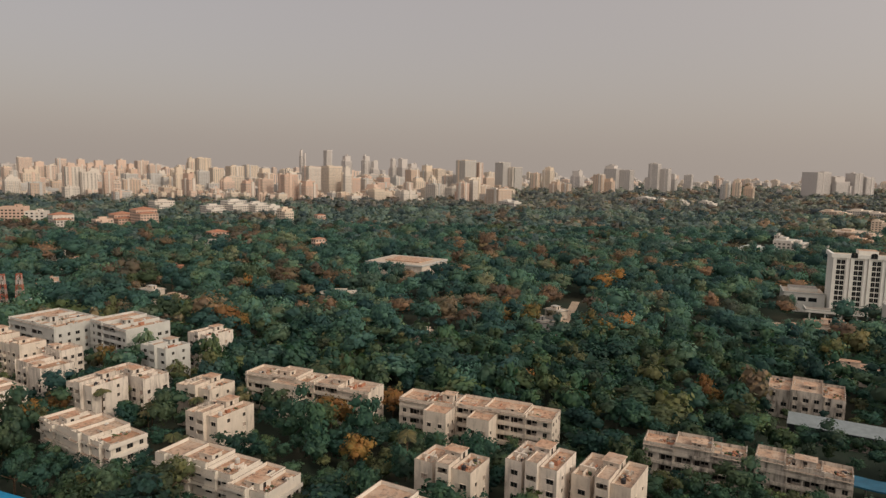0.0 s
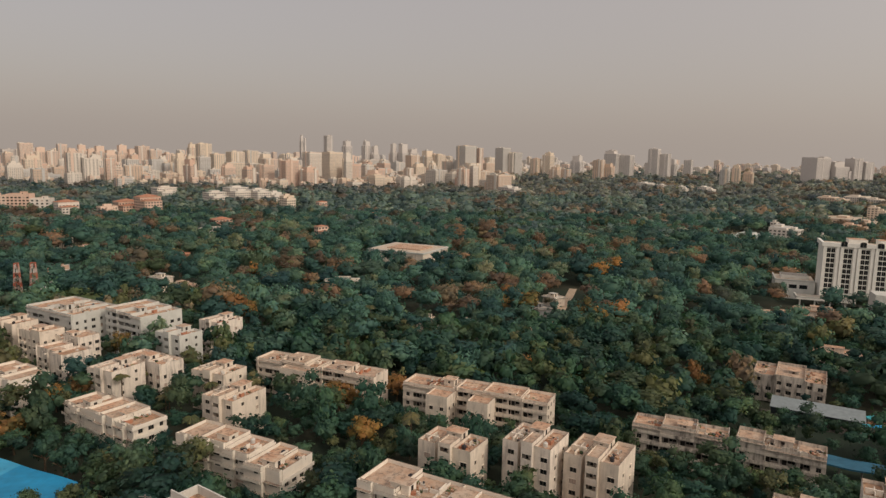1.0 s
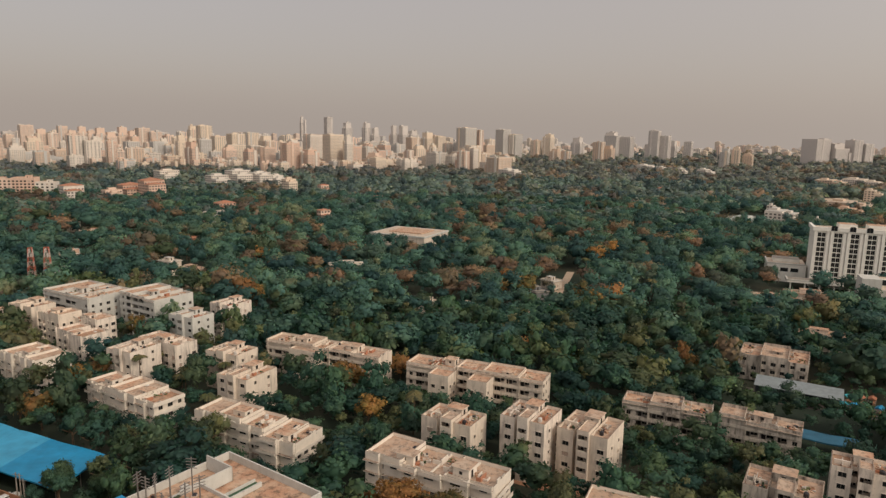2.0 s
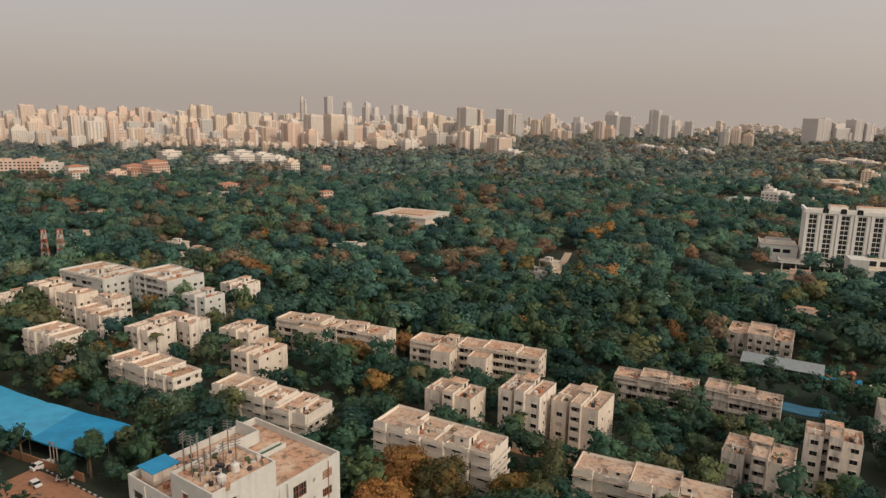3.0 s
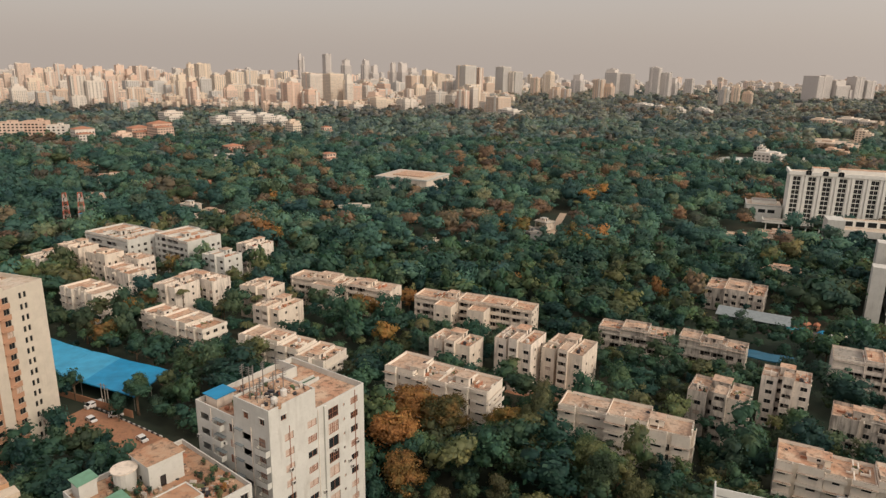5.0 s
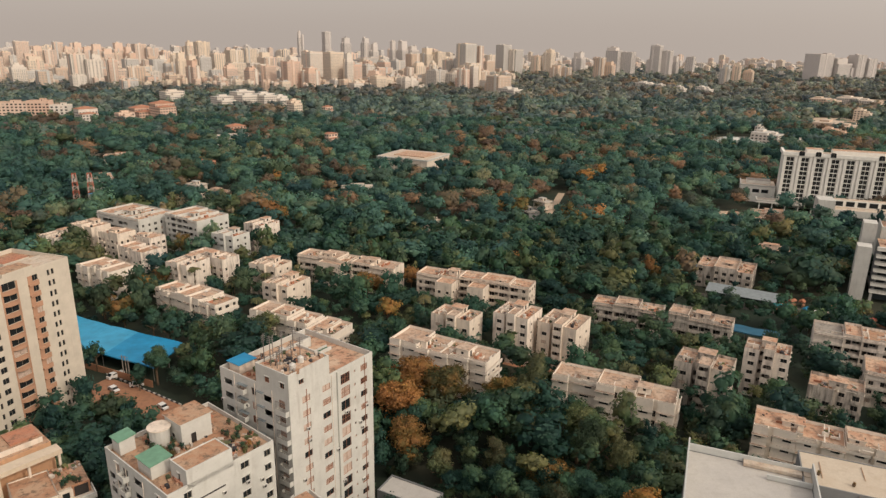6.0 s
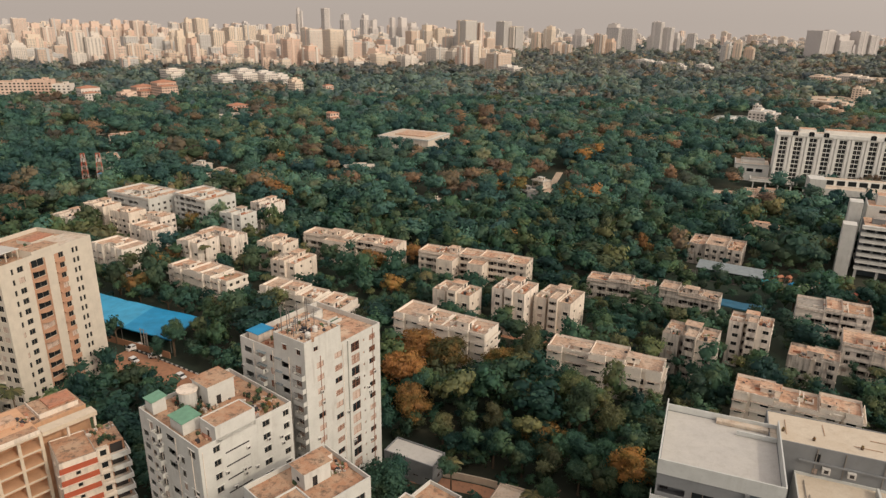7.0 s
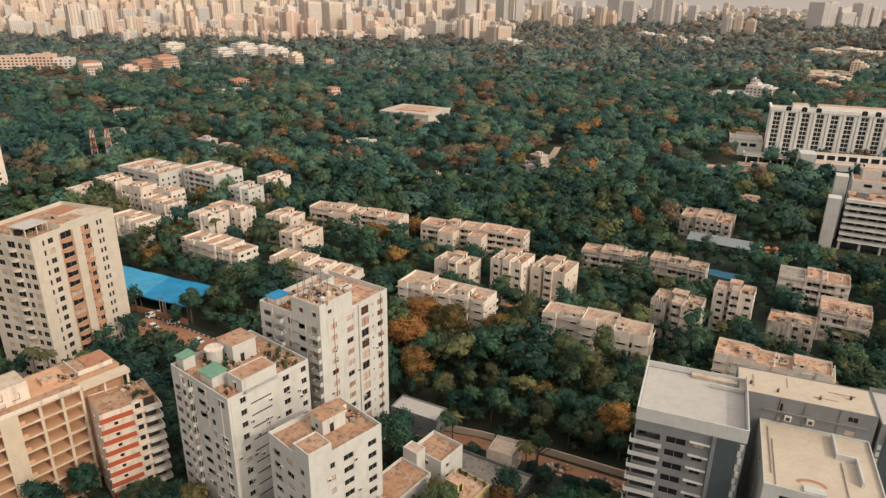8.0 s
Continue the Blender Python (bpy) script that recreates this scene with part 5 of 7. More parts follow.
s.box(-24, -1.1, 10, 34, 0, 11.5, HOTEL, ROOF_PALE)
s.box(-20, -4, 20, 32, 11.5, 13.5, HOTEL, ROOF_GREY)
s.box(-24.4, -1.1, 9.6, 10.4, 11.5, 12.3, WHITE)
s.box(-24.4, -23.6, 10.4, 34, 11.5, 12.3, WHITE)
part("side_wing", s, hot)
for k in range(3):
    s = Solid()
    s.box(-22 + k * 6, -17.5 + k * 6, 9.9, 9.995, 6.8, 9.2, GLASS)
    part("window", s, hot)
claim(F[0], F[1], A, -25, 0, 2, 36)
s = Solid()
s.box(-14, 40, -14, -0.7, 4.6, 5.6, HOTEL, ROOF_GREY)
s.box(-14, -13.2, -14, -0.7, 5.6, 6.4, WHITE)
s.box(-14, 40, -14, -13.3, 5.6, 6.4, WHITE)
part("entrance_canopy", s, hot, "low entrance canopy with a white rim")
for x in range(-12, 40, 8):
    s = Solid()
    s.box(x, x + 0.8, -13.2, -12.4, 0, 4.6, HOTEL)
    part("canopy_column", s, hot)
claim(F[0], F[1], A, -16, 42, -24, 0)

# white gate-shaped building
F, A = (222.4, 327.0), -20
gate = house("gate_building", "white building with a bridge slab on a grey pier", F, A, 90, 18, "office building")
s = Solid()
s.box(0, 9, 0, 12, 0, 12.0, GREYWALL)
part("pier", s, gate, "smooth grey pier")
s = Solid()
s.box(0, 9.2, -0.5, 12.5, 10.0, 20.2, WHITE)
s.box(9.2, 90, 2, 18, 10.5, 14.5, WHITE, ROOF_PALE)
s.box(9.2, 90, 12, 18, 14.5, 18.6, HOTEL, ROOF_PALE)
part("bridge", s, gate, "white bridge slab")
for k in range(12):
    s = Solid()
    s.box(11 + k * 6.2, 15.5 + k * 6.2, 11.85, 11.99, 15.0, 17.9, GLASS)
    part("window", s, gate)
for x in (24, 46, 68, 88):
    s = Solid()
    s.box(x, x + 1.2, 3, 4.2, 0, 10.5, GREYWALL)
    part("column", s, gate)
s = Solid()
s.box(12, 88, 14, 17.8, 0, 10.5, DARKPANEL)
part("glass_wall", s, gate, "dark recessed glass wall")

# office slab with banded floors
F, A = (180.2, 214.6), -28
off = house("office_slab", "white office slab with continuous sunshade bands", F, A, 60, 18, "office building")
s = Solid()
s.box(-1.5, 4.0, -1.0, 6.0, 0, 24.6, WHITE)
part("stair_fin", s, off, "tall blank white stair fin")
s = Solid()
s.box(0.5, 6.0, 16, 24, 0, 31.5, WHITE)
part("rear_fin", s, off, "tall blank white fin wall")
s = Solid()
s.box(7, 60, 2.0, 18, 4.5, 24.6, GREYWALL, ROOF_PINK)
part("body", s, off)
for i in range(7):
    z = 4.2 + i * 3.2
    s = Solid()
    s.box(6.0, 60, 0, 1.99, z, z + 1.35, WHITE)
    s.box(6.0, 60, -0.5, 0, z - 0.02, z + 0.18, WHITE)
    part("sunshade_band", s, off)
    if i < 6:
        for k in range(12):
            s = Solid()
            s.box(8 + k * 4.3, 11.2 + k * 4.3, 1.85, 1.99, z + 1.4, z + 3.1, GLASS)
            part("window", s, off)
for k in range(7):
    s = Solid()
    s.box(6.5 + k * 8.5, 7.5 + k * 8.5, 0.2, 1.2, 0, 4.15, WHITE)
    part("column", s, off)
s = Solid()
s.box(8, 58, 5, 16, 0, 4.5, DARKPANEL)
part("ground_floor", s, off)
for x, y, w, h in ((10, 6, 5, 2.5), (24, 8, 8, 3.2), (40, 5, 6, 2.4)):
    s = Solid()
    s.box(x, x + w, y, y + w * 0.8, 24.6, 24.6 + h, GREYWALL, ROOF_GREY)
    part("roof_room", s, off)

s = Solid()
s.box(8, 60, 19, 36, 0, 29.0, WHITE, ROOF_PINK)
s.box(8, 60, 19, 19.4, 29, 30.0, WHITE)
s.box(8, 8.4, 19.4, 36, 29, 30.0, WHITE)
s.box(12, 20, 27, 35, 29, 33.5, WHITE, ROOF_PINK)
s.box(26, 27, 20, 34, 29, 33.0, WHITE)
s.box(32, 44, 24, 34, 29, 32.0, WHITE, ROOF_PINK)
part("rear_wing", s, off, "white rear wing with stepped roof rooms")
for k in range(6):
    s = Solid()
    s.box(13 + k * 7.5, 16.5 + k * 7.5, 18.9, 18.99, 26.9, 28.4, GLASS)
    part("window", s, off)
for k in range(14):
    heap(*on_roof(F, A, hrg.uniform(9, 56), hrg.uniform(3, 17)), 24.6, hrg)
claim(F[0], F[1], A, -4, 62, -16, 0)

# ---- awnings, sheds, masts, pavilion ----
def awning(name, label, corners, z, mat, category="awning", drop=0.4, posts=True, area=True, mat2=None):
    s = Solid()
    cx, cy = sum(p[0] for p in corners) / len(corners), sum(p[1] for p in corners) / len(corners)
    n = 8
    a, b, c, d = (Vector(p) for p in corners)

    def at(u, v):
        p = (a * (1 - u) + b * u) * (1 - v) + (d * (1 - u) + c * u) * v
        return (p.x - cx, p.y - cy, z + 0.35 * math.sin(u * 9.5) * math.sin(v * 6.3 + 1) * 0.5 + 0.5 * v)

    for i in range(n):
        for j in range(n):
            q = [at(i / n, j / n), at((i + 1) / n, j / n), at((i + 1) / n, (j + 1) / n), at(i / n, (j + 1) / n)]
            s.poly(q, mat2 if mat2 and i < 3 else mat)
            s.poly([(x, y, zz - 0.06) for x, y, zz in reversed(q)], mat)
    for k in range(n):
        for p, q in ((at(k / n, 0), at((k + 1) / n, 0)), (at((k + 1) / n, 1), at(k / n, 1)), (at(1, k / n), at(1, (k + 1) / n)), (at(0, (k + 1) / n), at(0, k / n))):
            s.poly([(p[0], p[1], p[2] - drop), (q[0], q[1], q[2] - drop), q, p], mat)
    t = base_at(name, cx, cy, 0, 0, label, category)
    part("sheet", s, t)
    if posts:
        me = Solid()
        me.tube(0, 0, 0, z - 0.2, 0.12, 0.12, STEEL, 6)
        me = me.data("post")
        for u in (0.02, 0.34, 0.66, 0.98):
            for v in (0.03, 0.5, 0.97):
                x, y, _ = at(u, v)
                part("post", me, t, "", pose(x, y, 0))
    ab, ad = b - a, d - a
    if area:
        claim(a.x, a.y, math.degrees(math.atan2(ab.y, ab.x)), -1, ab.length + 1, min(0, (c - b).length) - 1, (d - a).length, 1)
    return t


# the left strips and the second sheet take the painted sunlit blue
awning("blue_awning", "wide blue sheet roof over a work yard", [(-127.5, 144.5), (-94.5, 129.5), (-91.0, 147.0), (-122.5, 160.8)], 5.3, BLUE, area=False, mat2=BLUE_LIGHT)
awning("blue_awning", "blue sheet roof coloured as if sunlit", [(-143, 152), (-128.0, 145.0), (-123.0, 161.2), (-148, 174.5)], 5.0, BLUE_LIGHT, area=False)
POLY.append([(-146, 150), (-127.5, 139.0), (-93.5, 126.0), (-89, 148), (-122, 163), (-149, 176)])
yard = base_at("yard_wall", -127.5, 141.5, 0, -24.5, "brown sheet fence along the work yard", "fence")
s = Solid()
s.box(0, 37, -0.1, 0.1, 0, 2.4, BROWNWALL)
part("panel", s, yard)
awning("blue_awning", "long dark blue sheet roof beside the flats", [(106, 168), (121, 160), (124, 165), (109, 173)], 4.5, BLUE_DARK)
awning("small_awning", "small blue sheet roof among trees", [(112, 243), (120, 238), (123, 243), (115, 248)], 5, BLUE_DARK)
claim(112, 208, -30, -3, 31, -9, 11)
claim(106, 168, -28, -3, 20, -10, 8)
POLY.append([(126, 194), (217, 151), (223, 163), (132, 206)])
F, A = (112.0, 208.0), -30
shed = house("open_shed", "long open shed with a grey sheet roof", F, A, 28, 9, "shed")
s = Solid()
s.poly([(0, 0, 5.4), (28, 0, 5.4), (28, 9, 6.6), (0, 9, 6.6)], GREYSHEET)
s.poly([(0, 9, 6.45), (28, 9, 6.45), (28, 0, 5.25), (0, 0, 5.25)], GREYSHEET)
s.poly([(0, 0, 5.25), (28, 0, 5.25), (28, 0, 5.4), (0, 0, 5.4)], GREYSHEET)
part("roof", s, shed, "grey ribbed sheet roof")
for x in range(0, 29, 4):
    s = Solid()
    s.box(x, x + 0.25, 0.3, 0.55, 0, 5.3, STEEL)
    part("post", s, shed)
s = Solid()
s.box(0, 28, 8.6, 8.8, 0, 6.2, DARKPANEL)
part("rear_wall", s, shed)


def mast(x, y, h, w0):
    t = base_at("lattice_mast", x, y, 0, 20, "red and white lattice telecom mast", "mast", "telecom masts")
    n = 9
    for i in range(n):
        z0, z1 = h * i / n, h * (i + 1) / n
        a, b = w0 * (1 - 0.55 * i / n), w0 * (1 - 0.55 * (i + 1) / n)
        mat = MAST_RED if i % 2 == 0 else MAST_PALE
        s = Solid()
        c0 = [(-a, -a), (a, -a), (a, a), (-a, a)]
        c1 = [(-b, -b), (b, -b), (b, b), (-b, b)]
        for k in range(4):
            s.bar((*c0[k], z0), (*c1[k], z1), 0.28, mat)
            s.bar((*c0[k], z0), (*c1[(k + 1) % 4], z1), 0.16, mat)
            s.bar((*c1[k], z1), (*c1[(k + 1) % 4], z1), 0.2, mat)
        part("lattice_section", s, t)
    for k in range(6):
        s = Solid()
        s.box(-0.25, 0.25, -0.15, 0.15, 0, 2.2, TANK_WHITE)
        part("antenna_panel", s, t, "", pose(1.1 * math.cos(k), 1.1 * math.sin(k), h - 3 - 2.5 * (k % 2)))
    claim(x, y, 0, -3, 3, -3, 3)


mast(-222.0, 346, 26, 2.4)
mast(-235, 352, 24.5, 2.2)
s = house("machine_hut", "small hut with a blue roof beside the masts", (-216, 338), 60, 5, 7, "hut")
b = Solid()
b.box(0, 5, 0, 7, 0, 14, WHITE, BLUE)
part("hut_body", b, s)
pav = house("exhibition_hall", "broad low hall with a cream roof among trees", (-15.5, 496), 64, 43, 49, "hall")
s = Solid()
s.box(0, 43, 0, 49, 0, 10.5, CREAM)
part("hall_body", s, pav)
s = Solid()
s.box(-0.6, 43.6, -0.6, 49.6, 10.5, 11.7, WHITE)
s.box(1, 42, 1, 48, 11.71, 11.8, ROOF_PALE)
s.box(10, 33, 8, 38, 11.8, 12.6, ROOF_PINK)
part("roof", s, pav, "cream flat roof with a raised rim")
claim(-15.5, 496, 64, -20, 46, -14, 51)
ROOFED = [(-72, 392, 12, 22, 7, 9, WHITE, ROOF_PALE), (12, 384, 64, 4, 30, 4, CREAM, ROOF_WHITE), (-5, 312, 62, 7, 9, 6, CREAM, ROOF_PALE), (14, 306, 62, 6, 8, 6, WHITE, ROOF_PALE), (66, 372, 40, 8, 10, 5, CREAM, ROOF_WHITE), (52, 344, 30, 9, 12, 5, GREYWALL, ROOF_GREY), (-150, 372, 60, 10, 16, 8, CREAM, ROOF_PINK), (-172, 392, 60, 8, 12, 9, CREAM, ROOF_WHITE), (-255, 415, 30, 12, 20, 8, WHITE, ROOF_PINK)]
ROOFED_FAR = [(-300, 520, 20, 30, 10, 7, CREAM, REDROOF), (-360, 560, 10, 34, 12, 7, CREAM, REDROOF), (-205, 480, 20, 16, 10, 9, BROWNWALL, REDROOF), (175, 260, 60, 8, 18, 7, CREAM, ROOF_PINK), (190, 330, 60, 10, 20, 6, CREAM, ROOF_PINK), (195, 352, -25, 26, 8, 6, CREAM, ROOF_PINK), (-140, 660, 20, 26, 14, 9, CREAM, REDROOF), (-240, 640, 15, 40, 14, 9, WHITE, ROOF_PALE)]
for x, y, a, w, d, h, wall, roof in ROOFED + ROOFED_FAR:
    h += 0.8
    claim(x, y, a, -4 if a > 30 else -1, w, -3 if a > 30 else -4, d)
    t = house("park_house", "low house half hidden by park trees", (x, y), a, w, d, "house", "park houses")
    volume(t, w, d, 0, h, 3.2, [("w", (k + 0.5) / max(1, int(w / 5)), 1.6, 1.5, 0.9) for k in range(max(1, int(w / 5)))], [("w", (k + 0.5) / max(1, int(d / 5)), 1.6, 1.5, 0.9) for k in range(max(1, int(d / 5)))], wall, roof, 0.5, back=False)
    s = Solid()
    s.box(-0.7, w + 0.7, -0.7, 0.0, h - 0.75, h - 0.5, roof)
    s.box(-0.7, 0.0, 0.0, d + 0.7, h - 0.75, h - 0.5, roof)
    part("roof_edge", s, t)
    stair_head(t, w * 0.3, w * 0.7, d * 0.35, d * 0.75, h - 0.5, 1.8, wall, roof)

# poles, striped kerb and stalls
for x, y, h in ((-105.5, 131.8, 8.5), (-104.2, 131.2, 8.5), (-103.0, 130.6, 7.5)):
    p = base_at("utility_pole", x, y, 0, 0, "pale concrete utility pole by the earth road", "pole", "utility poles")
    s = Solid()
    s.tube(0, 0, 0, h, 0.2, 0.13, ROOF_GREY, 8)
    part("shaft", s, p)
    s = Solid()
    s.box(-0.9, 0.9, -0.06, 0.06, h - 0.6, h - 0.48, STEEL)
    part("cross_arm", s, p)
kerb = tagged(new("striped_kerb"), "black and white striped kerb along the earth road", "kerb", kind="structure")
for k in range(34):
    s = Solid()
    s.box(k * 1.2, k * 1.2 + 1.16, 0, 0.35, 0, 0.45, TANK_WHITE if k % 2 else TANK_BLACK)
    part("kerb_stone", s, kerb, "", pose(-116, 136.5, 0.0, 0, 0, -31))
TEAL = plain_mat("teal_tarpaulin", (0.03, 0.30, 0.36), 0.5, 0.0, 0.35, 0.4)
ORANGE = plain_mat("orange_tarpaulin", (0.44, 0.18, 0.10), 0.6, 0.0, 0.4, 0.4)
krg = random.Random(9)
for i in range(24):
    x = 134 + i * 3.3 + krg.uniform(-1, 1)
    y = 201.5 - 0.47 * (x - 145) + krg.choice((-5.5, 4.0)) + krg.uniform(-1, 1)
    mat = krg.choice((ORANGE, ORANGE, REDROOF, TEAL, BLUE, CREAM, ROOF_PINK))
    st = base_at("market_stall", x, y, 0.07, -25 + 13 * i, "small street stall under a coloured sheet", "stall", "street stalls")
    claim(x, y, -25 + 13 * i, 0, 3.4, 0, 2.6, 1)
    s = Solid()
    s.poly([(0, 0, 2.2), (3.4, 0, 2.2), (3.4, 1.3, 2.9), (0, 1.3, 2.9)], mat)
    s.poly([(0, 1.3, 2.9), (3.4, 1.3, 2.9), (3.4, 2.6, 2.2), (0, 2.6, 2.2)], mat)
    s.poly([(0, 0, 2.2), (0, 1.3, 2.9), (0, 2.6, 2.2)], mat)
    s.poly([(3.4, 0, 2.2), (3.4, 2.6, 2.2), (3.4, 1.3, 2.9)], mat)
    part("sheet_roof", s, st)
    s = Solid()
    s.box(0.2, 3.2, 0.2, 1.0, 0, 0.95, BROWNWALL)
    part("counter", s, st)
    for px, py in ((0.1, 0.1), (3.2, 0.1), (0.1, 2.4), (3.2, 2.4)):
        s = Solid()
        s.box(px, px + 0.1, py, py + 0.1, 0, 2.25, STEEL)
        part("pole", s, st)


# ---- distant city ----
CITY = [paint_mat("city_paint_" + n, c, (0.24, 0.19, 0.16), 0.2, 0.3) for n, c in (("cream", (0.72, 0.61, 0.49)), ("white", (0.70, 0.64, 0.57)), ("tan", (0.63, 0.48, 0.37)), ("grey", (0.55, 0.54, 0.52)), ("brick", (0.66, 0.47, 0.37)), ("pink", (0.70, 0.54, 0.44)))]
CITYROOF = ROOF_PALE
# window and wall tones drawn together: the haze is painted into both
CITYGLASS = plain_mat("hazed_city_window", (0.42, 0.385, 0.35), 0.4, 0.0, 0.4, 0.3)
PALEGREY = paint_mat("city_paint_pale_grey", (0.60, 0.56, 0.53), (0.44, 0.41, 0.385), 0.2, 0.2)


GREYGLASS = plain_mat("grey_window_glass", (0.12, 0.11, 0.10), 0.4, 0.0, 0.4, 0.3)
# farthest panes, paled towards the wall colour to paint in haze
PALEGLASS = plain_mat("hazed_far_window", (0.37, 0.355, 0.345), 0.5, 0.0, 0.3, 0.3)


def block_solid(w, d, h, kind, mat, rg, strips=None):
    """Body, shafts, glazing and roof rooms of a distant block about its middle."""
    s = Solid()
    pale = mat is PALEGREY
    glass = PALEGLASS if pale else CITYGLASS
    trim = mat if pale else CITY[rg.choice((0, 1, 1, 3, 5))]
    h2 = h
    if h > 40 and rg.random() < 0.45:
        h2 = h * rg.uniform(0.72, 0.92)
        s.box(-w / 2, w / 2, -d / 2, d / 2, 0, h2, mat, CITYROOF)
        u = rg.uniform(-0.12, 0.12) * w
        s.box(-w * 0.36 + u, w * 0.36 + u, -d * 0.38, d * 0.38, h2, h, mat, CITYROOF)
    else:
        s.box(-w / 2, w / 2, -d / 2, d / 2, 0, h, mat, CITYROOF)
        s.box(-w / 2 - 0.3, w / 2 + 0.3, -d / 2 - 0.3, d / 2 + 0.3, h, h + 1.0, trim, CITYROOF)
    # a stair shaft that rises past the roof, and a lower wing at the side
    if rg.random() < 0.6:
        u, q = rg.uniform(-0.3, 0.3) * w, rg.uniform(1.8, 3.2)
        s.box(u - q, u + q, -d / 2 - 1.3, -d / 2 + 3.0, 0, h2 + rg.uniform(1.5, 4.0), trim, CITYROOF)
    if rg.random() < 0.6:
        u, q = rg.uniform(-0.3, 0.3) * d, rg.uniform(1.8, 3.2)
        s.box(w / 2 - 3.0, w / 2 + 1.3, u - q, u + q, 0, h2 + rg.uniform(1.5, 4.0), trim, CITYROOF)
    if rg.random() < 0.4:
        s.box(-w * 0.5 - w * rg.uniform(0.15, 0.4), -w / 2, -d * 0.3, d * 0.4, 0, h2 * rg.uniform(0.45, 0.85), mat, CITYROOF)
    for _ in range(rg.choice((1, 2, 3))):
        rw, rd = w * rg.uniform(0.12, 0.32), d * rg.uniform(0.12, 0.34)
        rx, ry = rg.uniform(-w * 0.28, w * 0.28), rg.uniform(-d * 0.26, d * 0.26)
        s.box(rx - rw / 2, rx + rw / 2, ry - rd / 2, ry + rd / 2, h, h + rg.uniform(1.8, 5.0), rg.choice((mat, trim)), CITYROOF)
    fl = 3.4 if h > 25 else 3.2
    n = max(1, int((h2 - 2) / fl))
    faces = [(w, pose(-w / 2, -d / 2, 0)), (d, pose(w / 2, -d / 2, 0, 0, 0, 90))]
    nb = strips or max(2, round(w / 6.5))
    glaz = Solid()
    for width, m in faces:
        k = max(1, round(nb * width / max(w, 1)))
        q = Solid()
        if kind == "punched":
            k = max(2, round(width / 3.6))
            for i in range(k):
                a, b = width * (i + 0.24) / k, width * (i + 0.76) / k
                for j in range(n):
                    z0, z1 = 1.2 + j * fl, 3.0 + j * fl + rg.choice((0.0, 0.0, 0.5))
                    q.poly([(a, -0.06, z0), (b, -0.06, z0), (b, -0.06, z1), (a, -0.06, z1)], glass)
                if i % 3 == 1:
                    for j in range(n):
                        z0 = 0.6 + j * fl
                        q.poly([(a - 0.4, -1.1, z0), (b + 0.4, -1.1, z0), (b + 0.4, -1.1, z0 + 1.0), (a - 0.4, -1.1, z0 + 1.0)], trim)
                        q.poly([(a - 0.4, -1.1, z0 + 1.0), (b + 0.4, -1.1, z0 + 1.0), (b + 0.4, -0.05, z0 + 1.0), (a - 0.4, -0.05, z0 + 1.0)], trim)
        for i in range(k if kind != "punched" else 0):
            a, b = (width * (i + 0.28) / k, width * (i + 0.72) / k) if kind == "strips" else (width * (i + 0.14) / k, width * (i + 0.86) / k)
            q.box(a, b, -0.25, -0.02, 2, h2 - 1.5, glass)
            out = 0.7 if kind == "strips" else 0.45
            for j in range(n):
                z0, z1 = 2 + j * fl, (3.0 if kind == "strips" else 3.6) + j * fl
                q.poly([(a - 0.1, -out, z0), (b + 0.1, -out, z0), (b + 0.1, -out, z1), (a - 0.1, -out, z1)], mat)
                q.poly([(a - 0.1, -out, z1), (b + 0.1, -out, z1), (b + 0.1, -0.24, z1), (a - 0.1, -0.24, z1)], mat)
        for pts, mi in zip(q.f, q.m):
            glaz.poly([m @ Vector(q.v[i]) for i in pts], q.mats[mi])
    return s, glaz


def city_tower(x, y, w, d, h, kind, mat, turn, label="", strips=None):
    """A distant block: floor by floor window bands between piers, a crown and roof rooms."""
    rg = random.Random(int(x * 7 + y * 3))
    lab = label or {"bands": "distant pale residential tower with window bands", "strips": "distant tower with vertical window strips", "punched": "distant block with rows of small windows"}[kind]
    s, glaz = block_solid(w, d, h, kind, mat, rg, strips)
    nm = "city_tower" if h > 35 else "city_block"
    t = new(nm, s.data(nm))
    t.matrix_basis = pose(x, y, 0, 0, 0, turn)
    tagged(t, lab, "building", "distant city")
    part("glazed_bay", glaz, t)["kind"] = "stuff"
    claim(x, y, turn, -w / 2, w / 2, -d / 2, d / 2, 3)
    return t


CRG = random.Random(11)
# the skyline's landmarks: x, y, width, height, paint
SKYLINE_WEST = [
    (-1493, 2300, 44, 74, -1), (-946, 1468, 32, 51, 1), (-1434, 2300, 44, 98, 5), (-960, 1557, 37, 68, 0), (-861, 1418, 29, 39, 2), (-1307, 2200, 59, 85, 5),
    (-1350, 2400, 55, 97, 5), (-778, 1398, 30, 32, 1), (-799, 1471, 57, 77, 1), (-813, 1591, 27, 39, 4), (-1164, 2300, 61, 93, 5), (-631, 1310, 30, 28, 3),
    (-788, 1636, 44, 35, 5), (-743, 1657, 54, 36, 1), (-733, 1736, 54, 59, 3), (-668, 1691, 23, 79, 0), (-644, 1701, 25, 72, 0), (-864, 2300, 28, 106, 0),
]
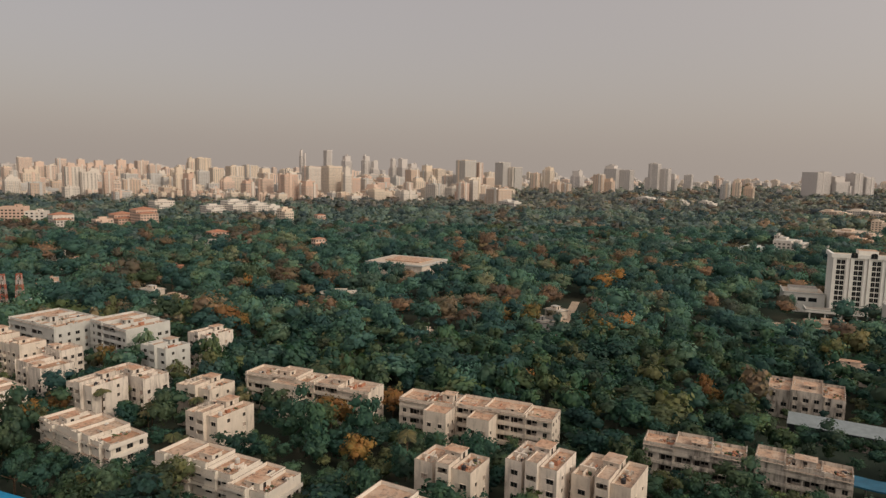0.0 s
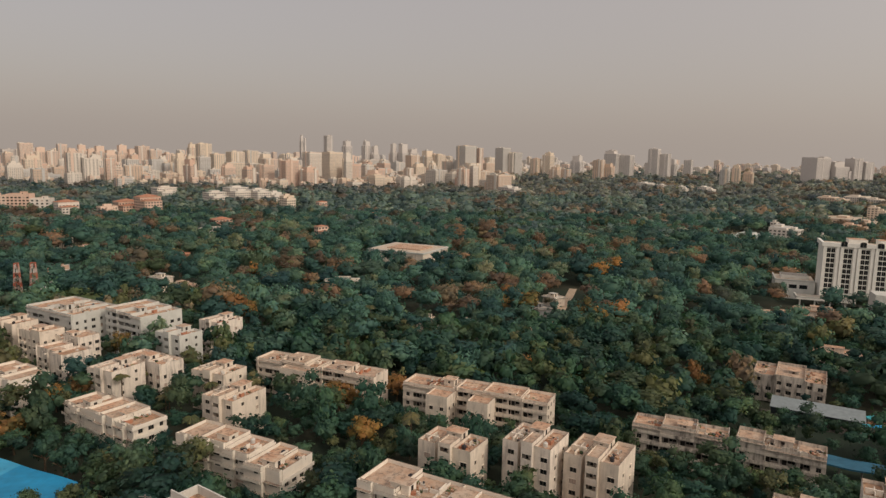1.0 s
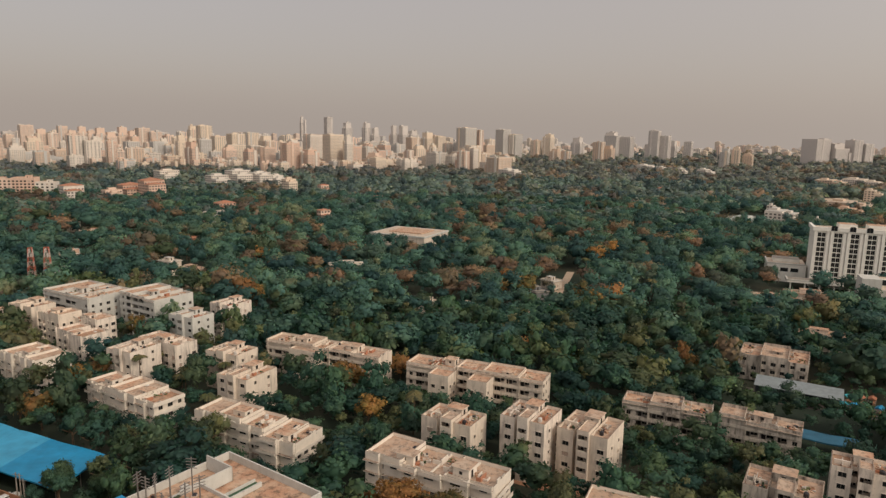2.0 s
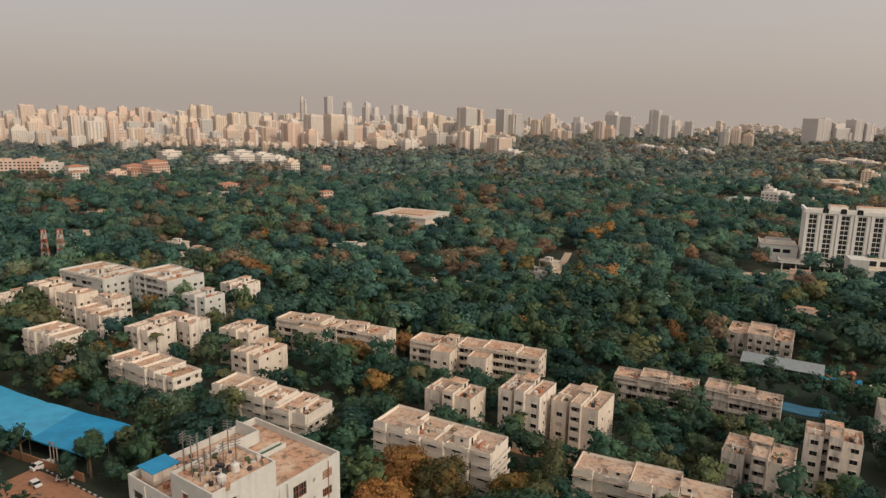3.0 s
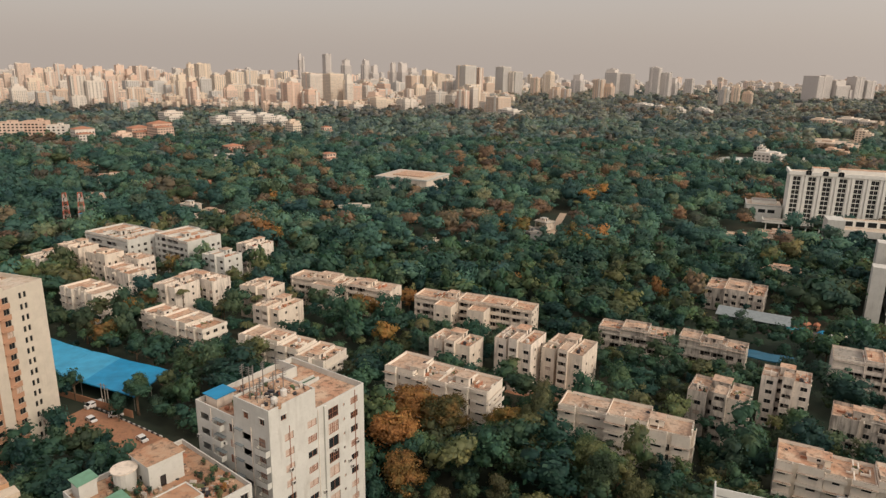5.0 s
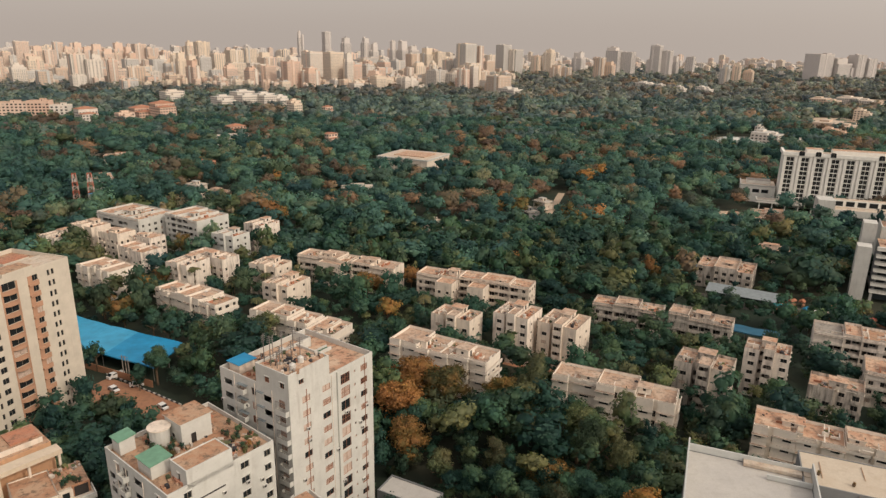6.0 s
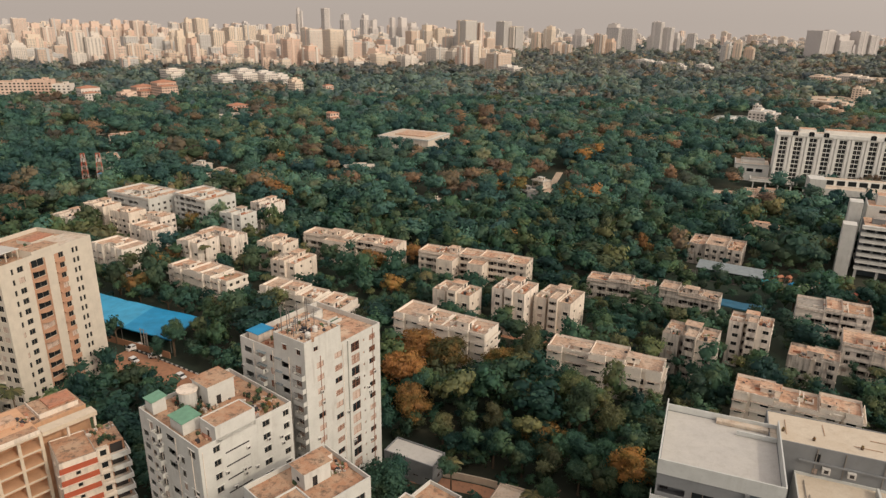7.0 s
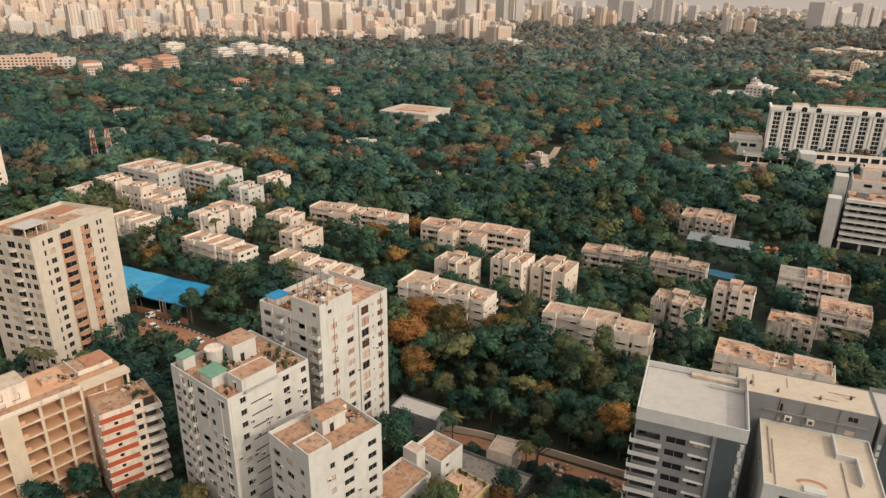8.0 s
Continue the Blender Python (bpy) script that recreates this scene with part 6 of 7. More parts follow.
SKYLINE_MIDDLE = [
    (-617, 1714, 31, 68, 3), (-788, 2200, 43, 106, 0), (-608, 1796, 33, 76, 0), (-509, 1623, 41, 57, 0), (-685, 2200, 50, 80, 0), (-692, 2400, 46, 84, 0),
    (-523, 1879, 55, 49, 1), (-575, 2152, 38, 76, 0), (-406, 1666, 34, 37, 3), (-346, 1762, 45, 85, 1), (-267, 1598, 41, 88, 0), (-222, 1531, 19, 86, 1),
    (-233, 1775, 21, 57, 3), (-249, 2450, 89, 56, 3), (-179, 1874, 48, 41, 4), (-158, 2267, 43, 52, 3), (-95, 1997, 35, 80, 2), (-44, 2450, 71, 96, 0),
]
SKYLINE_EAST = [
    (-1, 1641, 71, 45, 1), (66, 2072, 51, 113, 3), (108, 2092, 20, 107, 4), (159, 2377, 31, 74, 0), (117, 1431, 45, 43, 2), (232, 2450, 78, 111, 3),
    (248, 2450, 44, 91, 1), (332, 2450, 36, 72, 0), (378, 2450, 39, 97, 0), (373, 2167, 60, 48, 2), (506, 2136, 59, 74, 2), (634, 2450, 92, 108, -1),
    (781, 2450, 71, 117, -1), (816, 1949, 30, 63, 3), (855, 1964, 27, 69, 0), (898, 1979, 33, 48, 2), (1385, 2450, 130, 95, -1), (1510, 2450, 80, 93, -1),
]
SKYLINE_FAR = [
    (-1333, 2500, 57, 96, 5), (-1229, 2600, 69, 97, 5), (-1103, 2500, 76, 94, 5), (-615, 2900, 15, 155, -1), (-600, 2900, 7, 141, -1), (-467, 2700, 29, 152, -1),
    (-377, 2600, 34, 130, -1), (-292, 2500, 28, 129, -1), (-260, 2500, 28, 109, -1), (-189, 2500, 25, 119, -1), (-137, 2500, 63, 120, -1), (534, 2700, 51, 85, -1),
    (846, 2500, 38, 79, -1), (907, 2500, 34, 76, -1),
]
for x, y, w, h, ci in SKYLINE_WEST + SKYLINE_MIDDLE + SKYLINE_EAST + SKYLINE_FAR:
    h *= 0.93
    kind = CRG.choice(("strips", "punched", "bands")) if h > 64 and y < 2490 else CRG.choice(("bands", "punched"))
    turn = -46 if x < 300 else -34 if x < 1000 else 18
    wide = w / 0.86
    if wide > 60:
        for k, tall in ((-0.22, 1.0), (0.26, 0.84)):
            city_tower(x + k * wide, y + 12 * k, wide * 0.42, wide * 0.46, h * tall, kind, PALEGREY if ci < 0 else CITY[ci], turn)
    else:
        city_tower(x, y, wide * 0.68, wide * 0.80, h, kind, PALEGREY if ci < 0 else CITY[ci], turn)
# the blocks between and behind them; only the nearer ones can be told apart
TINTS = (0, 0, 1, 1, 2, 2, 3, 4, 5, 5)
crowd = Solid()
single_blocks = 0
for k in range(640):
    y = 1490 + 1500 * CRG.random() ** 1.2
    u = CRG.uniform(-0.74, 0.12) if CRG.random() < 0.9 else CRG.uniform(0.1, 0.74)
    x = u * y
    if u > 0.08:
        y += 900
        x = u * y
    if not free(x, y, 7):
        continue
    tall = CRG.random()
    h = CRG.uniform(12, 30) if tall < 0.66 else CRG.uniform(30, 62)
    if u > 0.08:
        h = CRG.uniform(10, 30)
    w, d = CRG.uniform(14, 32), CRG.uniform(15, 36)
    kind = CRG.choice(("bands", "punched", "punched", "strips"))
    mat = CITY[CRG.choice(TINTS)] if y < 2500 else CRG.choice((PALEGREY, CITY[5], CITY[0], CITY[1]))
    turn = CRG.choice((-46, -38, -52, -44, -30))
    if single_blocks < 190 and y < 2350:
        single_blocks += 1
        city_tower(x, y, w, d, h, kind, mat, turn)
    else:
        m = pose(x, y, 0, 0, 0, turn)
        for q in block_solid(w, d, h, kind, mat, random.Random(k)):
            for pts, mi in zip(q.f, q.m):
                crowd.poly([m @ Vector(q.v[i]) for i in pts], q.mats[mi])
# low houses and flats along the city's edge
for k in range(620):
    u = CRG.uniform(-0.76, 0.10)
    y = 1440 + 750 * CRG.random() ** 1.4 + 450 * min(1.0, max(0.0, (u + 0.12) / 0.12))
    if not free(u * y, y, 5):
        continue
    w, d, h = CRG.uniform(9, 24), CRG.uniform(9, 24), CRG.uniform(8, 26)
    m = pose(u * y, y, 0, 0, 0, CRG.choice((-46, -38, -52, -30)))
    for q in block_solid(w, d, h, "punched", CITY[CRG.choice(TINTS)], CRG):
        for pts, mi in zip(q.f, q.m):
            crowd.poly([m @ Vector(q.v[i]) for i in pts], q.mats[mi])
# past these the city is a crowd that nobody could count
for k in range(1100):
    y = 2500 + 3600 * CRG.random() ** 1.1
    u = CRG.uniform(-0.76, 0.76)
    h = CRG.choice((CRG.uniform(10, 30), CRG.uniform(20, 50), CRG.uniform(30, 72)))
    if u > 0.05:
        y += 700
        h = CRG.uniform(8, 36) if CRG.random() < 0.93 else CRG.uniform(36, 62)
    w, d = CRG.uniform(16, 40), CRG.uniform(18, 46)
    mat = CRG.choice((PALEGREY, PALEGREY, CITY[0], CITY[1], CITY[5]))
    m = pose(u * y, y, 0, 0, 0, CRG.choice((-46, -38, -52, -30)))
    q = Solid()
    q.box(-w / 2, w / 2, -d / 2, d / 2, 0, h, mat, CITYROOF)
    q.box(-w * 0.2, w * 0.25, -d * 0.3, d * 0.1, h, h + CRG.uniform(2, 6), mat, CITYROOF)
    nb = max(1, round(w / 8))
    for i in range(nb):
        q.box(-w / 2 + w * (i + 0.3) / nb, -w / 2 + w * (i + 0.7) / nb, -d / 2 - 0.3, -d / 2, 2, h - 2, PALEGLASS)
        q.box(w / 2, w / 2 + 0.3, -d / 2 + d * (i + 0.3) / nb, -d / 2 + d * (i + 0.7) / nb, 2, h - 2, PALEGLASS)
    for pts, mi in zip(q.f, q.m):
        crowd.poly([m @ Vector(q.v[i]) for i in pts], q.mats[mi])
tagged(new("distant_city", crowd.data("distant_city")), "crowd of haze-paled city blocks on the horizon", "buildings", kind="stuff")

# a long institute at the park's edge: brick wings and a whitewashed end
inst = house("institute_building", "long salmon-coloured institute with rows of deep windows", (-574, 790), 12, 92, 18, "building")
for ox, w, h, n, wall, roof, nm in ((0, 44, 27, 9, CITY[5], ROOF_BROWN, "brick_wing"), (44.03, 26, 29, 6, CITY[4], ROOF_PINK, "middle_wing"), (70.06, 22, 23.5, 4, CITY[1], ROOF_PALE, "white_wing")):
    volume(inst, w, 18, 0, h, 3.7, [("w", (k + 0.5) / n, 2.6, 1.9, 0.9) for k in range(n)], [("w", 0.3, 2.0, 1.8, 0.9), ("w", 0.7, 2.0, 1.8, 0.9)], wall, roof, 0.8, ox=ox, name=nm, top_name="roof", shade=False, back=False)
    stair_head(inst, ox + w * 0.55, ox + w * 0.8, 5, 11, h - 0.8, 3.2, wall, roof)
    s = Solid()
    s.box(ox + 0.1, ox + w - 0.1, -0.5, -0.004, h * 0.52, h * 0.52 + 0.35, wall)
    part("ledge", s, inst)
claim(-574, 790, 12, 0, 92, -14, 18)

# blocks that stand among the park's far trees: x, y, width, height, paint, roof
PARK_WEST = [
    (-441, 773, 14, 27, 1, REDROOF), (-398, 782, 12, 21, 5, ROOF_PINK), (-390, 815, 16, 25, 4, REDROOF),
    (-359, 805, 16, 33, 4, REDROOF), (-464, 1109, 22, 25, 1, ROOF_PALE), (-352, 1027, 19, 24, 1, ROOF_WHITE), (-325, 1047, 21, 32, 1, ROOF_WHITE), (-293, 1055, 19, 28, 1, ROOF_WHITE),
    (-269, 1061, 12, 23, 1, ROOF_WHITE), (-213, 905, 10, 30, 0, ROOF_PINK), (-235, 699, 12, 16, 4, REDROOF), (-166, 905, 10, 21, 5, REDROOF), (-115, 620, 8, 20, 5, REDROOF),
    (-80, 798, 7, 17, 5, REDROOF), (-447, 668, 6, 15, 5, REDROOF),
]
PARK_EAST = [
    (366, 700, 23, 23, 1, ROOF_WHITE), (391, 772, 9, 20, 1, ROOF_GREY), (322, 665, 40, 14, 3, PALEGREEN), (509, 817, 38, 23, 2, ROOF_PALE), (471, 749, 25, 20, 2, ROOF_PINK),
    (646, 986, 18, 26, 0, ROOF_PALE), (716, 1221, 38, 21, 2, ROOF_PALE), (793, 1254, 48, 21, 1, ROOF_PALE), (386, 664, 5, 17, 1, ROOF_WHITE), (523, 1710, 37, 21, 1, ROOF_WHITE),
    (538, 1633, 20, 20, 1, ROOF_WHITE), (561, 1566, 17, 20, 1, ROOF_WHITE), (615, 1559, 27, 20, 1, ROOF_WHITE), (141, 1391, 32, 21, 1, ROOF_WHITE), (348, 1048, 9, 16, 5, REDROOF),
]
for x, y, w, h, ci, roof in PARK_WEST + PARK_EAST:
    turn, d = -40, w + 2
    w, d, h = w * 1.25, d * 1.15, h * (0.68 if x > 300 and y < 1100 else 0.85)
    if x < -180:
        w, d = w * 1.35, d * 1.25
    t = base_at("park_block", x, y, 0, turn, "red-roofed block standing among far park trees" if roof is REDROOF else "pale block standing among far park trees", "building", "park blocks")
    claim(x, y, turn, -w / 2, w / 2, -d / 2, d / 2)
    rg = random.Random(int(x + y))
    for ox, oy, u, v, top, nm in ((-w * 0.2, 0, 0.6, 1.0, h, "body"), (w * 0.3, -d * 0.08, 0.4, 0.84, h * rg.uniform(0.72, 0.9), "lower_wing")):
        ww, dd = w * u, d * v
        s = Solid()
        s.box(ox - ww / 2, ox + ww / 2, oy - dd / 2, oy + dd / 2, 0, top, CITY[ci], roof)
        if roof is REDROOF:
            e = [(ox - ww / 2 - 0.8, oy - dd / 2 - 0.8), (ox + ww / 2 + 0.8, oy - dd / 2 - 0.8), (ox + ww / 2 + 0.8, oy + dd / 2 + 0.8), (ox - ww / 2 - 0.8, oy + dd / 2 + 0.8)]
            for p, q in zip(e, e[1:] + e[:1]):
                s.poly([(*p, top + 0.05), (*q, top + 0.05), (ox, oy, top + min(ww, dd) * 0.22)], REDROOF)
        else:
            s.box(ox - ww * 0.3, ox + ww * 0.1, oy - dd * 0.2, oy + dd * 0.25, top, top + 2.4, CITY[ci], roof)
        bay = Solid()
        for z in np.arange(1.2, top - 2.4, 3.3):
            for k in range(max(2, int(ww / 3.6))):
                a0 = ox - ww / 2 + ww * (k + 0.22) / max(2, int(ww / 3.6))
                bay.box(a0, a0 + ww * 0.55 / max(2, int(ww / 3.6)), oy - dd / 2 - 0.06, oy - dd / 2 - 0.01, z, z + 1.7, GREYGLASS)
            for k in range(max(2, int(dd / 3.6))):
                a0 = oy - dd / 2 + dd * (k + 0.22) / max(2, int(dd / 3.6))
                bay.box(ox + ww / 2 + 0.01, ox + ww / 2 + 0.06, a0, a0 + dd * 0.55 / max(2, int(dd / 3.6)), z, z + 1.7, GREYGLASS)
        part(nm, s, t)
        part("glazing", bay, t)["kind"] = "stuff"


# ---- vehicles on the earth road ----
def car(x, y, turn, mat, label, long=4.2, van=False):
    t = base_at("van" if van else "car", x, y, 0.07, turn, label, "vehicle", "parked vehicles")
    w, hh = 1.7, (1.2 if van else 0.75)
    s = Solid()
    prof = [(0, 0.3), (long, 0.3), (long, hh), (long * 0.78, hh + 0.05), (long * 0.68, hh + 0.6), (long * 0.2, hh + 0.62), (long * 0.06, hh + 0.05), (0, hh)]
    s.poly([(a, 0, b) for a, b in prof], mat)
    s.poly([(a, w, b) for a, b in reversed(prof)], mat)
    for i, (p, q) in enumerate(zip(prof, prof[1:] + prof[:1])):
        s.poly([(p[0], 0, p[1]), (p[0], w, p[1]), (q[0], w, q[1]), (q[0], 0, q[1])], GLASS if i in (3, 5) else mat)
    part("body", s, t)
    s = Solid()
    s.box(long * 0.24, long * 0.64, -0.01, w + 0.01, hh + 0.12, hh + 0.5, GLASS)
    part("side_windows", s, t)
    for a in (long * 0.18, long * 0.8):
        for b in (-0.05, w - 0.15):
            q = Solid()
            ring = [(a + 0.32 * math.cos(k * math.pi / 5), 0.32 + 0.32 * math.sin(k * math.pi / 5)) for k in range(10)]
            q.poly([(u, b, v) for u, v in ring], TYRE)
            q.poly([(u, b + 0.2, v) for u, v in reversed(ring)], TYRE)
            for (u, v), (u2, v2) in zip(ring, ring[1:] + ring[:1]):
                q.poly([(u, b, v), (u, b + 0.2, v), (u2, b + 0.2, v2), (u2, b, v2)], TYRE)
            part("wheel", q, t)


car(-107.5, 124.5, -35, CARPAINT, "white saloon car parked on the earth road")
car(-101, 125.5, 20, CARPAINT, "white saloon car standing askew on the earth road")
car(-109.5, 130, 60, CARPAINT, "white delivery van by the awning", 5.6, True)
car(-88, 114.5, -38, CARPAINT, "white hatchback car on the earth road")
for i, (x, y) in enumerate(((172, 188), (178, 184), (184, 182.5), (191, 178.5), (198, 176), (205, 172), (212, 169), (160, 193), (152, 196), (187, 178), (201, 171.5))):
    car(x, y, -24, CARPAINT if i % 3 else CARRED, "car parked in the street by the office")


# ---- trees ----
def unit(v):
    return v / np.maximum(np.linalg.norm(v, axis=-1, keepdims=True), 1e-9)


_p = (1 + 5 ** 0.5) / 2
ICO_V = unit(np.array([(-1, _p, 0), (1, _p, 0), (-1, -_p, 0), (1, -_p, 0), (0, -1, _p), (0, 1, _p), (0, -1, -_p), (0, 1, -_p), (_p, 0, -1), (_p, 0, 1), (-_p, 0, -1), (-_p, 0, 1)], float))
ICO_F = np.array([(0, 11, 5), (0, 5, 1), (0, 1, 7), (0, 7, 10), (0, 10, 11), (1, 5, 9), (5, 11, 4), (11, 10, 2), (10, 7, 6), (7, 1, 8), (3, 9, 4), (3, 4, 2), (3, 2, 6), (3, 6, 8), (3, 8, 9), (4, 9, 5), (2, 4, 11), (6, 2, 10), (8, 6, 7), (9, 8, 1)])


def crown(seed, flat, lobes, leaves, size, core=True, up=0.55, jitter=0.38, rough=0.4, fine=1.0, whole=0.95, heart=0.60):
    """Leaf clumps over an uneven heap of lobes, for a crown of radius 1 about its middle: corners, triangles and the soft outward directions."""
    rg = np.random.default_rng(seed)
    sc = np.array([1, 1, flat])
    # boughs of unequal reach round a full middle that sits off centre
    c = unit(rg.normal(size=(lobes, 3)) + np.array([0, 0, 0.45])) * rg.uniform(0.40, 0.86, (lobes, 1)) * sc
    c[0] = np.append(rg.uniform(-0.12, 0.12, 2), -0.06)
    r = fine * rg.uniform(0.15, 0.36, lobes)
    r[0] = heart
    squash = np.stack([rg.uniform(0.85, 1.25, lobes), rg.uniform(0.85, 1.25, lobes), flat ** 0.5 * rg.uniform(0.62, 1.05, lobes)], 1)
    pick = rg.choice(lobes, leaves, p=r ** 2 / (r ** 2).sum())
    d = unit(rg.normal(size=(leaves, 3)) + np.array([0, 0, up]))
    u = rg.random((leaves, 1))
    reach = np.where(u < 0.16, rg.uniform(1.1, 1.5, (leaves, 1)), np.where(u > 0.9, rg.uniform(0.6, 0.8, (leaves, 1)), rg.uniform(0.8, 1.12, (leaves, 1))))
    pos = c[pick] + d * r[pick][:, None] * squash[pick] * reach
    # leave out clumps buried in other lobes
    keep = np.ones(leaves, bool)
    for k in range(lobes):
        keep &= ~(np.linalg.norm((pos - c[k]) / squash[k], axis=1) < r[k] * 0.72)
    pos, d = pos[keep], d[keep]
    n = unit(d + np.array([0, 0, 0.35]) + rg.normal(size=d.shape) * jitter)
    t = unit(np.cross(n, rg.normal(size=d.shape)))
    b = np.cross(n, t)
    m = len(pos)
    s = size * rg.uniform(0.5, 1.3, (m, 1))
    k = [rg.uniform(0.55, 1.1, (m, 1)) for _ in range(4)]
    soft = unit(0.7 * d + whole * unit(pos / sc) + rg.normal(size=d.shape) * rough)
    nv = np.repeat(soft, 4, axis=0)
    v = np.stack([pos + t * s * k[0], pos + b * s * k[1] * 0.8, pos - t * s * k[2], pos - b * s * k[3] * 0.8], 1).reshape(-1, 3)
    q = np.arange(m)[:, None] * 4
    f = np.concatenate([q + np.array([[0, 1, 2]]), q + np.array([[0, 2, 3]])])
    if core:
        own = [i for i in range(lobes) if i == 0 or r[i] > 0.22]
        cv, cf = [], []
        for j, i in enumerate(own):
            cv.append(c[i] + ICO_V * rg.uniform(0.60, 0.88, (12, 1)) * r[i] * squash[i])
            cf.append(ICO_F + 12 * j)
        cv, cf = np.concatenate(cv), np.concatenate(cf)
        f = np.concatenate([f, cf + len(v)])
        v = np.concatenate([v, cv])
        nv = np.concatenate([nv, unit(np.tile(ICO_V, (len(own), 1)) + unit(cv / sc))])
    return v, f, nv


def mesh_of(name, v, f, nv, mats, hue=None):
    me = bpy.data.meshes.new(name)
    me.vertices.add(len(v))
    me.vertices.foreach_set("co", np.ascontiguousarray(v, dtype=np.float32).ravel())
    me.loops.add(len(f) * 3)
    me.loops.foreach_set("vertex_index", np.ascontiguousarray(f, dtype=np.int32).ravel())
    me.polygons.add(len(f))
    me.polygons.foreach_set("loop_start", np.arange(0, len(f) * 3, 3, dtype=np.int32))
    for m in mats:
        me.materials.append(m)
    me.update(calc_edges=True)
    at = me.attributes.new("custom_normal", "FLOAT_VECTOR", "POINT")
    at.data.foreach_set("vector", np.ascontiguousarray(nv, dtype=np.float32).ravel())
    if hue is not None:
        at = me.attributes.new("tree_hue", "FLOAT", "POINT")
        at.data.foreach_set("value", np.ascontiguousarray(hue, dtype=np.float32))
    return me


NEAR = [crown(100 + i, fl, lb + 16, 5600, 0.048, jitter=0.6, rough=0.66, fine=0.85) for i, (fl, lb) in enumerate(((0.75, 16), (0.95, 14), (0.6, 18), (1.2, 13), (0.7, 17), (0.85, 15)))]
EST_BANK = [crown(150 + i, fl, lb + 6, 520, 0.094, up=0.8, jitter=0.55, rough=0.46, fine=0.95, whole=1.2) for i, (fl, lb) in enumerate(((0.75, 10), (0.95, 9), (0.6, 11), (1.2, 8), (0.7, 10)))]
BIG = [crown(250 + i, fl, lb, 640, 0.082, up=1.0, jitter=0.42, rough=0.32, fine=0.95, whole=2.0, heart=0.76) for i, (fl, lb) in enumerate(((0.50, 24), (0.62, 20), (0.42, 28), (0.75, 18), (0.56, 22)))]
MID = [crown(200 + i, fl, lb, 215, 0.15, up=0.9, jitter=0.4, rough=0.36, fine=1.1, whole=1.6, heart=0.70) for i, (fl, lb) in enumerate(((0.65, 11), (0.9, 9), (0.55, 12), (1.15, 8), (0.6, 11), (0.8, 10), (0.7, 12)))]
FAR = [crown(300 + i, fl, lb, 66, 0.235, up=1.1, jitter=0.35, rough=0.28, fine=1.2, whole=1.7, heart=0.74) for i, (fl, lb) in enumerate(((0.55, 7), (0.75, 6), (0.45, 8), (0.9, 6), (0.6, 7)))]


def trunk_solid(h, r, seed):
    rg = random.Random(seed)
    s = Solid()
    s.tube(0, 0, 0, h * 0.7, r, r * 0.7, BARK, 7, False)
    for k in range(5):
        a = 2 * math.pi * k / 5 + rg.uniform(-0.4, 0.4)
        z = h * rg.uniform(0.45, 0.68)
        e = (math.cos(a) * h * 0.32, math.sin(a) * h * 0.32, h * rg.uniform(0.85, 1.05))
        s.bar((0, 0, z), e, r * 0.6, BARK)
    return s


TRUNKS = [trunk_solid(1.0, 0.035, i).data("trunk") for i in range(4)]
CROWN_ME = {}
SPECIES = {"green": (LEAF, "leafy green tree with a broad uneven crown", "tree"), "deep": (LEAF_DARK, "dense dark green garden tree", "tree"), "gold": (LEAF_GOLD, "tree with rusty orange dry foliage", "tree"), "olive": (LEAF_OLIVE, "yellow-green tree in dry season leaf", "tree")}


def tree(x, y, r, h, species, k, turn):
    mat, label, cat = SPECIES[species]
    fine = y < 135
    key = (species, k, fine)
    if key not in CROWN_ME:
        CROWN_ME[key] = mesh_of("crown", *(NEAR[k] if fine else EST_BANK[k % 5]), [mat])
    t = base_at("tree", x, y, 0, turn, label, cat, "garden trees")
    rz = max(r, min(h * 0.42, r * 1.7))
    zc = h - rz * 0.75
    part("trunk", TRUNKS[k % 4], t, "", Matrix.Diagonal((zc * 1.25, zc * 1.25, zc, 1)))
    part("crown", CROWN_ME[key], t, "", Matrix.Translation((0, 0, zc)) @ Matrix.Diagonal((r * TRG.uniform(0.85, 1.2), r * TRG.uniform(0.85, 1.2), rz * TRG.uniform(0.9, 1.15), 1)))


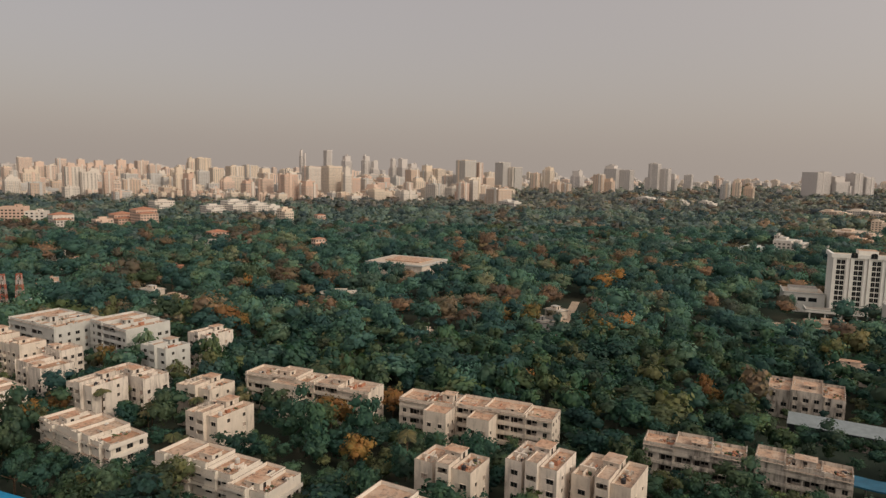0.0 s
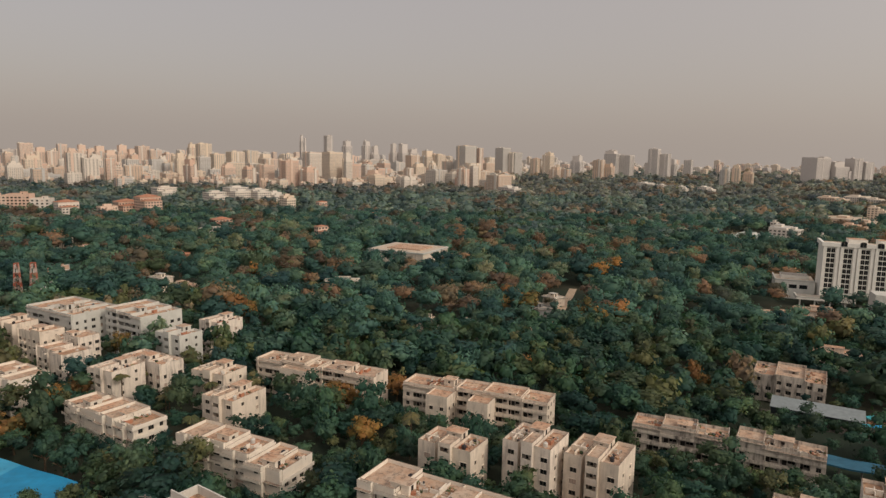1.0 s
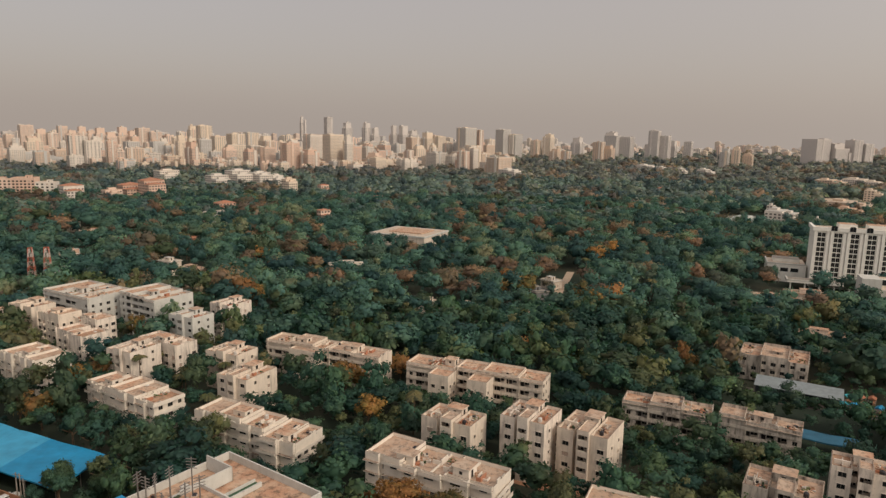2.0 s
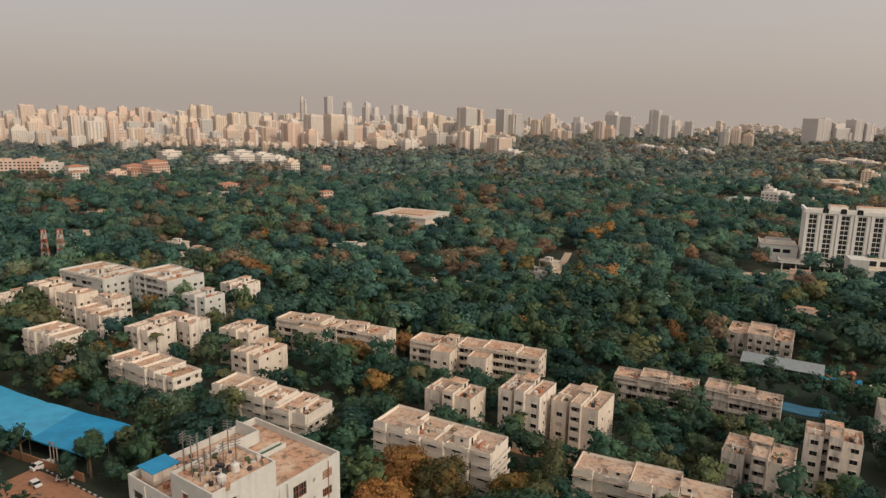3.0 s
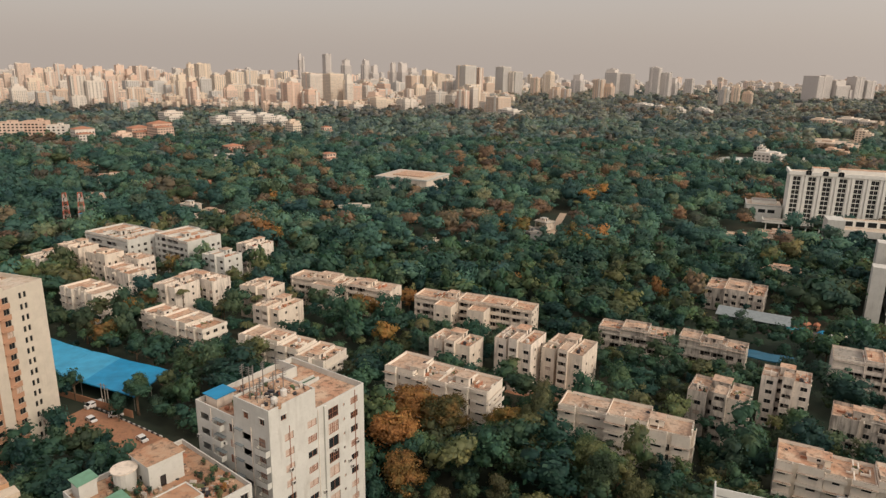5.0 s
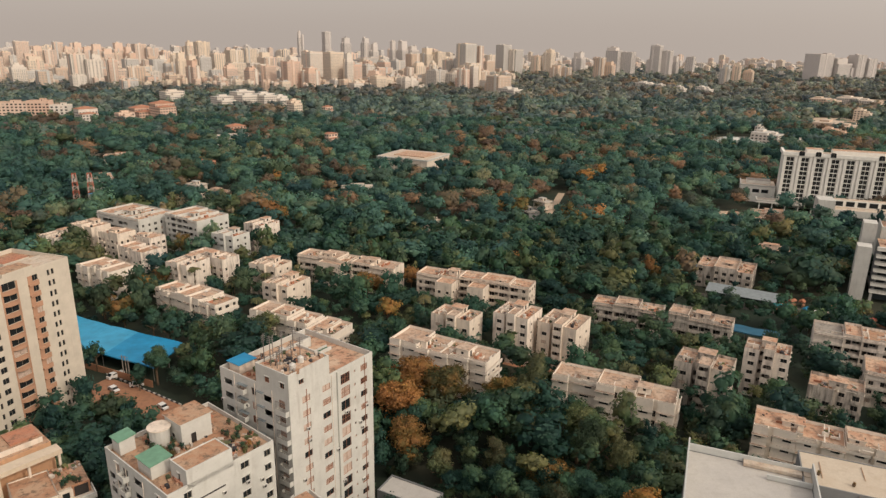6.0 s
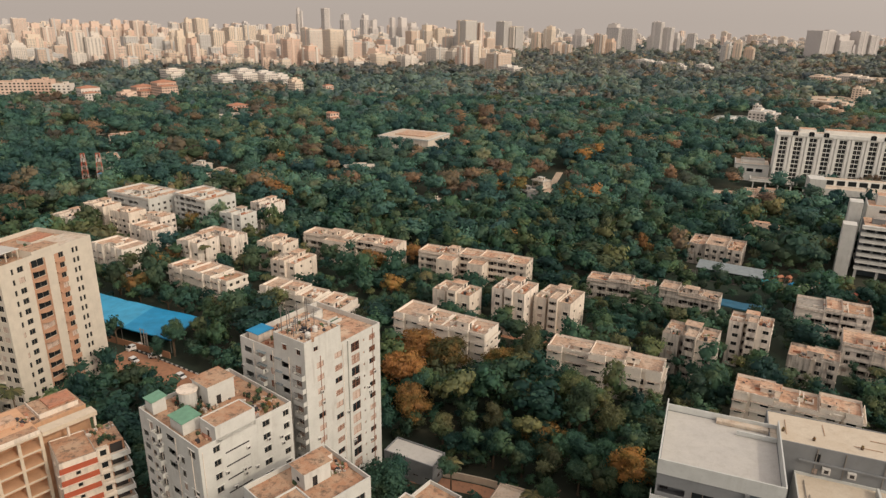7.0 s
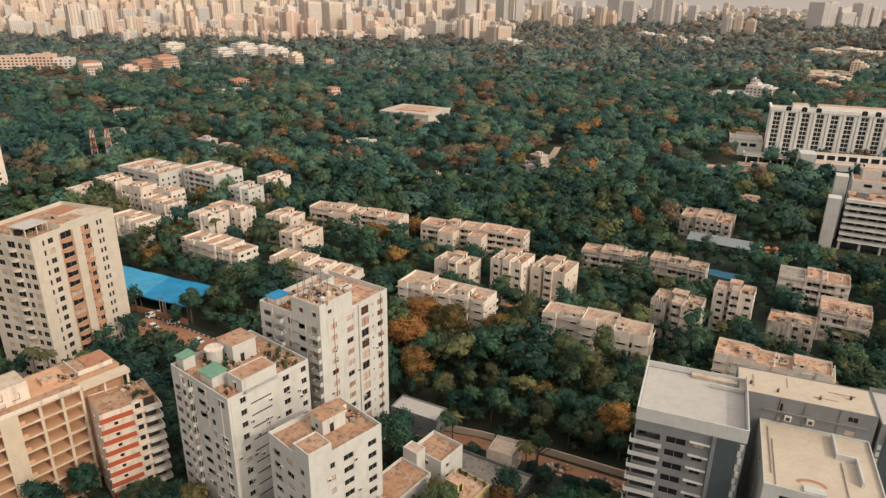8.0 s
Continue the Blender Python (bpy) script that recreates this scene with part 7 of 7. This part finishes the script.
def palm(x, y, h, seed):
    rg = random.Random(seed)
    t = base_at("palm_tree", x, y, 0, rg.uniform(0, 360), "tall palm with drooping fronds", "palm tree", "palms")
    s = Solid()
    bend = rg.uniform(-0.6, 0.6)
    n = 6
    for i in range(n):
        s.bar((bend * (i / n) ** 2, 0, h * i / n), (bend * ((i + 1) / n) ** 2, 0, h * (i + 1) / n), 0.34 - 0.1 * i / n, BARK)
    part("trunk", s, t)
    n = 18 if y < 150 else 11
    for k in range(n):
        a = 2 * math.pi * k / n + rg.uniform(-0.15, 0.15)
        up = rg.uniform(0.1, 1.0)
        ln = rg.uniform(2.6, 3.6)
        q = Solid()
        pts = []
        for i in range(7):
            u = i / 6
            rr = ln * u * (1 - 0.12 * u)
            pts.append((bend + math.cos(a) * rr, math.sin(a) * rr, h + up * ln * 0.5 * u - (0.9 + 0.3 * up) * ln * 0.5 * u * u))
        for i in range(6):
            p, p2 = Vector(pts[i]), Vector(pts[i + 1])
            wdt = (0.55 if n > 12 else 0.8) * math.sin(math.pi * (0.12 + 0.8 * i / 6))
            side = Vector((-math.sin(a), math.cos(a), 0)) * wdt
            dn = Vector((0, 0, -wdt * 0.6))
            q.poly([p, p2, p2 + side * 0.9 + dn, p + side + dn], LEAF_PALM)
            q.poly([p, p - side + dn, p2 - side * 0.9 + dn, p2], LEAF_PALM)
        part("frond", q, t)


GOLD = [(-10.0, 115.0), (-1.0, 111.0), (-11.0, 86.0), (17.0, 107.0), (43.0, 59.0), (26.0, 75.0), (-14.0, 102.0), (38.0, 358.0), (30.0, 336.0), (45.0, 330.0), (49.0, 239.0), (34.0, 243.0), (-16.0, 220.0), (93.0, 228.0), (-96.0, 313.0), (-104.0, 315.0), (121.0, 454.0), (107.0, 441.0), (-131.0, 254.0), (-34.0, 201.0), (-124.0, 173.0), (-125.0, 210.0), (95.0, 228.0), (-23.0, 174.0), (70.0, 316.0), (77.0, 311.0), (87.0, 317.0), (-123.0, 419.0), (-130.0, 205.0)]
OLIVE = [(14.0, 103.0), (22.0, 99.0), (24.0, 108.0), (35.0, 81.0), (42.0, 76.0), (-66.0, 149.0), (-65.0, 157.0), (34.0, 89.0), (-30.0, 143.0), (-135.0, 180.0)]
PALMS = [(-90.7, 199.7), (-74.4, 177.9), (-133.1, 252.9), (-107.2, 222.2), (-9.1, 181.6), (-192.7, 285.0), (-28.5, 136.8), (-160.5, 312.0), (-9.0, 179.0), (-72.0, 179.0), (-90.0, 201.0), (-10.0, 553.0), (-128.0, 411.0), (-181.0, 500.0), (-206.0, 497.0), (-98.0, 421.0), (70.0, 326.0), (161.0, 410.0), (18.0, 48.0), (-0.0, 58.0), (-109.0, 208.0), (131.0, 107.0), (108.0, 77.0), (-133.0, 95.0), (-138.0, 99.0), (-77.0, 205.0), (-58.0, 264.0), (190.0, 282.0), (194.0, 277.0)]
TALL_PALMS = [(-114.5, 77.5), (-118.5, 77.0), (-182, 444), (-162, 445), (-114, 377), (-224, 268), (-344, 508), (-170, 487), (-157, 469), (-72, 353), (-98, 413), (-34, 298), (88, 384), (108, 319)]
TRG = random.Random(5)
taken = {}


def crowded(x, y, r):
    gx, gy = int(x // 12), int(y // 12)
    for i in (-1, 0, 1):
        for j in (-1, 0, 1):
            for a, b, c in taken.get((gx + i, gy + j), ()):
                if math.hypot(a - x, b - y) < (r + c) * (0.40 if y < 105 else 0.47):
                    return True
    return False


def take(x, y, r):
    taken.setdefault((int(x // 12), int(y // 12)), []).append((x, y, r))


RAIN = [(161, 220, 15, 19), (168, 236, 12, 17), (60, 268, 12, 15), (78, 280, 13, 16), (40, 283, 11, 14), (-6, 266, 15, 16), (-22, 262, 12, 14), (128, 262, 14, 16), (150, 282, 13, 16)]
for x, y, r, h in RAIN:
    take(x, y, r * 1.3)
for i, (x, y) in enumerate(PALMS + [(-9.1, 174.0)]):
    palm(x, y, 9 + (i * 1.37) % 4, i)
    take(x, y, 1.5)
for i, (x, y) in enumerate(TALL_PALMS):
    palm(x, y, 16.5 + (i * 1.37) % 3, 100 + i)
    take(x, y, 2.5)
single = []
for x, y in GOLD:
    take(x, y, 4.5)
    grown = 1.0 if y < 270 else 1.3
    grove = 95 < y < 120 and -20 < x < 30
    single.append((x, y, TRG.uniform(6.5, 8) if grove else grown * TRG.uniform(4.8, 7.2), TRG.uniform(15.5, 18) if grove else grown * TRG.uniform(11, 15), "gold"))
for x, y in OLIVE:
    take(x, y, 5)
    single.append((x, y, TRG.uniform(5, 7), TRG.uniform(15, 18) if 70 < y < 120 and x > 0 else TRG.uniform(11.5, 15.5), "olive"))
# trees round the work yard, and the tall ones before the balcony fronts
YARD = [(4, 72, 4.0, 10.0), (11, 70, 4.6, 11.0), (18, 66.5, 4.0, 10.5), (24.5, 63.5, 4.4, 10.5), (31, 60, 4.0, 9.5), (37, 56.5, 4.2, 9.0), (43, 54.5, 4.0, 9.0), (-2, 77, 4.5, 11.0), (31, 68, 4.0, 12.0), (38, 64, 4.8, 12.0), (23, 74, 4.0, 12.0), (12, 79, 4.6, 12.0), (22, 42.5, 3.0, 7.0), (28, 41, 3.2, 6.5), (34, 39, 3.6, 7.0), (64, 159.5, 5.0, 11.5), (90.5, 150.5, 4.6, 11.0), (72, 150, 5.0, 10.5), (137, 169, 6.5, 13.0), (149, 183, 6.5, 13.5), (161, 180, 6.5, 13.0), (173, 176, 6.5, 13.0), (-93.0, 128.0, 4.0, 14.0), (-97.0, 124.0, 2.8, 8.0), (-116.5, 136.5, 3.4, 11.5), (-120.5, 131.5, 4.0, 12.5), (-119, 123, 4.4, 13.0), (-115.5, 116.5, 4.2, 12.5), (-88, 138, 4.4, 10.5), (-86, 148, 4.6, 10.5), (-90, 153.5, 4.2, 11), (-100, 157, 4.0, 11), (-108, 161.5, 4.0, 11), (-84, 131, 4.2, 9.5), (-79, 140, 4.6, 11)]
for x, y, r, h in YARD:
    take(x, y, r)
    single.append((x, y, r, h, "deep" if r < 4.1 else "green"))
near_rest = []
cand = []
for gy in range(-12, 300, 5):
    for gx in range(-295, 295, 5):
        x, y = gx + TRG.uniform(-2.8, 2.8), gy + TRG.uniform(-2.8, 2.8)
        if abs(x) > 0.72 * (y + 110):
            continue
        cand.append((x, y))
TRG.shuffle(cand)
for x, y in cand:
    r = TRG.choice((TRG.uniform(2.8, 4.5), TRG.uniform(4, 6.5), TRG.uniform(5.5, 8.2)))
    garden = low_garden(x, y)
    for rr in ((3.4, 2.2) if garden else (r, 2.6)):
        if free(x, y, rr * 0.55) and not crowded(x, y, rr):
            take(x, y, rr)
            h = rr * TRG.uniform(1.3, 2.3) + TRG.uniform(1, 4.5)
            if garden:
                h = TRG.uniform(4.5, 8.5)
            elif y < 100 and -20 < x < 50:
                h *= 1.3
            q = TRG.random() * (0.6 if x < -10 and y < 150 else 1.0)
            if x > 100 and y > 110:
                q *= 0.62
            if -25 < x < 60 and y < 115:
                q = 0.30 + 0.70 * q
            sp = "deep" if q < 0.45 else "green" if q < 0.86 else "olive" if q < 0.95 else "gold"
            near_rest.append((x, y, rr, min(h, 15.5 if y > 100 else 19 if -20 < x < 50 else 12), sp))
            break
near_rest.sort(key=lambda e: e[1])
for x, y, r, h, sp in single + near_rest[:300 - len(single)]:
    tree(x, y, r, h, sp, TRG.randrange(6), TRG.uniform(0, 360))


def woods(name, label, places, bank, mat):
    """Many trees that nobody could count, as one mesh."""
    vs, fs, ns, hs, off = [], [], [], [], 0
    rg = np.random.default_rng(len(places) + 17)
    for x, y, r, h in places:
        v, f, nv = bank[rg.integers(len(bank))]
        a = rg.uniform(0, 2 * math.pi)
        ca, sa = math.cos(a), math.sin(a)
        w = v * r * rg.uniform((0.72, 0.72, 0.75), (1.32, 1.32, 1.35))
        w = np.stack([w[:, 0] * ca - w[:, 1] * sa + x, w[:, 0] * sa + w[:, 1] * ca + y, w[:, 2] + h - r * 0.6], 1)
        vs.append(w)
        ns.append(np.stack([nv[:, 0] * ca - nv[:, 1] * sa, nv[:, 0] * sa + nv[:, 1] * ca, nv[:, 2]], 1))
        hs.append(np.full(len(v), rg.random()))
        fs.append(f + off)
        off += len(v)
    if vs:
        tagged(new(name, mesh_of(name, np.concatenate(vs), np.concatenate(fs), np.concatenate(ns), [mat], np.concatenate(hs))), label, "trees", kind="stuff")


rest = near_rest[300 - len(single):]
for near, bank in ((True, EST_BANK), (False, MID)):
    lot = [e for e in rest if (e[1] < 200) == near]
    woods("estate_trees", "dense green trees filling the gaps between flats", [e[:4] for e in lot if e[4] == "green"], bank, LEAF)
    woods("estate_trees", "dark green trees filling the gaps between flats", [e[:4] for e in lot if e[4] == "deep"], bank, LEAF_DARK)
    woods("estate_trees", "yellow-green trees scattered between the flats", [e[:4] for e in lot if e[4] in ("gold", "olive")], bank, LEAF_OLIVE)
# undergrowth below the tall garden trees
bush = []
for k in range(700):
    x, y = TRG.uniform(-60, 110), TRG.uniform(30, 135)
    r = TRG.uniform(1.4, 3.2)
    if free(x, y, r * 0.7):
        bush.append((x, y, r, r * TRG.uniform(1.2, 2.2)))
woods("undergrowth", "low green bushes below the garden trees", bush[::2], MID, LEAF_DARK)
woods("undergrowth", "low yellow-green bushes below the garden trees", bush[1::2], MID, LEAF)
park = {"g": [], "d": [], "o": [], "y": []}
giant = {"g": [], "d": [], "o": [], "y": []}
seen_big = {}
for k in range(9000):
    py = 215 + 620 * TRG.random() ** 1.15
    px = TRG.uniform(-0.74, 0.74) * (py + 100)
    r = TRG.choice((TRG.uniform(5.5, 8), TRG.uniform(7, 11), TRG.uniform(9, 15)))
    if not free(px, py, r * 0.72) or (py < 300 and crowded(px, py, r * 0.7)):
        continue
    cell = (int(px // 22), int(py // 22))
    if any(math.hypot(a - px, b - py) < (r + c) * 0.66 for i in (-2, -1, 0, 1, 2) for j in (-2, -1, 0, 1, 2) for a, b, c in seen_big.get((cell[0] + i, cell[1] + j), ())):
        continue
    seen_big.setdefault(cell, []).append((px, py, r))
    v = 0.6 * noise.noise((px * 0.012, py * 0.012, 3)) + TRG.uniform(-0.5, 0.5) + 0.05
    q = noise.noise((px * 0.012, py * 0.012, 3)) + TRG.uniform(-0.3, 0.3)
    key = "o" if v > 0.47 - 0.14 * (px > 0 and py < 620) else "y" if v > 0.42 else "g" if q > -0.02 else "d"
    (giant if r > 7.5 else park)[key].append((px, py, r, TRG.uniform(10, 15) + r * 0.45))
y = 296.0
while y < 640:
    stp = 7.8 + (y - 296) * 0.008
    x = -0.74 * (y + 100)
    while x < 0.74 * (y + 100):
        px, py = x + TRG.uniform(-0.6, 0.6) * stp, y + TRG.uniform(-0.6, 0.6) * stp
        r = TRG.choice((TRG.uniform(3.0, 4.5), TRG.uniform(4, 6)))
        cell = (int(px // 22), int(py // 22))
        under = any(math.hypot(a - px, b - py) < c * 0.8 for i in (-1, 0, 1) for j in (-1, 0, 1) for a, b, c in seen_big.get((cell[0] + i, cell[1] + j), ()))
        if free(px, py, r * 0.6) and not under:
            v = 0.6 * noise.noise((px * 0.012, py * 0.012, 3)) + TRG.uniform(-0.5, 0.5) + 0.05
            q = noise.noise((px * 0.012, py * 0.012, 3)) + TRG.uniform(-0.3, 0.3)
            key = "o" if v > 0.47 - 0.14 * (px > 0 and py < 620) else "y" if v > 0.42 else "g" if q > -0.02 else "d"
            park[key].append((px, py, r, TRG.uniform(6, 11) + r * 0.5))
        x += stp * 1.12
    y += stp
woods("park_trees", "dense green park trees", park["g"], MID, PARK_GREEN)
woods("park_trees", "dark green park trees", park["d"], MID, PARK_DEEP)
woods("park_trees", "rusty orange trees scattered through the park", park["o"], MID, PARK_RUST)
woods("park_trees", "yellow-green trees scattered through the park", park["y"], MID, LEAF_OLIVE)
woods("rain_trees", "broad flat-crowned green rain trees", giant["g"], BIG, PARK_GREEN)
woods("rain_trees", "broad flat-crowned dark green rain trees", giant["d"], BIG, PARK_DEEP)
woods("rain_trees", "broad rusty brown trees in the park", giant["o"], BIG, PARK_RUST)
woods("rain_trees", "broad yellow-green trees in the park", giant["y"], BIG, LEAF_OLIVE)
woods("rain_trees", "old broad-crowned dark green rain trees", RAIN, BIG, LEAF_DARK)
far, far2 = [], []
y = 640.0
while y < 3600:
    stp = 12.5 + (y - 640) * 0.022
    lim = 0.74 * (y + 100)
    x = -lim
    while x < lim:
        px, py = x + TRG.uniform(-0.7, 0.7) * stp, y + TRG.uniform(-0.9, 0.9) * stp
        edge = 1480 + 450 * min(1.0, max(0.0, (px / py + 0.12) / 0.12)) + 1700 * min(1.0, max(0.0, (px / py - 0.02) / 0.2))
        cell = (int(px // 22), int(py // 22))
        under = py < 850 and any(math.hypot(a - px, b - py) < c * 0.8 for i in (-1, 0, 1) for j in (-1, 0, 1) for a, b, c in seen_big.get((cell[0] + i, cell[1] + j), ()))
        if py < edge and not under and free(px, py, 5):
            v = 0.7 * noise.noise((px * 0.008, py * 0.008, 7)) + TRG.uniform(-0.45, 0.45)
            r = TRG.choice((TRG.uniform(5, 9), TRG.uniform(8, 15))) + (y - 640) * 0.007
            (far2 if v > 0.40 - 0.08 * (px > 0) else far).append((px, py, r, TRG.uniform(9, 15) + r * 0.2))
        x += stp * 1.15
    y += stp
# the farther woods get the leaf colours with more haze mixed in
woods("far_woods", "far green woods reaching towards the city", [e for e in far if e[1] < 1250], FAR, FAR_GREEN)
woods("far_woods", "haze-pale woods on the horizon", [e for e in far if e[1] >= 1250], FAR, FAR_PALE)
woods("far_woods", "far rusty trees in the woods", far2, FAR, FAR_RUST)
street = []
for k in range(900):
    y = TRG.uniform(1450, 2600)
    x = TRG.uniform(-0.76, 0.1) * y
    if free(x, y, 2):
        street.append((x, y, TRG.uniform(6, 11), TRG.uniform(9, 14)))
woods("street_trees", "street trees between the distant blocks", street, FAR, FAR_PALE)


# ---- roof gardens ----
def shrub(x, y, z, r, species="green"):
    mat = SPECIES[species][0]
    key = ("shrub", species)
    if key not in CROWN_ME:
        CROWN_ME[key] = mesh_of("foliage", *EST_BANK[1], [mat])
    t = base_at("potted_shrub", x, y, z, r * 977, "leafy potted shrub on a flat roof", "plant", "roof shrubs")
    s = Solid()
    s.tube(0, 0, 0, 0.4, 0.22, 0.3, BARK, 10)
    part("pot", s, t)
    part("foliage", CROWN_ME[key], t, "", Matrix.Translation((0, 0, 0.4 + r * 0.6)) @ Matrix.Diagonal((r, r, r, 1)))


SRG = random.Random(21)
for k in range(34):
    u, v = (SRG.uniform(16, 20), SRG.uniform(1, 12)) if k < 16 else (SRG.uniform(5, 9.5), SRG.uniform(9, 18))
    shrub(*on_roof((-45.9, 25.8), 51, u, v), 35.7, SRG.uniform(0.4, 0.95), SRG.choice(("green", "olive", "gold", "deep")))
for k in range(8):
    shrub(*on_roof((-78.7, 36.7), 40, SRG.uniform(7.4, 12), SRG.uniform(2.3, 4)), 24.3, SRG.uniform(0.4, 0.8), SRG.choice(("green", "olive")))
for k in range(14):
    shrub(*on_roof((3.0, 24.5), 52, SRG.choice((0.6, 7.0)), SRG.uniform(0.6, 8)), 11.8, SRG.uniform(0.4, 0.7), SRG.choice(("green", "olive")))
for F, A, u, v, z in GREYROOFS:
    shrub(*on_roof(F, A, u, v), z, SRG.uniform(0.25, 0.4), SRG.choice(("deep", "deep", "gold")))

# What stands on a building's roof belongs to that roof.
ROOF_BITS = ("parapet_stub", "wall_stub", "roof_wall", "stair_head", "roof_edge", "roof_room", "roof_pipe", "roof_step")
roofs = {}


def middle(ob):
    """Centre of a part, in its building's own axes."""
    return ob.matrix_parent_inverse @ ob.matrix_basis @ (sum((Vector(c) for c in ob.bound_box), Vector()) / 8)


for ob in bpy.data.objects:
    if ob.parent and not ob.parent.parent and ob.name.split(".")[0] == "roof":
        roofs.setdefault(ob.parent.name, []).append(ob)
for ob in list(bpy.data.objects):
    if ob.parent and not ob.parent.parent and not ob.children and ob.name.split(".")[0] in ROOF_BITS:
        own = roofs.get(ob.parent.name, ())
        if own:
            base = min(own, key=lambda r: (middle(r) - middle(ob)).length)
            before = ob.matrix_parent_inverse.copy()
            ob.parent = base
            ob.matrix_parent_inverse = (base.matrix_parent_inverse @ base.matrix_basis).inverted() @ before
